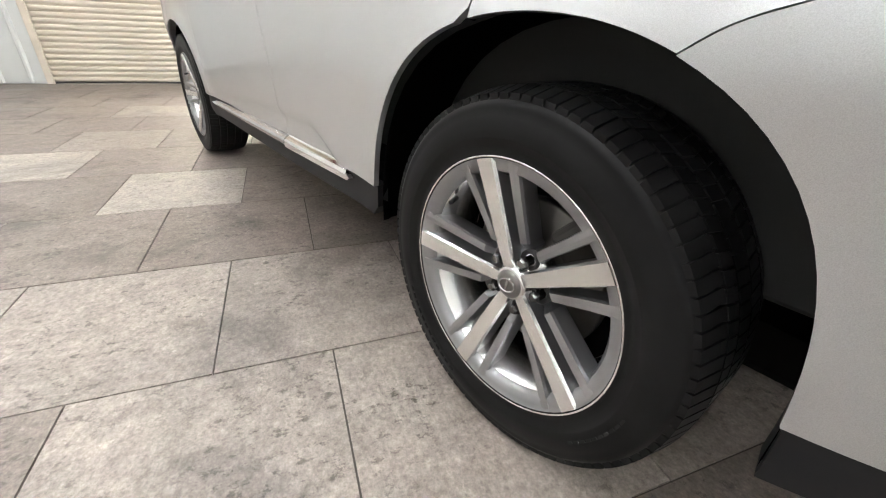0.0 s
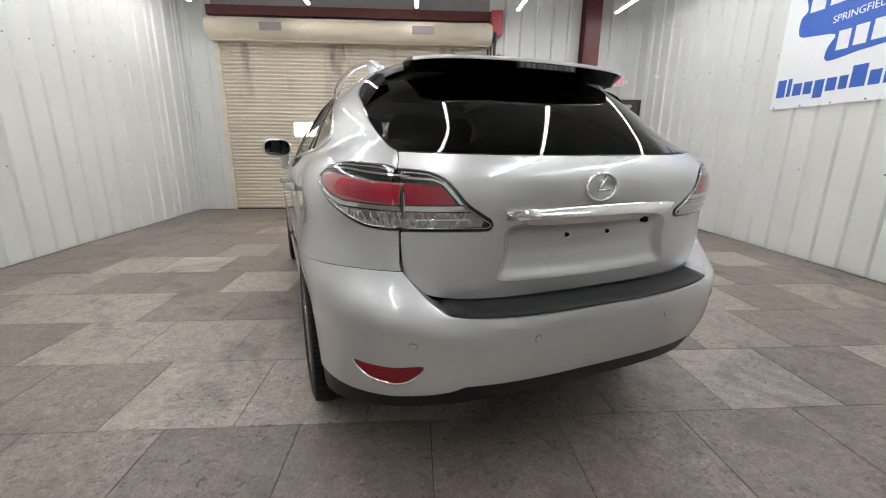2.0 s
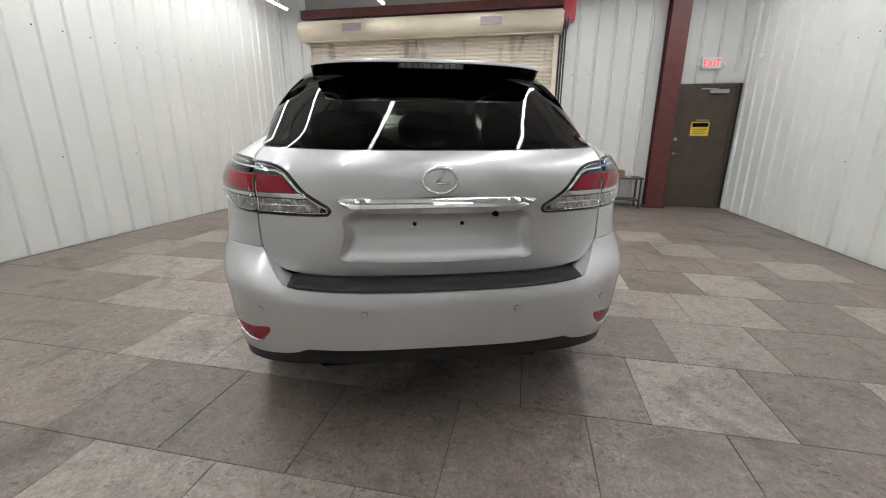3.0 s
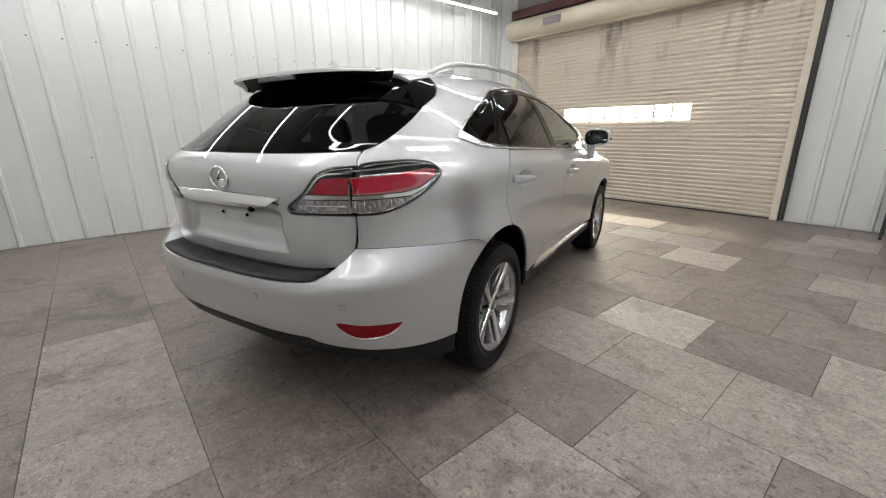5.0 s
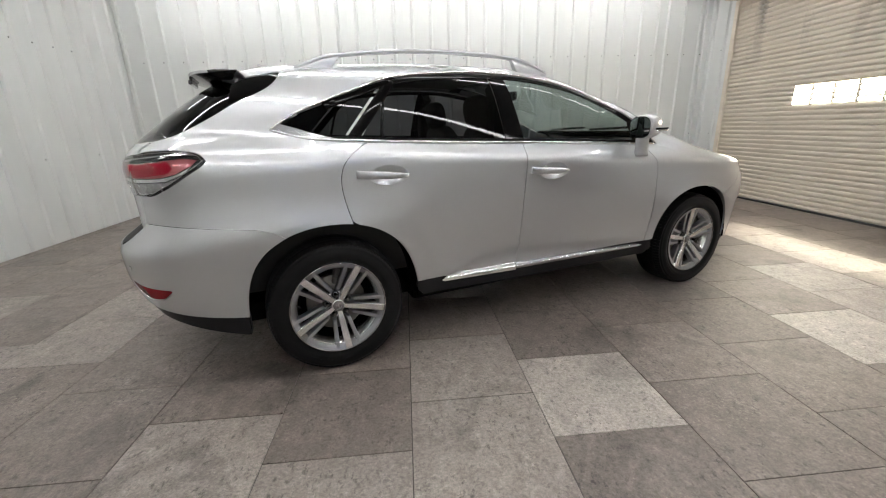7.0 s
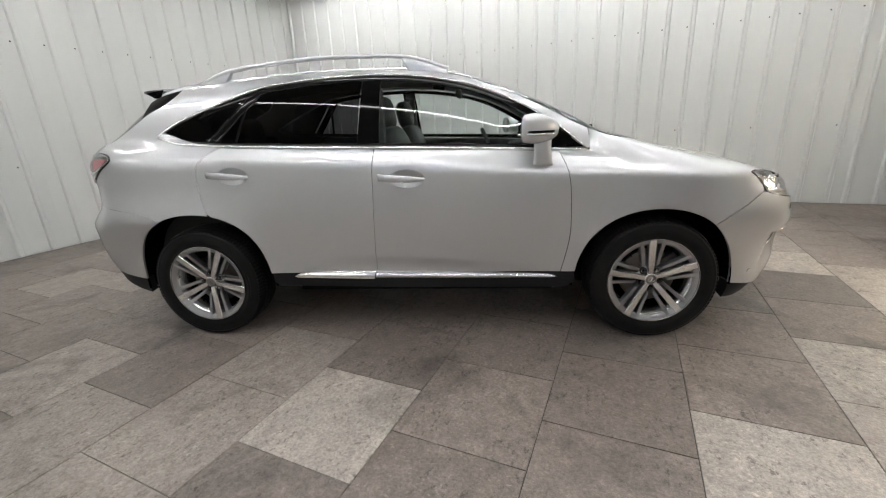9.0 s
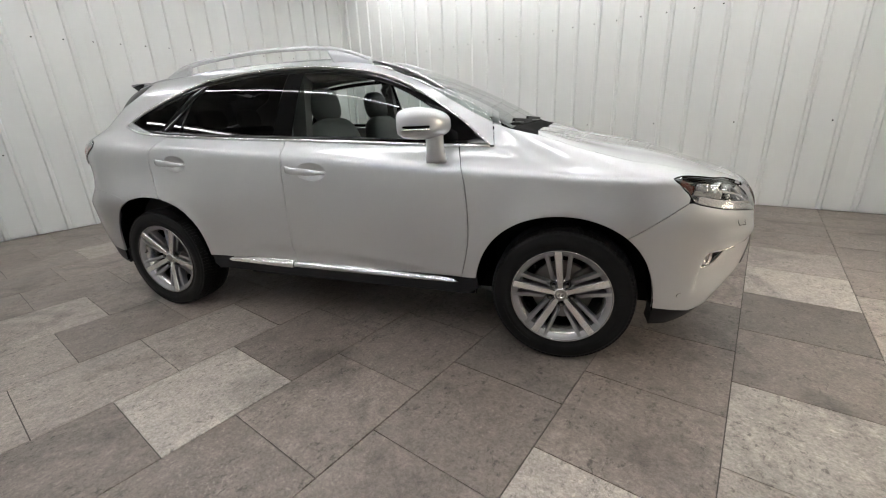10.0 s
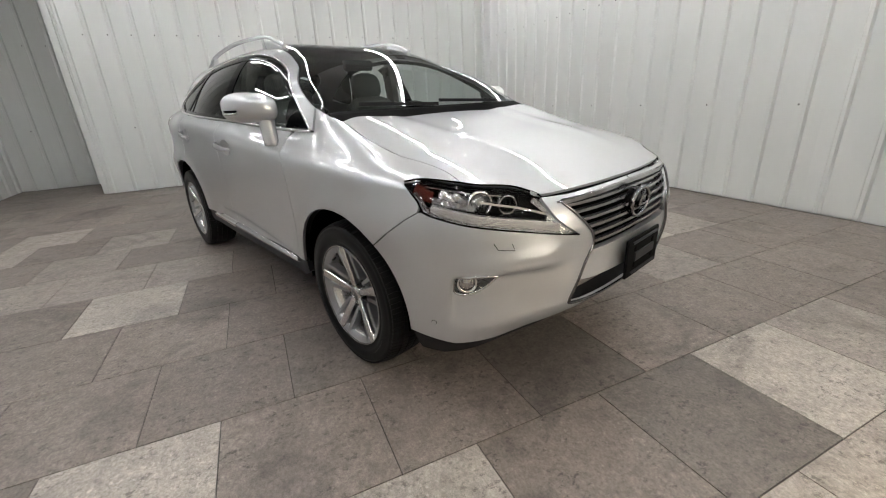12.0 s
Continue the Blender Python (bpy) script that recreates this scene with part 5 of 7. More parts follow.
for sx in (1, -1):
    part("inner_side", box((sx * 0.70 - 0.02, -0.50, 0.45), (sx * 0.70 + 0.02, 2.2, 1.06), 0.01), INTER, car)

# side glazing: quarter light, rear door glass, front door glass; black surround and bright moulding
CDIV0, CDIV1 = (0.445, 1.552), (0.150, 1.222)
front_g = [p for p in WIN_TOP if p[0] > 1.20] + [(2.37, 1.115)] + [p for p in WIN_BOT if p[0] > 1.20] + [(1.195, z_belt(1.195) - 0.005), (1.185, 1.57)]


def line_y(z):
    return CDIV1[0] + (CDIV0[0] - CDIV1[0]) * (z - CDIV1[1]) / (CDIV0[1] - CDIV1[1])


q_top = [p for p in WIN_TOP if p[0] < line_y(p[1]) - 0.02]
q_bot = [p for p in WIN_BOT if p[0] < line_y(p[1]) - 0.02]
r_top = [p for p in WIN_TOP if line_y(p[1]) + 0.03 < p[0] < 1.07]
r_bot = [p for p in WIN_BOT if line_y(p[1]) + 0.03 < p[0] < 1.07]
quarter_g = q_top + [(line_y(1.51) - 0.025, 1.51), (line_y(1.225) - 0.025, 1.228)] + q_bot
rear_g = [(line_y(1.235) + 0.035, 1.225), (line_y(1.53) + 0.03, 1.548)] + r_top + [(1.075, 1.583), (1.075, 1.178)] + r_bot
both("quarter_window", lambda m: patch(quarter_g, F_cab, 0.04, gap=0.010, skirt=0.003, lift=-0.006, mirror=m), TINT, "dark tinted quarter window")
for m in (False, True):
    if not m:  # the windows of the other side are wound down
        part("window", patch(rear_g, F_cab, 0.04, gap=0.006, skirt=0.003, lift=-0.007, mirror=m), TINT_D, doors[m][1], "dark tinted glass")
        part("window", patch(front_g, F_cab, 0.04, gap=0.006, skirt=0.003, lift=-0.007, mirror=m), CLEARG, doors[m][0], "lightly tinted clear glass")
    part("window_frame", patch([(1.08, 1.574), (1.185, 1.571), (1.20, 1.172), (1.07, 1.177)], F_cab, 0.05, gap=0.0, skirt=0.004, lift=-0.004, mirror=m), BLACKG, doors[m][1], "gloss black pillar cover")
    part("window_bar", ribbon(dense([(line_y(1.56) + 0.005, 1.548), (line_y(1.23) + 0.005, 1.225)], 0.04, False), F_cab, 0.055, 0.004, -0.006, m), BLACKG, doors[m][1], "gloss black window bar")
    part("window_bar", ribbon(dense([(0.372, 1.47), (0.318, 1.215)], 0.04, False), F_cab, 0.020, 0.004, -0.006, m), BLACKG, doors[m][1])
    part("mirror_sail", patch([(2.14, 1.29), (2.36, 1.125), (2.12, 1.128), (2.10, 1.26)], F_side, 0.03, gap=0.004, skirt=0.004, lift=-0.003, mirror=m), BLACKG, doors[m][0], "gloss black mirror triangle")
both("window_moulding", lambda m: ribbon(WIN_TOP, F_side, 0.010, 0.005, 0.0, m), CHROME, "bright moulding over the side windows")
both("belt_moulding", lambda m: ribbon(WIN_BOT, F_side, 0.015, 0.008, 0.0, m), CHROME, "bright moulding along the window line")
corner_low = [p for p in WIN_BOT if p[0] < 0.16]
corner_up = [(y, z + 0.040 * ease((0.16 - y) / 0.30)) for y, z in corner_low[:-1] if y > -0.17]
both("window_corner", lambda m: patch(corner_low + [(-0.185, 1.303), (-0.150, 1.322)] + corner_up[::-1], F_side, 0.015, gap=0.0, skirt=0.004, lift=0.003, mirror=m), SATIN, "satin bright corner behind the quarter window")
both("glass_surround", lambda m: ribbon([p for p in WIN_TOP if 0 < p[0] < 2.3], lambda p: F_side((p[0], p[1] - 0.022)), 0.040, 0.003, -0.006, m), BLACKG)
both("glass_surround", lambda m: ribbon([p for p in WIN_BOT if -0.1 < p[0] < 2.3], lambda p: F_side((p[0], p[1] + 0.014)), 0.030, 0.003, -0.005, m), BLACKG)

# ---- car: wheels ----
HUB_Z, TYRE_X = 0.361, 0.812


def wheel_meshes():
    made = {}
    # rim barrel and lip, axis along x, outside at +x
    bm = bmesh.new()
    revolve(bm, [(0.205, -0.10), (0.205, 0.02), (0.215, 0.085), (0.233, 0.098), (0.248, 0.100), (0.2535, 0.108), (0.2545, 0.114), (0.2515, 0.116), (0.2490, 0.113)], 72)
    made["wheel"] = (bm, ALLOY, True)
    bm = bmesh.new()
    revolve(bm, [(0.2490, 0.1125), (0.240, 0.106), (0.226, 0.104), (0.219, 0.085), (0.213, 0.02), (0.212, -0.06)], 72)
    made["rim_barrel"] = (bm, ALLOY_P, True)
    # tyre
    bm = bmesh.new()
    prof = [(0.236, -0.100), (0.246, -0.108), (0.275, -0.116), (0.305, -0.1175), (0.332, -0.113), (0.346, -0.104), (0.354, -0.088), (0.357, -0.06), (0.358, 0.0),
            (0.357, 0.06), (0.354, 0.088), (0.346, 0.104), (0.338, 0.1095), (0.333, 0.1125), (0.330, 0.1120), (0.318, 0.1158), (0.300, 0.1178), (0.284, 0.1172), (0.281, 0.1160),
            (0.268, 0.1145), (0.258, 0.1130), (0.254, 0.1150), (0.249, 0.1140), (0.246, 0.108), (0.236, 0.100)]
    prof = [(r, x * (1.05 if r > 0.275 else 1.0)) for r, x in prof]
    revolve(bm, prof, 96)
    made["tyre"] = (bm, RUBBER, True)
    # tread blocks
    bm = bmesh.new()
    cols = [(-0.104, -0.066, 0.05, 0.352), (-0.060, -0.026, -0.25, 0.352), (-0.020, 0.020, 0.18, 0.352), (0.026, 0.060, 0.30, 0.352), (0.066, 0.112, -0.05, 0.348)]
    n = 96
    for ci, (x0, x1, skew, r0) in enumerate(cols):
        for i in range(n):
            a0 = 2 * math.pi * (i + 0.5 * (ci % 2)) / n
            da = 2 * math.pi / n * 0.82
            vs = []
            for x, sk in ((x0, 0.0), (x1, skew)):
                drop = 0.012 * (abs(x) / 0.112) ** 6
                for a in (a0, a0 + da):
                    aa = a + sk * 2 * math.pi / n
                    for r in (r0 - drop, 0.364 - drop):
                        vs.append(bm.verts.new((x, r * math.cos(aa), r * math.sin(aa))))
            for f in ((0, 1, 3, 2), (4, 6, 7, 5), (0, 4, 5, 1), (2, 3, 7, 6), (1, 5, 7, 3)):
                bm.faces.new([vs[k] for k in f])
    bmesh.ops.recalc_face_normals(bm, faces=bm.faces)
    made["tread"] = (bm, RUBBER, False)
    # raised sidewall marks, plain bars
    marks = []
    for r0, r1, a0, a1, count in ((0.286, 0.318, 60, 132, 9), (0.284, 0.300, 190, 236, 12), (0.284, 0.300, 300, 330, 10), (0.286, 0.312, 344, 352, 1)):
        for k in range(count):
            bm = bmesh.new()
            b0 = radians(a0 + (a1 - a0) * k / count)
            b1 = b0 + radians((a1 - a0) / count * 0.7)
            q = []
            for r in (r0, r1):
                x = 0.1235 - (90 if r > 0.298 else 40) * (r - 0.298) ** 2
                for a in (b0, b1):
                    for dx in (-0.002, 0.0026):
                        q.append(bm.verts.new((min(x, 0.1237) + dx, r * math.cos(a), r * math.sin(a))))
            for f in ((1, 3, 7, 5), (0, 1, 5, 4), (2, 6, 7, 3), (0, 2, 3, 1), (4, 5, 7, 6)):
                bm.faces.new([q[j] for j in f])
            bmesh.ops.recalc_face_normals(bm, faces=bm.faces)
            marks.append("mark%d" % len(marks))
            made[marks[-1]] = (bm, RUBBER, False)
    # spokes: five arms, each a broad machined bar between two slimmer ones

    def bar(bm, pts, w0, w1, depth, crown):
        rows = []
        for k, (rr, off, x) in enumerate(pts):
            s = k / (len(pts) - 1)
            w = w0 + (w1 - w0) * s
            rows.append([bm.verts.new(v) for v in ((x - depth, off - w * 0.8, rr), (x - 0.006, off - w, rr), (x, off - w * 0.82, rr), (x + crown, off, rr), (x, off + w * 0.82, rr), (x - 0.006, off + w, rr), (x - depth, off + w * 0.8, rr))])
        for a, b in zip(rows, rows[1:]):
            for j in range(6):
                bm.faces.new((a[j], a[j + 1], b[j + 1], b[j])).material_index = 1 if j in (0, 5) else 0
        bm.faces.new(rows[0])
        bm.faces.new(rows[-1][::-1])
        bmesh.ops.recalc_face_normals(bm, faces=bm.faces)
        return bm
    made["spoke_wide"] = (bar(bmesh.new(), [(0.034, 0.0, 0.079), (0.07, 0.0, 0.086), (0.16, 0.0, 0.100), (0.2470, 0.0, 0.1135)], 0.014, 0.0215, 0.05, 0.0), ALLOY, False)
    for sgn in (1, -1):
        made["spoke_slim%d" % sgn] = (bar(bmesh.new(), [(0.068, sgn * 0.028, 0.050), (0.084, sgn * 0.038, 0.072), (0.17, sgn * 0.050, 0.092), (0.241, sgn * 0.062, 0.1095)], 0.0085, 0.0125, 0.045, 0.001), ALLOY_P, False)
    bm = bmesh.new()
    revolve(bm, [(0.0, 0.081), (0.031, 0.081), (0.036, 0.078), (0.040, 0.064), (0.046, 0.052), (0.072, 0.050), (0.077, 0.044), (0.078, 0.0)], 40)
    made["hub"] = (bm, ALLOY, True)
    bm = bmesh.new()
    revolve(bm, [(0.0, 0.088), (0.020, 0.0875), (0.028, 0.085), (0.030, 0.080)], 32)
    made["centre_cap"] = (bm, CAP, True)
    bm = bmesh.new()
    sweep(bm, [(0.089, 0.019 * math.cos(a), 0.014 * math.sin(a)) for a in [2 * math.pi * i / 24 for i in range(24)]], circle(0.0016, 5), closed=True)
    add_box(bm, (0.086, -0.003, -0.010), (0.0895, 0.002, 0.011), 0, pose(0, 0, 0, -25))
    made["cap_mark"] = (bm, CHROME, False)
    bm = bmesh.new()
    revolve(bm, [(0.0, 0.078), (0.0075, 0.078), (0.0108, 0.074), (0.0108, 0.040)], 6)
    made["wheel_nut"] = (bm, NUT, False)
    bm = bmesh.new()
    revolve(bm, [(0.011, 0.046), (0.0175, 0.0545), (0.0205, 0.054), (0.022, 0.044)], 18)
    made["nut_seat"] = (bm, DARK, True)
    bm = bmesh.new()
    revolve(bm, [(0.07, 0.010), (0.155, 0.012), (0.160, 0.008), (0.160, -0.010), (0.155, -0.014), (0.07, -0.012)], 56)
    made["brake_disc"] = (bm, DISC, True)
    bm = bmesh.new()
    add_box(bm, (-0.045, -0.05, 0.10), (0.035, 0.055, 0.195), 0.012, pose(0, 0, 0, -60))
    made["brake_caliper"] = (bm, CALIP, False)
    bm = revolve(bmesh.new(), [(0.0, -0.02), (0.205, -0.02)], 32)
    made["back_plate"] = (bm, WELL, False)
    bm = bmesh.new()
    sweep(bm, [(0.085, 0.0, 0.208), (0.108, 0.0, 0.200)], circle(0.005, 8))
    made["valve_stem"] = (bm, BLACKP, True)
    out = {}
    for k, (b, material, smooth) in made.items():
        me = bpy.data.meshes.new(k)
        for f in b.faces:
            f.smooth = smooth
        b.to_mesh(me)
        b.free()
        me.materials.append(material)
        if k.startswith("spoke"):
            me.materials.append(ALLOY_P)
        out[k] = me
    return out, marks


WM, MARKS = wheel_meshes()
for sx, cy, spin in ((1, 0.0, 43), (1, 2.757, 5), (-1, 0.0, 16), (-1, 2.757, 20)):
    w = new("wheel", WM["wheel"])
    w.parent = car
    w["label"] = "split-spoke alloy wheel with black tyre"
    w.matrix_basis = pose(sx * TYRE_X, cy, HUB_Z, 0, 0, 0 if sx > 0 else 180) @ pose(0, 0, 0, spin)
    for k in ("tyre", "tread", "rim_barrel", "hub", "centre_cap", "cap_mark", "brake_disc", "brake_caliper", "back_plate"):
        shared(k, WM[k], w, Matrix.Identity(4))
    for k in MARKS:
        shared("sidewall_mark", WM[k], w, Matrix.Identity(4))
    shared("valve_stem", WM["valve_stem"], w, pose(0, 0, 0, 36))
    for k in range(5):
        turn = pose(0, 0, 0, 72 * k)
        shared("spoke", WM["spoke_wide"], w, turn)
        shared("side_spoke", WM["spoke_slim1"], w, turn)
        shared("side_spoke", WM["spoke_slim-1"], w, turn)
        nut = turn @ pose(0, 0, 0, 36) @ Matrix.Translation((0.004, 0, 0.057))
        shared("wheel_nut", WM["wheel_nut"], w, nut)
        shared("nut_seat", WM["nut_seat"], w, nut)

# ---- tail lamps ----
outer = lamp_top + lamp_low[1:] + [(y_at(0.6695, 1.10), 1.10)]
inner = lamp_in_low + lamp_in_top[1:] + [(GX, 1.10)]
# (outline, surface, material, lift, label)
LAMP_BITS = [
    ("red_lens", [(-0.826, 1.149), (-0.74, 1.155), (-0.66, 1.164), (-0.58, 1.170), (-0.535, 1.162), (-0.56, 1.140), (-0.63, 1.106), (-0.69, 1.092), (-0.826, 1.085)], F_side, RED_L, 0.004),
    ("chrome_line", [(-0.826, 1.172), (-0.74, 1.180), (-0.66, 1.189), (-0.575, 1.190), (-0.54, 1.181), (-0.575, 1.185), (-0.66, 1.184), (-0.74, 1.175), (-0.826, 1.167)], F_side, CHROME, 0.0035),
    ("silver_bar", [(-0.826, 1.081), (-0.69, 1.088), (-0.63, 1.102), (-0.56, 1.135), (-0.60, 1.105), (-0.67, 1.076), (-0.826, 1.067)], F_side, CHROME, 0.0035),
    ("clear_lens", [(-0.826, 1.063), (-0.68, 1.070), (-0.62, 1.090), (-0.66, 1.066), (-0.72, 1.034), (-0.77, 1.018), (-0.826, 1.016)], F_side, CLR_L, 0.003),
    ("red_lens", [(0.655, 1.148), (0.565, 1.144), (0.552, 1.137), (0.512, 1.087), (0.655, 1.087)], F_gate, RED_C, 0.004),
    ("chrome_line", [(0.655, 1.168), (0.575, 1.164), (0.545, 1.150), (0.495, 1.088), (0.50, 1.088), (0.55, 1.146), (0.577, 1.158), (0.655, 1.162)], F_gate, CHROME, 0.0035),
    ("silver_bar", [(0.655, 1.083), (0.495, 1.083), (0.47, 1.066), (0.655, 1.068)], F_gate, CHROME, 0.0035),
    ("clear_lens", [(0.655, 1.064), (0.465, 1.062), (0.425, 1.034), (0.43, 1.016), (0.655, 1.016)], F_gate, CLR_L, 0.003)]
for m in (False, True):
    lo = part("tail_lamp", patch(outer, F_side, 0.03, gap=0.002, skirt=0.02, lift=0.001, mirror=m), SMOKE, car, "smoked wrap-round tail lamp with red and clear fields")
    li = part("tail_lamp", patch(inner, F_gate, 0.03, gap=0.002, skirt=0.02, lift=0.001, mirror=m), SMOKE, car, "smoked tail lamp half on the tailgate")
    for nm, poly, fn, mt, up in LAMP_BITS:
        part(nm, patch(poly, fn, 0.02, gap=0.0, skirt=0.003, lift=up, mirror=m), mt, lo if fn is F_side else li)
    part("lens_cover", patch(outer, F_side, 0.02, gap=0.004, skirt=0.008, lift=0.009, mirror=m), LENS, lo, "clear outer lens")
    part("lens_cover", patch(inner, F_gate, 0.02, gap=0.004, skirt=0.008, lift=0.009, mirror=m), LENS, li, "clear outer lens")
    part("rim_line", ribbon(shrink(tidy(outer), 0.011), F_side, 0.0032, 0.003, 0.003, m, closed=True), CHROME, lo)
    part("rim_line", ribbon(shrink(tidy(inner), 0.011), F_gate, 0.0032, 0.003, 0.003, m, closed=True), CHROME, li)
    part("lamp_core", patch([(-0.824, 1.144), (-0.74, 1.150), (-0.655, 1.158), (-0.635, 1.130), (-0.66, 1.108), (-0.76, 1.095), (-0.824, 1.090)], F_side, 0.02, gap=0.0, skirt=0.002, lift=0.0055, mirror=m), RED_C, lo)
    for k in range(4):
        y = -0.80 + 0.034 * k
        part("lens_rib", ribbon([(y, 1.022 + 0.0025 * k), (y, 1.042 + 0.0022 * k), (y, 1.060 + 0.002 * k)], F_side, 0.004, 0.003, 0.002, m), CHROME, lo)
    part("lens_rib", ribbon([(0.64 - 0.03 * k, 1.040) for k in range(7)], F_gate, 0.006, 0.003, 0.002, m), CHROME, li)

# ---- tailgate furniture ----


def F_garnish(p):
    q = F_gate(p)
    s = min(1.0, max(0.0, (1.074 - p[1]) / 0.034))
    q.y -= 0.004 + 0.024 * s * s * (3 - 2 * s) + 0.007 * math.exp(-((s - 0.30) / 0.10) ** 2)
    return q


garnish = spline([(0.0, 1.072), (0.20, 1.070), (0.37, 1.064)], 4) + spline([(0.37, 1.064), (0.325, 1.040), (0.285, 1.022), (0.20, 1.016), (0.0, 1.014)], 4)[1:]
garnish += [(-x, z) for x, z in garnish[::-1][1:-1]]
part("gate_garnish", patch(garnish, F_garnish, 0.008, gap=0, skirt=0.03), CHROME, car, "wide chrome grip bar over the plate field")
bm = bmesh.new()
sweep(bm, [(0.062 * math.cos(a), -0.937, 1.130 + 0.045 * math.sin(a)) for a in [2 * math.pi * i / 40 for i in range(40)]], circle(0.0062, 8), closed=True)
sweep(bm, [(0.016, -0.937, 1.165), (-0.012, -0.937, 1.122)], circle(0.005, 8))
sweep(bm, [(-0.014, -0.937, 1.120), (0.035, -0.937, 1.120)], circle(0.005, 8))
part("rear_badge", bm, CHROME, car, "oval chrome badge", smooth=True)
for x in (-0.09, 0.09):
    y = F_recess((x, 0.96)).y
    bm = bmesh.new()
    revolve(bm, [(0.0, 0.008), (0.007, 0.007), (0.008, 0.0)], 12, Matrix.Translation((x, y, 0.965)) @ pose(0, 0, 0, 0, 0, -90))
    part("plate_screw", bm, GAP, car)
    bm = bmesh.new()
    add_box(bm, (x - 0.022, y - 0.006, 0.949), (x + 0.018, y + 0.002, 0.955), 0.002)
    part("plate_clip", bm, PAINT, car)
part("camera_eye", revolve(bmesh.new(), [(0.0, 0.02), (0.010, 0.018), (0.013, 0.0)], 14, Matrix.Translation((0.205, -0.935, 1.010)) @ pose(0, 0, 0, 0, 0, -90)), BLACKG, car, "small black camera")
for x, z in ((0.665, 0.662), (0.28, 0.668)):
    for m in (False, True):
        ring = [(wrap_rx(x + 0.011 * math.cos(a), z), z + 0.011 * math.sin(a)) for a in [2 * math.pi * i / 16 for i in range(16)]]
        sens = part("parking_sensor", patch(ring, F_wrap, 0.01, gap=0, skirt=0.004, lift=0.002, mirror=m), PAINT, car)
        part("sensor_ring", ribbon(ring, F_wrap, 0.0025, 0.0012, 0.0, m, closed=True), GAP, sens)
circle_f = [(-0.234 + 0.075 * math.cos(a), 1.018 + 0.071 * math.sin(a)) for a in [2 * math.pi * i / 48 for i in range(48)]]
part("fuel_flap", patch(circle_f, F_side, 0.02, gap=0.002, skirt=0.003, lift=0.0015, mirror=True), PAINT, car, "round silver fuel flap")
part("flap_gap", ribbon(circle_f, F_side, 0.0028, 0.0008, 0.0, True, closed=True), GAP, car)

# spoiler with black underside and brake light
bm, rows = bmesh.new(), []
N = 36
for i in range(N + 1):
    x = -0.505 + 1.01 * i / N
    e = abs(x) / 0.505
    yt = -0.588 + 0.085 * e ** 2.4 + 0.045 * e ** 10
    zt = 1.583 - 0.004 * e ** 2.2
    y0 = -0.30
    z0 = F_top((min(abs(x), 0.56), y0)).z + 0.004
    rows.append([bm.verts.new((x, y0 + (yt - y0) * s, z0 + (zt - z0) * s + 0.016 * math.sin(math.pi * s) * (1 - 0.5 * e))) for s in (0, 0.2, 0.4, 0.6, 0.8, 0.95, 1.0)] + [bm.verts.new((x, yt + 0.004, zt - 0.012))])
for a, b in zip(rows, rows[1:]):
    for j in range(7):
        bm.faces.new((a[j], a[j + 1], b[j + 1], b[j]))
bmesh.ops.recalc_face_normals(bm, faces=bm.faces)
part("spoiler", bm, PAINT, car, "silver roof spoiler", smooth=True)
bm, rows = bmesh.new(), []
for i in range(N + 1):
    x = -0.503 + 1.006 * i / N
    e = abs(x) / 0.503
    yt = -0.584 + 0.085 * e ** 2.4 + 0.045 * e ** 10
    zt = 1.571 - 0.004 * e ** 2.2
    yg = -0.50 + 0.02 * e ** 2 + 0.05 * e ** 6
    zg = F_top((min(abs(x), 0.50), yg)).z + 0.010
    rows.append([bm.verts.new((x, yt + (yg + 0.03 - yt) * s, zt + (zg - zt) * s ** 1.3)) for s in (0, 0.15, 0.5, 0.85, 1.0)] + [bm.verts.new((x, yg + 0.08, zg + 0.030 - 0.03 * e ** 2))])
for a, b in zip(rows, rows[1:]):
    for j in range(5):
        bm.faces.new((a[j], a[j + 1], b[j + 1], b[j]))
for row in (rows[0], rows[-1]):
    top = bm.verts.new((row[0].co.x, -0.32, 1.585))
    bm.faces.new(row + [top])
bmesh.ops.recalc_face_normals(bm, faces=bm.faces)
part("spoiler_underside", bm, BLACKG, car, "gloss black spoiler underside", smooth=True)
brake = part("brake_light", box((-0.135, -0.588, 1.545), (0.135, -0.570, 1.570), 0.004), SMOKE, car, "high brake light in the spoiler lip")
for k in range(10):
    part("light_cell", box((-0.126 + 0.0254 * k, -0.592, 1.549), (-0.104 + 0.0254 * k, -0.587, 1.566), 0.002), CELL, brake)
part("roof_aerial", sweep(bmesh.new(), [(0.0, -0.12, 1.625), (0.0, -0.17, 1.655), (0.0, -0.215, 1.672)], [(-0.012, 0), (0.012, 0), (0.003, 0.012), (-0.003, 0.012)]), PAINT, car, "small roof aerial fin")

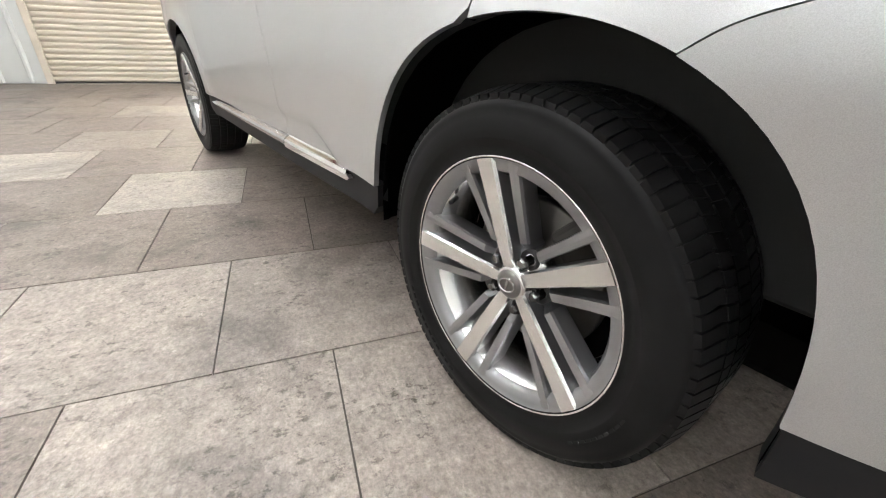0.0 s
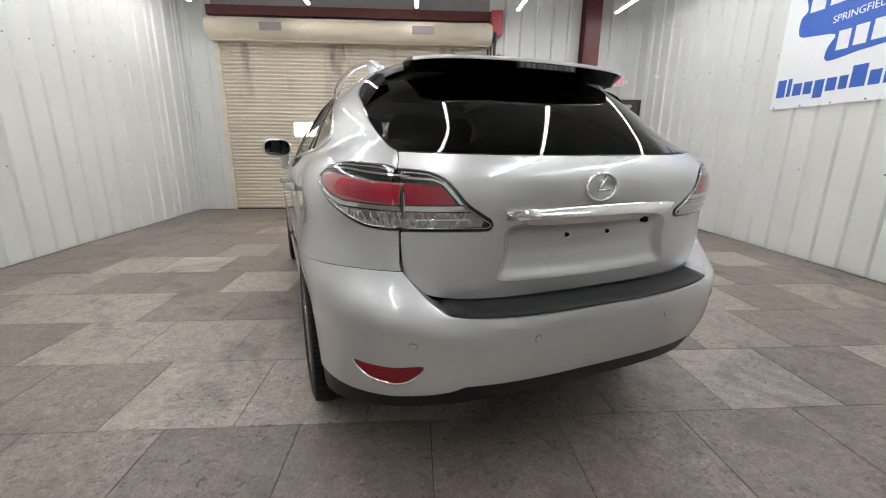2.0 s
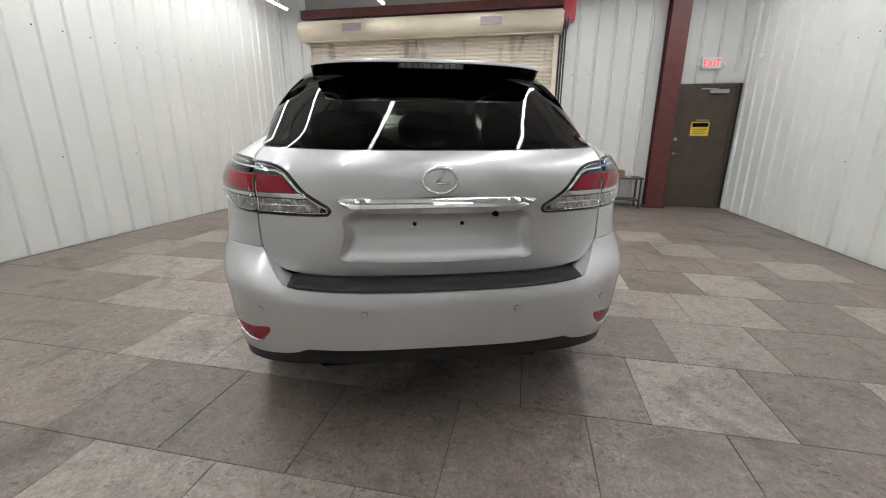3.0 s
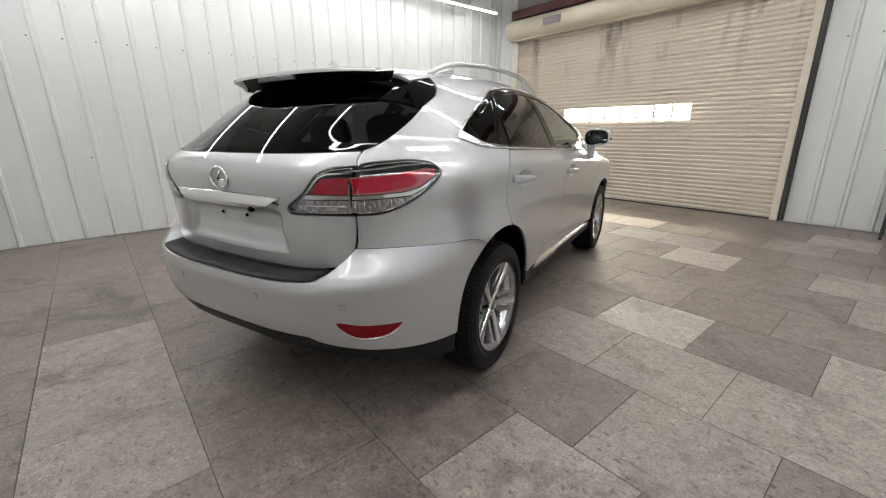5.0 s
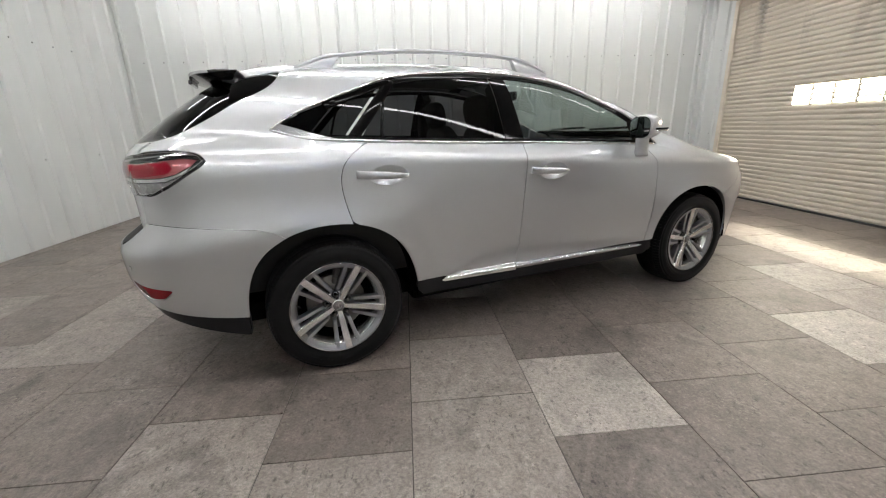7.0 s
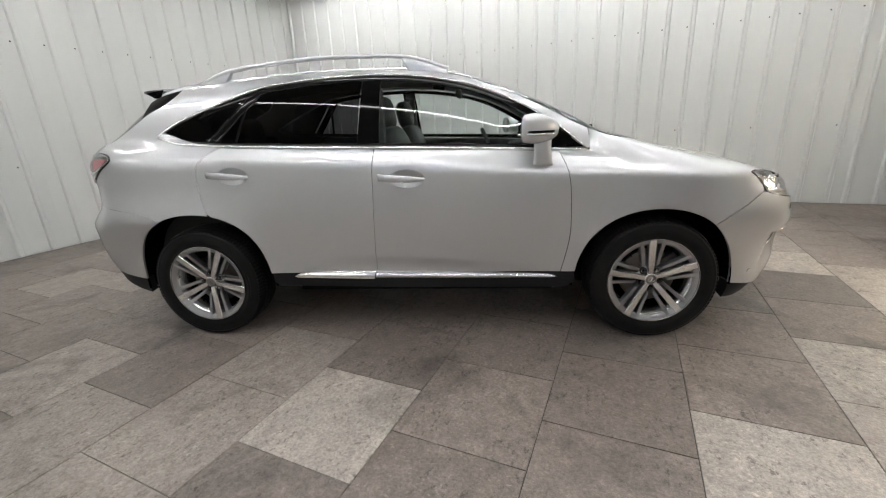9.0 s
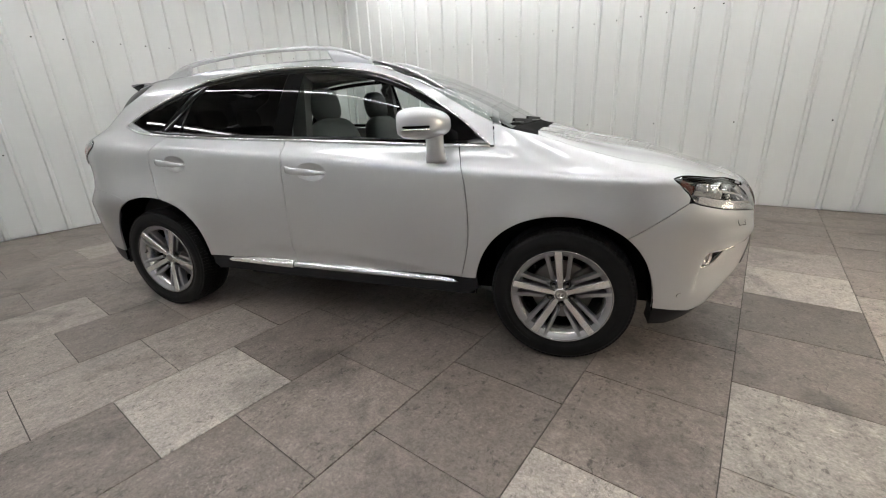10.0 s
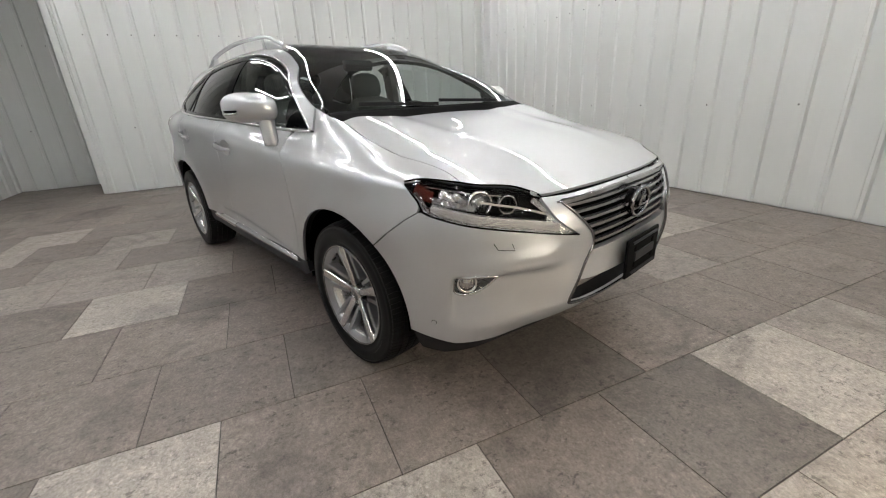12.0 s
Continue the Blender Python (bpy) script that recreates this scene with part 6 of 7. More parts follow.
# ---- roof rails ----
rail_z = track([(-0.045, 1.596), (0.05, 1.632), (0.129, 1.658), (0.373, 1.688), (0.784, 1.708), (1.163, 1.699), (1.343, 1.682), (1.447, 1.656), (1.58, 1.606)])
for m in (False, True):
    sx = -1 if m else 1
    xr = lambda y: 0.526 - 0.012 * ((y - 0.75) / 0.8) ** 2
    top = [(sx * xr(y), y, rail_z(y)) for y in [-0.045 + 1.629 * i / 48 for i in range(49)]]
    rail = part("roof_rail", sweep(bmesh.new(), top, [(-0.017, -0.008), (-0.016, 0.004), (-0.008, 0.010), (0.008, 0.010), (0.016, 0.004), (0.017, -0.008), (0.008, -0.014), (-0.008, -0.014)]), PAINT, car, "silver roof rail", smooth=True)
    for y0, y1, lean in ((-0.045, 0.150, 0.05), (1.345, 1.584, -0.05)):
        bm, rows = bmesh.new(), []
        for i in range(17):
            row = []
            for dx, k in ((-0.019, 0.0), (-0.017, 0.5), (-0.013, 1.0), (0.013, 1.0), (0.017, 0.5), (0.019, 0.0)):
                e0, e1 = (y0, y1 + lean * k) if lean > 0 else (y0 + lean * k, y1)
                y = e0 + (e1 - e0) * i / 16
                zr = F_top((xr(y), y)).z - 0.012
                zt = max(rail_z(y) - 0.002, zr + 0.004)
                row.append(bm.verts.new((sx * xr(y) + dx, y, zr + (zt - zr) * k)))
            rows.append(row)
        for a, b in zip(rows, rows[1:]):
            for j in range(5):
                bm.faces.new((a[j], a[j + 1], b[j + 1], b[j]))
        caps = [bm.faces.new(rows[0]), bm.faces.new(rows[-1][::-1])]
        bmesh.ops.recalc_face_normals(bm, faces=bm.faces)
        for f in bm.faces:
            f.smooth = f not in caps
        part("rail_foot", bm, PAINT, rail)

# ---- door mirrors ----
for m in (False, True):
    sx = -1 if m else 1
    bm = bmesh.new()
    bmesh.ops.create_uvsphere(bm, u_segments=28, v_segments=18, radius=1.0)
    for v in bm.verts:
        x, y, z = v.co
        k = lambda t, n: math.copysign(abs(t) ** n, t)
        x, y, z = k(x, 0.62), k(y, 0.80), k(z, 0.66)
        y = max(y, -0.62)
        wide = 0.112 - 0.02 * y
        hgt = (0.082 if z > 0 else 0.070) * (1.0 - 0.22 * max(0.0, y))
        v.co = Vector((sx * (0.972 + wide * x - 0.015 * y), 2.078 + 0.108 * y - 0.030 * x, 1.232 + hgt * z + 0.006 * x))
    bmesh.ops.recalc_face_normals(bm, faces=bm.faces)
    body = part("door_mirror", bm, PAINT, car, "silver door mirror with indicator strip", smooth=True)
    bm = bmesh.new()
    bmesh.ops.create_uvsphere(bm, u_segments=24, v_segments=14, radius=1.0)
    for v in bm.verts:
        x, y, z = v.co
        v.co = Vector((sx * (0.976 + 0.106 * math.copysign(abs(x) ** 0.7, x)), 2.0085 + 0.003 * y - 0.028 * x, 1.234 + 0.069 * math.copysign(abs(z) ** 0.75, z)))
    part("mirror_glass", bm, MIRR, body, "mirror glass", smooth=True)
    bm, rows = bmesh.new(), []
    for i in range(9):
        s = i / 8
        c = Vector((sx * (0.915 + 0.005 * s), 2.117 - 0.008 * s, 1.045 + 0.150 * s))
        a, b = 0.056 - 0.010 * math.sin(math.pi * s * 0.8), 0.034 + 0.008 * s
        rows.append([bm.verts.new(c + Vector((b * math.cos(t), a * math.sin(t), 0))) for t in [2 * math.pi * j / 14 for j in range(14)]])
    for a, b in zip(rows, rows[1:]):
        for j in range(14):
            bm.faces.new((a[j], a[(j + 1) % 14], b[(j + 1) % 14], b[j]))
    bm.faces.new(rows[0])
    bmesh.ops.recalc_face_normals(bm, faces=bm.faces)
    part("mirror_stalk", bm, PAINT, body, smooth=True)
    bm = bmesh.new()
    pts = []
    for i in range(12):
        a = radians(-62 + 104 * i / 11)
        pts.append((sx * (0.976 + 0.118 * max(0.0, math.cos(a)) ** 0.7), 2.070 + 0.112 * math.sin(a), 1.214))
    sweep(bm, pts, circle(0.009, 8, 0.007))
    part("indicator_slot", sweep(bmesh.new(), [(x, y, z + 0.012) for x, y, z in pts], circle(0.0085, 8, 0.005)), GAP, body, smooth=True)
    part("indicator", bm, CHROME, body, "bright indicator strip", smooth=True)

# ---- front: grille, lamps, plate holder ----
part("grille_backing", box((-0.50, 3.50, 0.40), (0.50, 3.52, 0.88), 0.01), GAP, car)


def grille_half(z):
    return max([x for x, zz in G_R if abs(zz - z) < 0.02] or [0.36])


for z in (0.690, 0.722, 0.754, 0.786, 0.818, 0.846):
    w = grille_half(z) - 0.012
    pts = [tuple(F_wrap((wrap_fx(abs(x), z), z)) * 1.0) for x in [w * (i / 10) for i in range(11)]]
    line = [(-x, y - 0.022, z) for x, y, z in pts[::-1]] + [(x, y - 0.022, z) for x, y, z in pts[1:]]
    part("grille_bar", sweep(bmesh.new(), line, [(-0.010, -0.006), (0.012, -0.004), (0.016, 0.002), (0.006, 0.007), (-0.010, 0.006)]), SATIN, car, "satin grey grille bar")
both("grille_frame", lambda m: ribbon(grille_u[4:], F_front, 0.010, 0.007, 0.0, m), DCHROME, "bright frame round the grille")
part("grille_lip", sweep(bmesh.new(), [(x, F_wrap((wrap_fx(abs(x), 0.872), 0.872)).y - 0.004, 0.872 - 0.012 * (x / 0.5) ** 2) for x in [-0.5 + i / 20 for i in range(21)]], [(-0.012, -0.008), (0.014, -0.008), (0.014, 0.004), (0.0, 0.010), (-0.012, 0.008)]), SATIN, car, "satin strip under the bonnet edge")
mid = spline([(0.0, 0.660), (0.2, 0.660), (0.380, 0.660)], 3) + spline([(0.380, 0.660), (0.410, 0.60), (0.425, 0.548), (0.2, 0.535), (0.0, 0.532)], 3)[1:]
both("grille_beam", lambda m: patch([(wrap_fx(x, z), z) for x, z in mid], F_wrap, 0.03, gap=0, skirt=0.03, lift=-0.006, mirror=m), PAINT, "silver bumper beam between upper and lower grille")
bm = bmesh.new()
sweep(bm, [(0.082 * math.cos(a), 3.712 + 0.004 * math.sin(a), 0.785 + 0.061 * math.sin(a)) for a in [2 * math.pi * i / 44 for i in range(44)]], circle(0.009, 8), closed=True)
sweep(bm, [(-0.021, 3.716, 0.830), (0.016, 3.714, 0.773)], circle(0.007, 8))
sweep(bm, [(0.019, 3.714, 0.771), (-0.048, 3.714, 0.771)], circle(0.007, 8))
badge = part("front_badge", bm, DCHROME, car, "large oval dark chrome badge in the grille", smooth=True)
part("badge_disc", revolve(bmesh.new(), [(0.0, 0.004), (0.060, 0.002), (0.085, -0.004), (0.088, -0.03)], 32, Matrix.Translation((0, 3.700, 0.785)) @ pose(0, 0, 0, 0, 0, 90) @ Matrix.Diagonal((1, 0.92, 0.69, 1))), BLACKG, badge, smooth=True)
holder = part("plate_holder", box((-0.155, 3.738, 0.478), (0.165, 3.752, 0.652), 0.006), GAP, car, "black empty number plate holder")
for x, z in ((-0.09, 0.60), (0.09, 0.60), (-0.09, 0.53), (0.09, 0.53)):
    part("holder_boss", revolve(bmesh.new(), [(0.0, 0.006), (0.012, 0.005), (0.015, 0.0)], 12, Matrix.Translation((x, 3.751, z)) @ pose(0, 0, 0, 0, 0, 90)), GAP, holder)
for z0, z1, xw in ((0.545, 0.585, 0.10), (0.492, 0.503, 0.13), (0.626, 0.638, 0.13)):
    part("holder_rib", box((-xw, 3.745, z0), (xw, 3.758, z1), 0.004), BLACKP, holder)

def even(pts, n):
    """n + 1 points at even steps along a 3D line."""
    acc = [0.0]
    for p, q in zip(pts, pts[1:]):
        acc.append(acc[-1] + math.dist(p, q))
    out, i = [], 0
    for k in range(n + 1):
        d = acc[-1] * k / n
        while i < len(pts) - 2 and acc[i + 1] < d:
            i += 1
        s = (d - acc[i]) / (acc[i + 1] - acc[i])
        out.append(tuple(a + (b - a) * s for a, b in zip(pts[i], pts[i + 1])))
    return out


TOP3 = even([(x, y, hood_z(x, y) - 0.002) for x, y in spline([(0.880, 3.207), (0.832, 3.250), (0.795, 3.297), (0.744, 3.361), (0.695, 3.412), (0.606, 3.470), (0.569, 3.519), (0.547, 3.565)], 4)], 28)
LOW3 = even([tuple(F_wrap((wrap_y(y, z), z))) for y, z in HL_LOW], 28)


def lamp_sheet(m, sink, bulge, shrink_by=0.0, n=8):
    """A ruled sheet between the lamp's upper and lower edge, bulged outwards and sunk in."""
    bm, rows = bmesh.new(), []
    for a, b in zip(TOP3, LOW3):
        a, b = Vector(a), Vector(b)
        row = []
        for k in range(n + 1):
            s = shrink_by + (1 - 2 * shrink_by) * k / n
            p = a.lerp(b, s)
            o = (p - Vector((0.25, 3.0, 0.80))).normalized()
            p = p + o * (bulge * math.sin(math.pi * s) - sink)
            row.append(bm.verts.new((-p.x if m else p.x, p.y, p.z)))
        rows.append(row)
    for a, b in zip(rows, rows[1:]):
        for j in range(n):
            bm.faces.new((a[j], a[j + 1], b[j + 1], b[j]))
    bmesh.ops.recalc_face_normals(bm, faces=bm.faces)
    return bm


def lamp_point(i, s, sink, m):
    a, b = Vector(TOP3[i]), Vector(LOW3[i])
    p = a.lerp(b, s)
    o = (p - Vector((0.25, 3.0, 0.80))).normalized()
    p = p - o * sink
    return Vector((-p.x if m else p.x, p.y, p.z))


def lamp_line(m, pts, sink, ring):
    return sweep(bmesh.new(), [lamp_point(i, s, sink, m) for i, s in pts], ring)


bar_ring = lambda w, h: [(-w, -h), (w, -h), (w, h), (-w, h)]
for m in (False, True):
    hl = part("headlamp", lamp_sheet(m, 0.050, 0.0), GAP, car, "clear headlamp with black housing and projector", smooth=True)
    part("lens_cover", lamp_sheet(m, 0.0, 0.012), LENS, hl, "clear lens", smooth=True)
    for s in (0.0, 1.0):
        part("lamp_rim", lamp_line(m, [(i, s) for i in range(29)], 0.002, circle(0.004, 6)), BLACKG, hl)
    part("lamp_rim", lamp_line(m, [(28, k / 8) for k in range(9)], 0.004, circle(0.004, 6)), BLACKG, hl)
    part("top_mask", lamp_line(m, [(i, 0.10) for i in range(3, 28)], 0.014, bar_ring(0.012, 0.010)), BLACKG, hl, "black upper mask")
    part("light_strip", lamp_line(m, [(i, 0.86) for i in range(6, 29)], 0.012, bar_ring(0.010, 0.020)), LED_W, hl, "white daytime light strip")
    part("light_strip", lamp_line(m, [(28, 0.92), (27, 0.66), (26, 0.42), (25, 0.22)], 0.014, bar_ring(0.010, 0.010)), LED_W, hl)
    part("light_strip", lamp_line(m, [(i, 0.60) for i in range(25, 29)], 0.013, bar_ring(0.009, 0.018)), LED_W, hl)
    part("clear_marker", lamp_line(m, [(i, 0.90) for i in range(2, 8)], 0.014, bar_ring(0.007, 0.009)), CLR_L, hl, "clear side marker")
    part("amber_reflector", lamp_line(m, [(i, 0.50) for i in range(2, 7)], 0.018, bar_ring(0.008, 0.020)), AMBER, hl, "amber side reflector")
    part("chrome_brow", lamp_line(m, [(i, 0.24) for i in range(4, 22)], 0.018, bar_ring(0.003, 0.002)), CHROME, hl)
    part("chrome_bar", lamp_line(m, [(i, 0.40 + 0.012 * (i - 13)) for i in range(13, 27)], 0.016, bar_ring(0.004, 0.004)), CHROME, hl)
    part("bezel_shelf", lamp_line(m, [(i, 0.72) for i in range(9, 26)], 0.034, bar_ring(0.020, 0.004)), BLACKG, hl)
    for i, s, rad, ring_m, eye_m in ((14, 0.46, 0.047, CHROME, PROJ), (19, 0.44, 0.036, SATIN, BLACKG)):
        c = lamp_point(i, s, 0.030, m)
        face = Matrix.Translation(c) @ pose(0, 0, 0, 0, 0, 90 - (30 if not m else -30))
        part("projector_ring", revolve(bmesh.new(), [(rad, -0.03), (rad, 0.010), (rad * 0.92, 0.014), (rad * 0.82, 0.006), (rad * 0.76, -0.02)], 28, face), ring_m, hl, smooth=True)
        part("projector_lens", revolve(bmesh.new(), [(0.0, 0.014), (rad * 0.3, 0.012), (rad * 0.55, 0.004), (rad * 0.72, -0.010), (rad * 0.76, -0.02)], 24, face), eye_m, hl, "glass projector lens", smooth=True)
    part("reflector_shelf", lamp_line(m, [(i, 0.62) for i in range(6, 14)], 0.024, bar_ring(0.010, 0.016)), CLR_L, hl, "silvered inner bezel")
    for k in range(4):
        bm = bmesh.new()
        c = lamp_point(8 + k, 0.42 + 0.05 * (k % 2), 0.024, m)
        r = bmesh.ops.create_icosphere(bm, subdivisions=2, radius=0.027 - 0.002 * k)
        bmesh.ops.translate(bm, verts=r["verts"], vec=c)
        part("reflector_bowl", bm, CLR_L, hl, "silvered faceted reflector")
    # fog lamp
    fl = part("fog_lamp", patch(fog_u, F_front, 0.02, gap=0.002, lift=-0.035, skirt=-0.03, mirror=m), CLR_L, car, "oval chrome fog lamp")
    c = F_front((wrap_fx(0.785, 0.578), 0.578))
    c = Vector((-c.x if m else c.x, c.y - 0.012, c.z))
    face = Matrix.Translation(c) @ pose(0, 0, 0, 0, 0, 90 - (38 if not m else -38))
    part("fog_ring", revolve(bmesh.new(), [(0.040, -0.02), (0.040, 0.006), (0.035, 0.010), (0.030, 0.0)], 24, face), CHROME, fl, smooth=True)
    part("fog_lens", revolve(bmesh.new(), [(0.0, 0.008), (0.02, 0.005), (0.031, -0.004)], 20, face), CLR_L, fl, smooth=True)
    part("fog_trim", ribbon(fog_u, F_front, 0.009, 0.005, 0.0, m, closed=True), CHROME, fl, "chrome fog lamp rim")
    wash = [(0.745, 0.755), (0.747, 0.753), (0.736, 0.728), (0.690, 0.723), (0.697, 0.749)]
    part("washer_cap", ribbon([(wrap_fx(x, z), z) for x, z in wash[1:]], F_front, 0.003, 0.0015, 0.0, m), GAP, car)
    ring = [(wrap_y(3.30 + 0.010 * math.cos(a), 0.40), 0.40 + 0.010 * math.sin(a)) for a in [2 * math.pi * i / 14 for i in range(14)]]
    sens = part("parking_sensor", patch(ring, F_wrap, 0.01, gap=0, skirt=0.004, lift=0.002, mirror=m), PAINT, car)
    part("sensor_ring", ribbon(ring, F_wrap, 0.0025, 0.0012, 0.0, m, closed=True), GAP, sens)

# cowl and wipers
bm, rows = bmesh.new(), []
for i in range(41):
    x = -0.752 + 1.504 * i / 40
    y = y_cowl(x)
    lo, hi = hood_z(x, y) - 0.008, F_top((x, 2.475)).z + 0.003
    rows.append([bm.verts.new((x, yy, z)) for yy, z in ((y + 0.010, lo - 0.012), (y - 0.006, lo), (y - 0.022, lo + (hi - lo) * 0.35 - 0.006), (2.505, hi - 0.012), (2.475, hi), (2.473, hi - 0.02))])
for a, b in zip(rows, rows[1:]):
    for j in range(5):
        bm.faces.new((a[j], a[j + 1], b[j + 1], b[j]))
bmesh.ops.recalc_face_normals(bm, faces=bm.faces)
part("cowl", bm, GAP, car, "black cowl at the windscreen foot", smooth=True)
for x0, x1 in ((-0.52, -0.02), (0.02, 0.55)):
    pts = [tuple(F_top((x, 2.470 - 0.03 * (x - x0) / (x1 - x0))) + Vector((0, 0.008, 0.012))) for x in [x0 + (x1 - x0) * i / 8 for i in range(9)]]
    part("wiper", sweep(bmesh.new(), pts, [(-0.008, -0.01), (0.008, -0.01), (0.006, 0.008), (-0.006, 0.008)]), BLACKP, car, "black windscreen wiper")

# ---- interior ----
def pad(lo, hi, bev, m=None):
    bm = bmesh.new()
    add_box(bm, lo, hi, bev, m)
    for f in bm.faces:
        f.smooth = True
    return bm


def cushion(lo, hi, n, m=None):
    """A stuffed pad between two corners; n near 1 is round, near 0 square."""
    bm = bmesh.new()
    bmesh.ops.create_uvsphere(bm, u_segments=28, v_segments=18, radius=1.0)
    mid, size = (Vector(lo) + Vector(hi)) / 2, (Vector(hi) - Vector(lo)) / 2
    for v in bm.verts:
        v.co = mid + Vector([size[i] * math.copysign(abs(v.co[i]) ** n, v.co[i]) for i in range(3)])
    if m is not None:
        bmesh.ops.transform(bm, matrix=m, verts=bm.verts)
    for f in bm.faces:
        f.smooth = True
    return bm


for x in (0.37, -0.37):
    seat = part("front_seat", pad((x - 0.25, 1.32, 0.45), (x + 0.25, 1.82, 0.68), 0.06), LEATH_G, car, "grey leather front seat")
    part("backrest", cushion((x - 0.26, -0.08, -0.04), (x + 0.26, 0.09, 0.68), 0.55, pose(0, 1.33, 0.62, 15)), LEATH_G, seat)
    part("headrest", cushion((x - 0.14, -0.065, -0.01), (x + 0.14, 0.06, 0.21), 0.72, pose(0, 1.155, 1.265, 10)), LEATH_G, seat)
    for dx in (-0.06, 0.06):
        part("headrest_post", sweep(bmesh.new(), [(x + dx, 1.18, 1.20), (x + dx, 1.145, 1.33)], circle(0.007, 8)), STEEL, seat)
bench = part("rear_seat", pad((-0.64, -0.02, 0.45), (0.64, 0.50, 0.70), 0.06), LEATH_G, car, "grey leather rear bench")
part("backrest", pad((-0.64, -0.07, 0.0), (0.64, 0.07, 0.62), 0.055, pose(0, -0.02, 0.65, 20)), LEATH_G, bench)
for x in (-0.42, 0.0, 0.42):
    part("headrest", cushion((x - 0.135, -0.055, -0.01), (x + 0.135, 0.055, 0.17), 0.7, pose(0, -0.25, 1.23, 14)), LEATH_G, bench)
part("load_cover", box((-0.60, -0.80, 1.00), (0.60, -0.22, 1.02), 0.006), INTER, car)
dash = part("dashboard", pad((-0.68, 1.96, 0.62), (0.68, 2.36, 1.09), 0.07), INTER, car, "dark dashboard")
part("screen_hood", pad((-0.16, 1.98, 1.06), (0.16, 2.16, 1.13), 0.03), INTER, dash)
wheel_c = Matrix.Translation((-0.37, 1.86, 1.05)) @ pose(0, 0, 0, -65)
bm = bmesh.new()
sweep(bm, [(0.185 * math.cos(a), 0.185 * math.sin(a), 0) for a in [2 * math.pi * i / 36 for i in range(36)]], circle(0.016, 8), closed=True)
add_box(bm, (-0.18, -0.02, -0.012), (0.18, 0.02, 0.012), 0.006)
add_box(bm, (-0.07, -0.07, -0.02), (0.07, 0.06, 0.02), 0.015)
bmesh.ops.transform(bm, matrix=wheel_c, verts=bm.verts)
part("steering_wheel", bm, INTER, car, "dark leather steering wheel", smooth=True)
part("room_mirror", pad((-0.12, 1.60, 1.455), (0.12, 1.635, 1.525), 0.015), INTER, car)
for x in (-0.68, 0.68):
    part("pillar_trim", sweep(bmesh.new(), [(x, 1.14, 1.0), (x * 0.93, 1.14, 1.40), (x * 0.84, 1.14, 1.520)], [(-0.03, -0.05), (0.03, -0.05), (0.03, 0.05), (-0.03, 0.05)]), HEADL, car, "grey inner pillar cover")
part("headliner", patch(roof, F_top, 0.08, gap=0.01, skirt=0.0, lift=-0.035), HEADL, car, "grey headliner")
part("inner_gate", patch([(0.62, 0.80), (0.62, 1.20), (0.0, 1.225), (-0.62, 1.20), (-0.62, 0.80)], F_gate, 0.06, gap=0, skirt=0, lift=-0.05), INTER, car)

# ---- banner on the side wall ----
sign = tagged(empty("wall_banner", Matrix.Translation((XR - 0.028, 2.93, 1.73)) @ pose(0, 0, 0, 0, 0, -90)), "white banner with blue block shapes screwed to the ribbed wall", "banner")
part("panel", box((0, -0.004, 0), (3.0, 0.001, 1.75), 0.001), SIGN_W, sign)
x = 0.055
for w, h, low in ((0.115, 0.20, 0), (0.05, 0.20, 0), (0.11, 0.135, 0), (0.10, 0.135, 0), (0.11, 0.19, -0.055), (0.11, 0.135, 0), (0.09, 0.135, 0), (0.15, 0.215, 0), (0.11, 0.14, 0), (0.12, 0.14, 0), (0.12, 0.21, 0), (0.11, 0.14, 0)):
    z = 0.135 + low + 0.012 * x
    part("blue_bar", box((x, -0.0075, z), (x + w, -0.0042, z + h), 0.0015), SIGN_B, sign, "plain blue bar")
    x += w + 0.028
bm = bmesh.new()
outline = [(0.22, 0.80), (0.20, 0.98), (0.27, 1.06), (0.24, 1.24), (0.55, 1.34), (1.2, 1.42), (1.9, 1.36), (1.86, 1.0), (1.5, 0.78), (1.36, 0.56), (0.95, 0.50), (0.62, 0.46), (0.60, 0.60), (0.66, 0.72), (0.40, 0.76)]
f = bm.faces.new([bm.verts.new((a, -0.006, b)) for a, b in spline(outline, 3, closed=True)])
r = bmesh.ops.extrude_face_region(bm, geom=[f])
for v in [g for g in r["geom"] if isinstance(g, bmesh.types.BMVert)]:
    v.co.y = -0.0042
bmesh.ops.recalc_face_normals(bm, faces=bm.faces)
part("blue_field", bm, SIGN_B, sign, "blue outlined block shape")
for x0, z0, w, h, n in ((0.30, 1.02, 0.20, 0.26, 6), (0.70, 0.55, 0.15, 0.19, 4)):
    for k in range(n):
        zz = z0 + 0.012 * k
        part("white_bar", box((x0 + k * w * 1.15, -0.0085, zz), (x0 + k * w * 1.15 + 0.86 * w, -0.0062, zz + h), 0.001), SIGN_W, sign, "plain white bar")
bm = text_mesh("SPRINGFIELD,", 0.105, 0.001)
bmesh.ops.transform(bm, matrix=pose(0.60, -0.0075, 0.835, 90, 0, 0) @ pose(0, 0, 0, 0, 0, 4) @ Matrix.Diagonal((0.95, 1, 1, 1)), verts=bm.verts)
part("place_name", bm, SIGN_W, sign, "small white lettering")
screw = part("fixing_screw", revolve(bmesh.new(), [(0.0, 0.004), (0.008, 0.003), (0.009, 0.0)], 8, pose(0, 0, 0, 0, 0, -90)), DARK, sign)
screw.matrix_basis = Matrix.Translation((0.05, -0.004, 0.02))
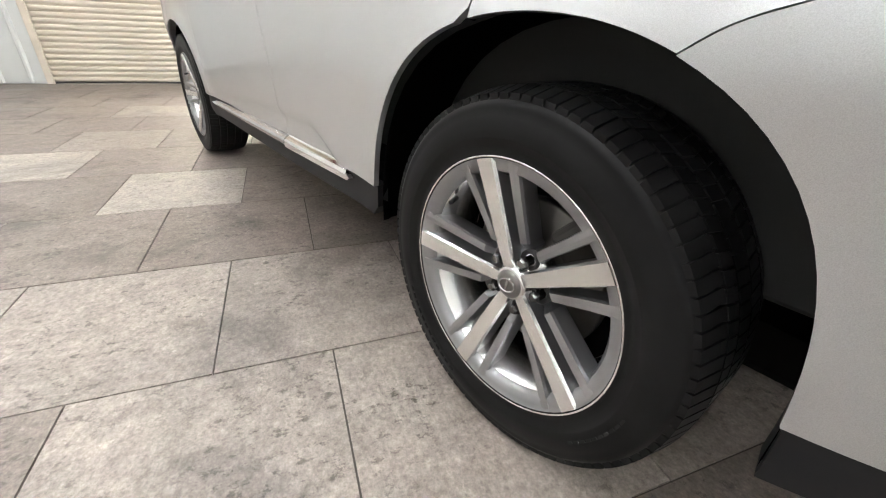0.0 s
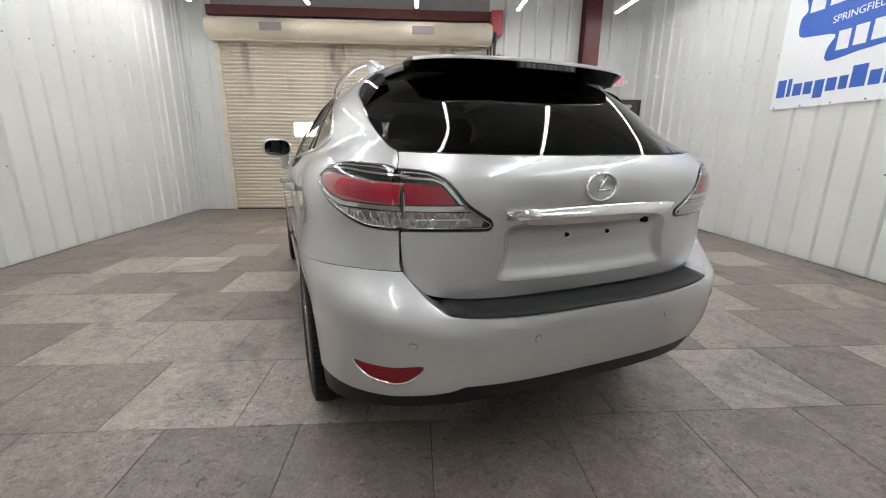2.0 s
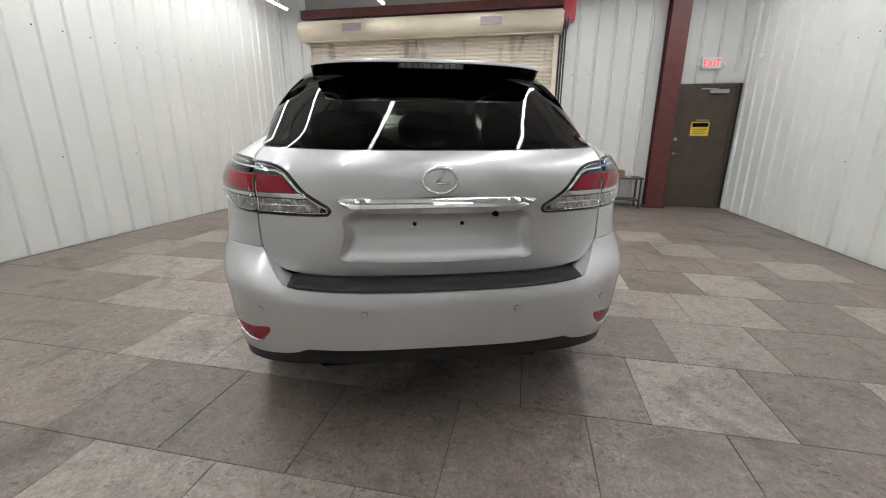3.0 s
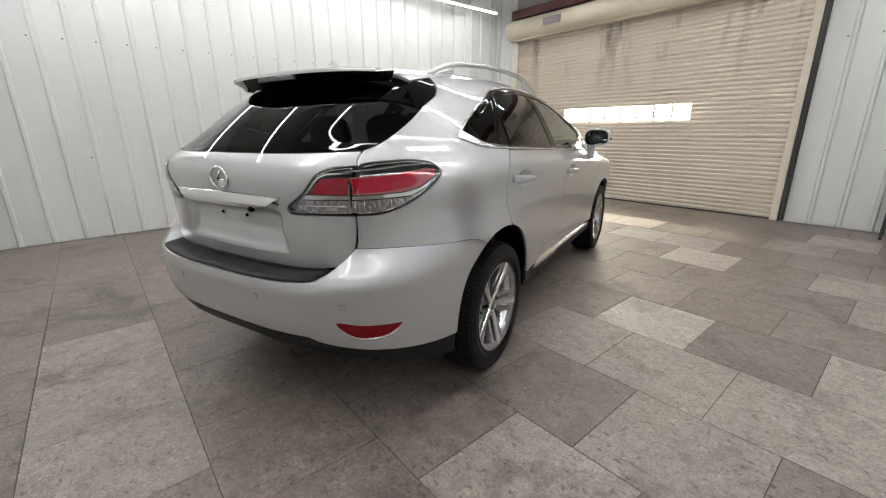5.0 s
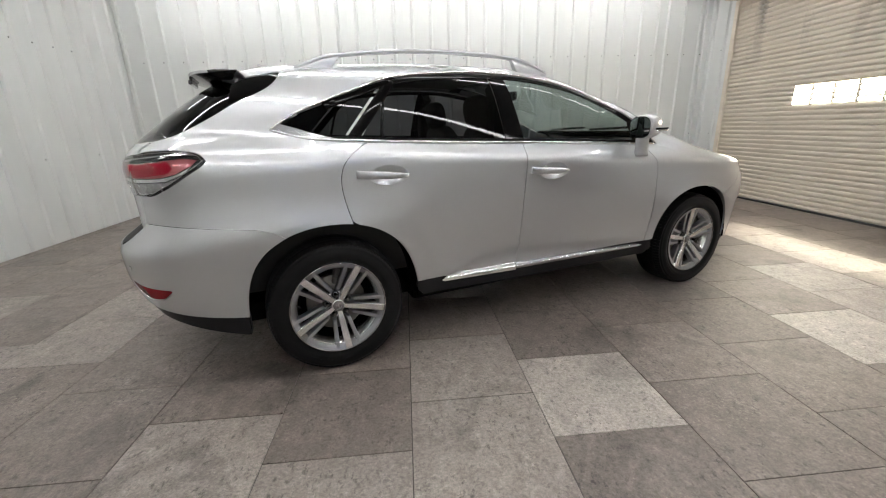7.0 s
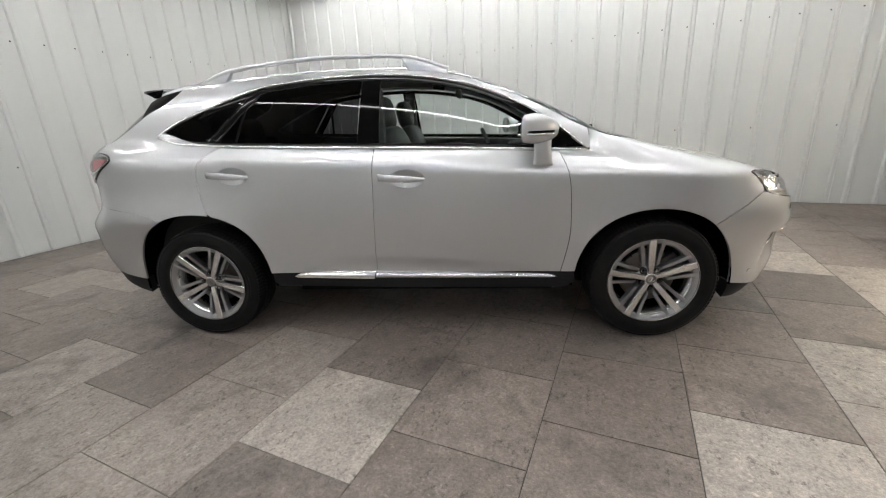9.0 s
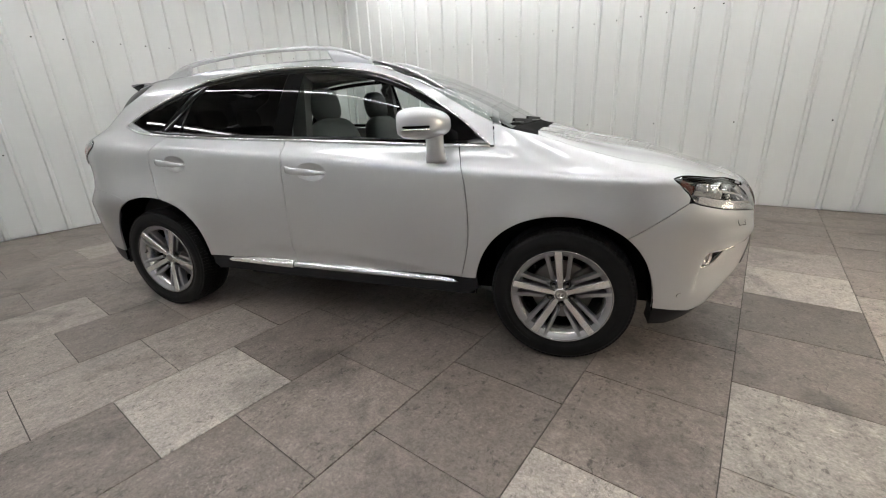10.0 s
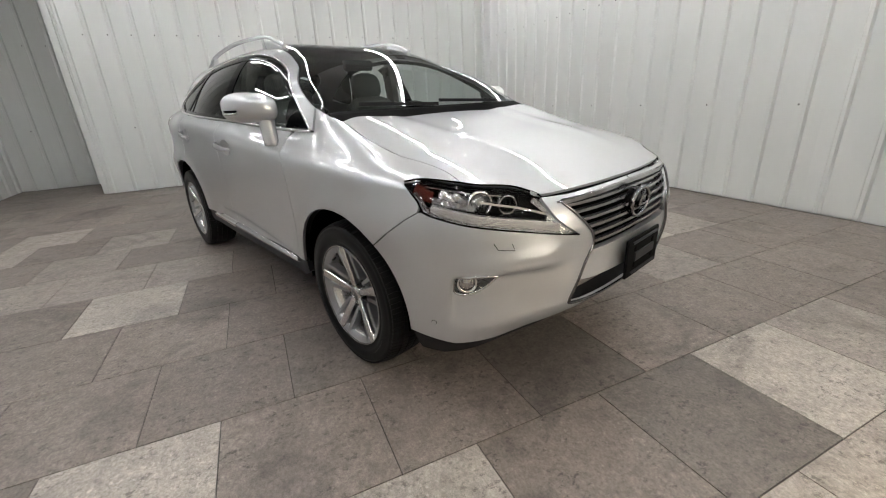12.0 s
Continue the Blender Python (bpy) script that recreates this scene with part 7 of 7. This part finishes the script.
for k in range(1, 18):
    shared("fixing_screw", screw.data, sign, Matrix.Translation((0.05 + (k % 9) * 0.36, -0.004, 0.02 if k < 9 else 1.73)))

# ---- floor tiles, half-bond, each its own piece ----
PX, PY, Y0 = 0.603, 0.604, 0.047
# darkest stone; (5, -4) has part of the car's shadow put into its tone
DEEP = {(6, -4), (4, -2), (5, -4)}
LIGHT = {(2, 0), (5, -1), (6, -2), (6, -5), (2, -5), (3, -7)}
MID = {(1, 0), (1, -1), (0, 1), (1, 1), (2, 2), (5, 1), (-1, 0), (6, -1), (1, -8), (-3, -3), (0, -4), (0, -5), (0, -6), (-1, -4), (-1, -5), (-1, -3), (0, -3), (1, -7), (3, -8), (4, -6), (6, -6),
       (7, -5), (7, -4), (7, -3), (-3, -2), (-3, -4), (2, -8), (-2, 2), (4, 2), (3, 3), (-4, -1), (-5, -3), (7, 0), (8, 1), (1, 3), (0, 4), (-1, 2)}


def tile_mesh(w, d, material):
    j = 0.0024
    bm = bmesh.new()
    add_box(bm, (j, j, -0.006), (w - j, d - j, 0.0))
    me = bpy.data.meshes.new("floor_tile")
    top = [f for f in bm.faces if f.normal.z > 0.9]
    bmesh.ops.inset_region(bm, faces=top, thickness=0.002, depth=0.0)
    bm.to_mesh(me)
    bm.free()
    me.materials.append(material)
    return me


floor = tagged(empty("floor"), "taupe and grey stone-look square floor tiles in half bond", "floor", kind="structure")
tile_cache = {}
rnd = random.Random(5)
for k in range(-9, 11):
    y0, y1 = Y0 + k * PY, Y0 + (k + 1) * PY
    y0, y1 = max(y0, YR), min(y1, YF)
    if y1 - y0 < 0.03:
        continue
    base = 1.237 if k % 2 else 0.938
    for c in range(-11, 7):
        x0, x1 = base + c * PX, base + (c + 1) * PX
        x0, x1 = max(x0, XL), min(x1, XR)
        if x1 - x0 < 0.03 or (y1 < YB and x1 < XS):
            continue
        tone = "L" if (k, c) in LIGHT else "M" if (k, c) in MID else "B" if (k, c) in DEEP else "D"
        key = (round(x1 - x0, 3), round(y1 - y0, 3), tone)
        if key not in tile_cache:
            tile_cache[key] = tile_mesh(key[0], key[1], {"L": TILE_L, "M": TILE_M, "D": TILE_D, "B": TILE_B}[tone])
        shared("floor_tile", tile_cache[key], floor, Matrix.Translation((x0, y0, rnd.uniform(-0.0006, 0.0))))
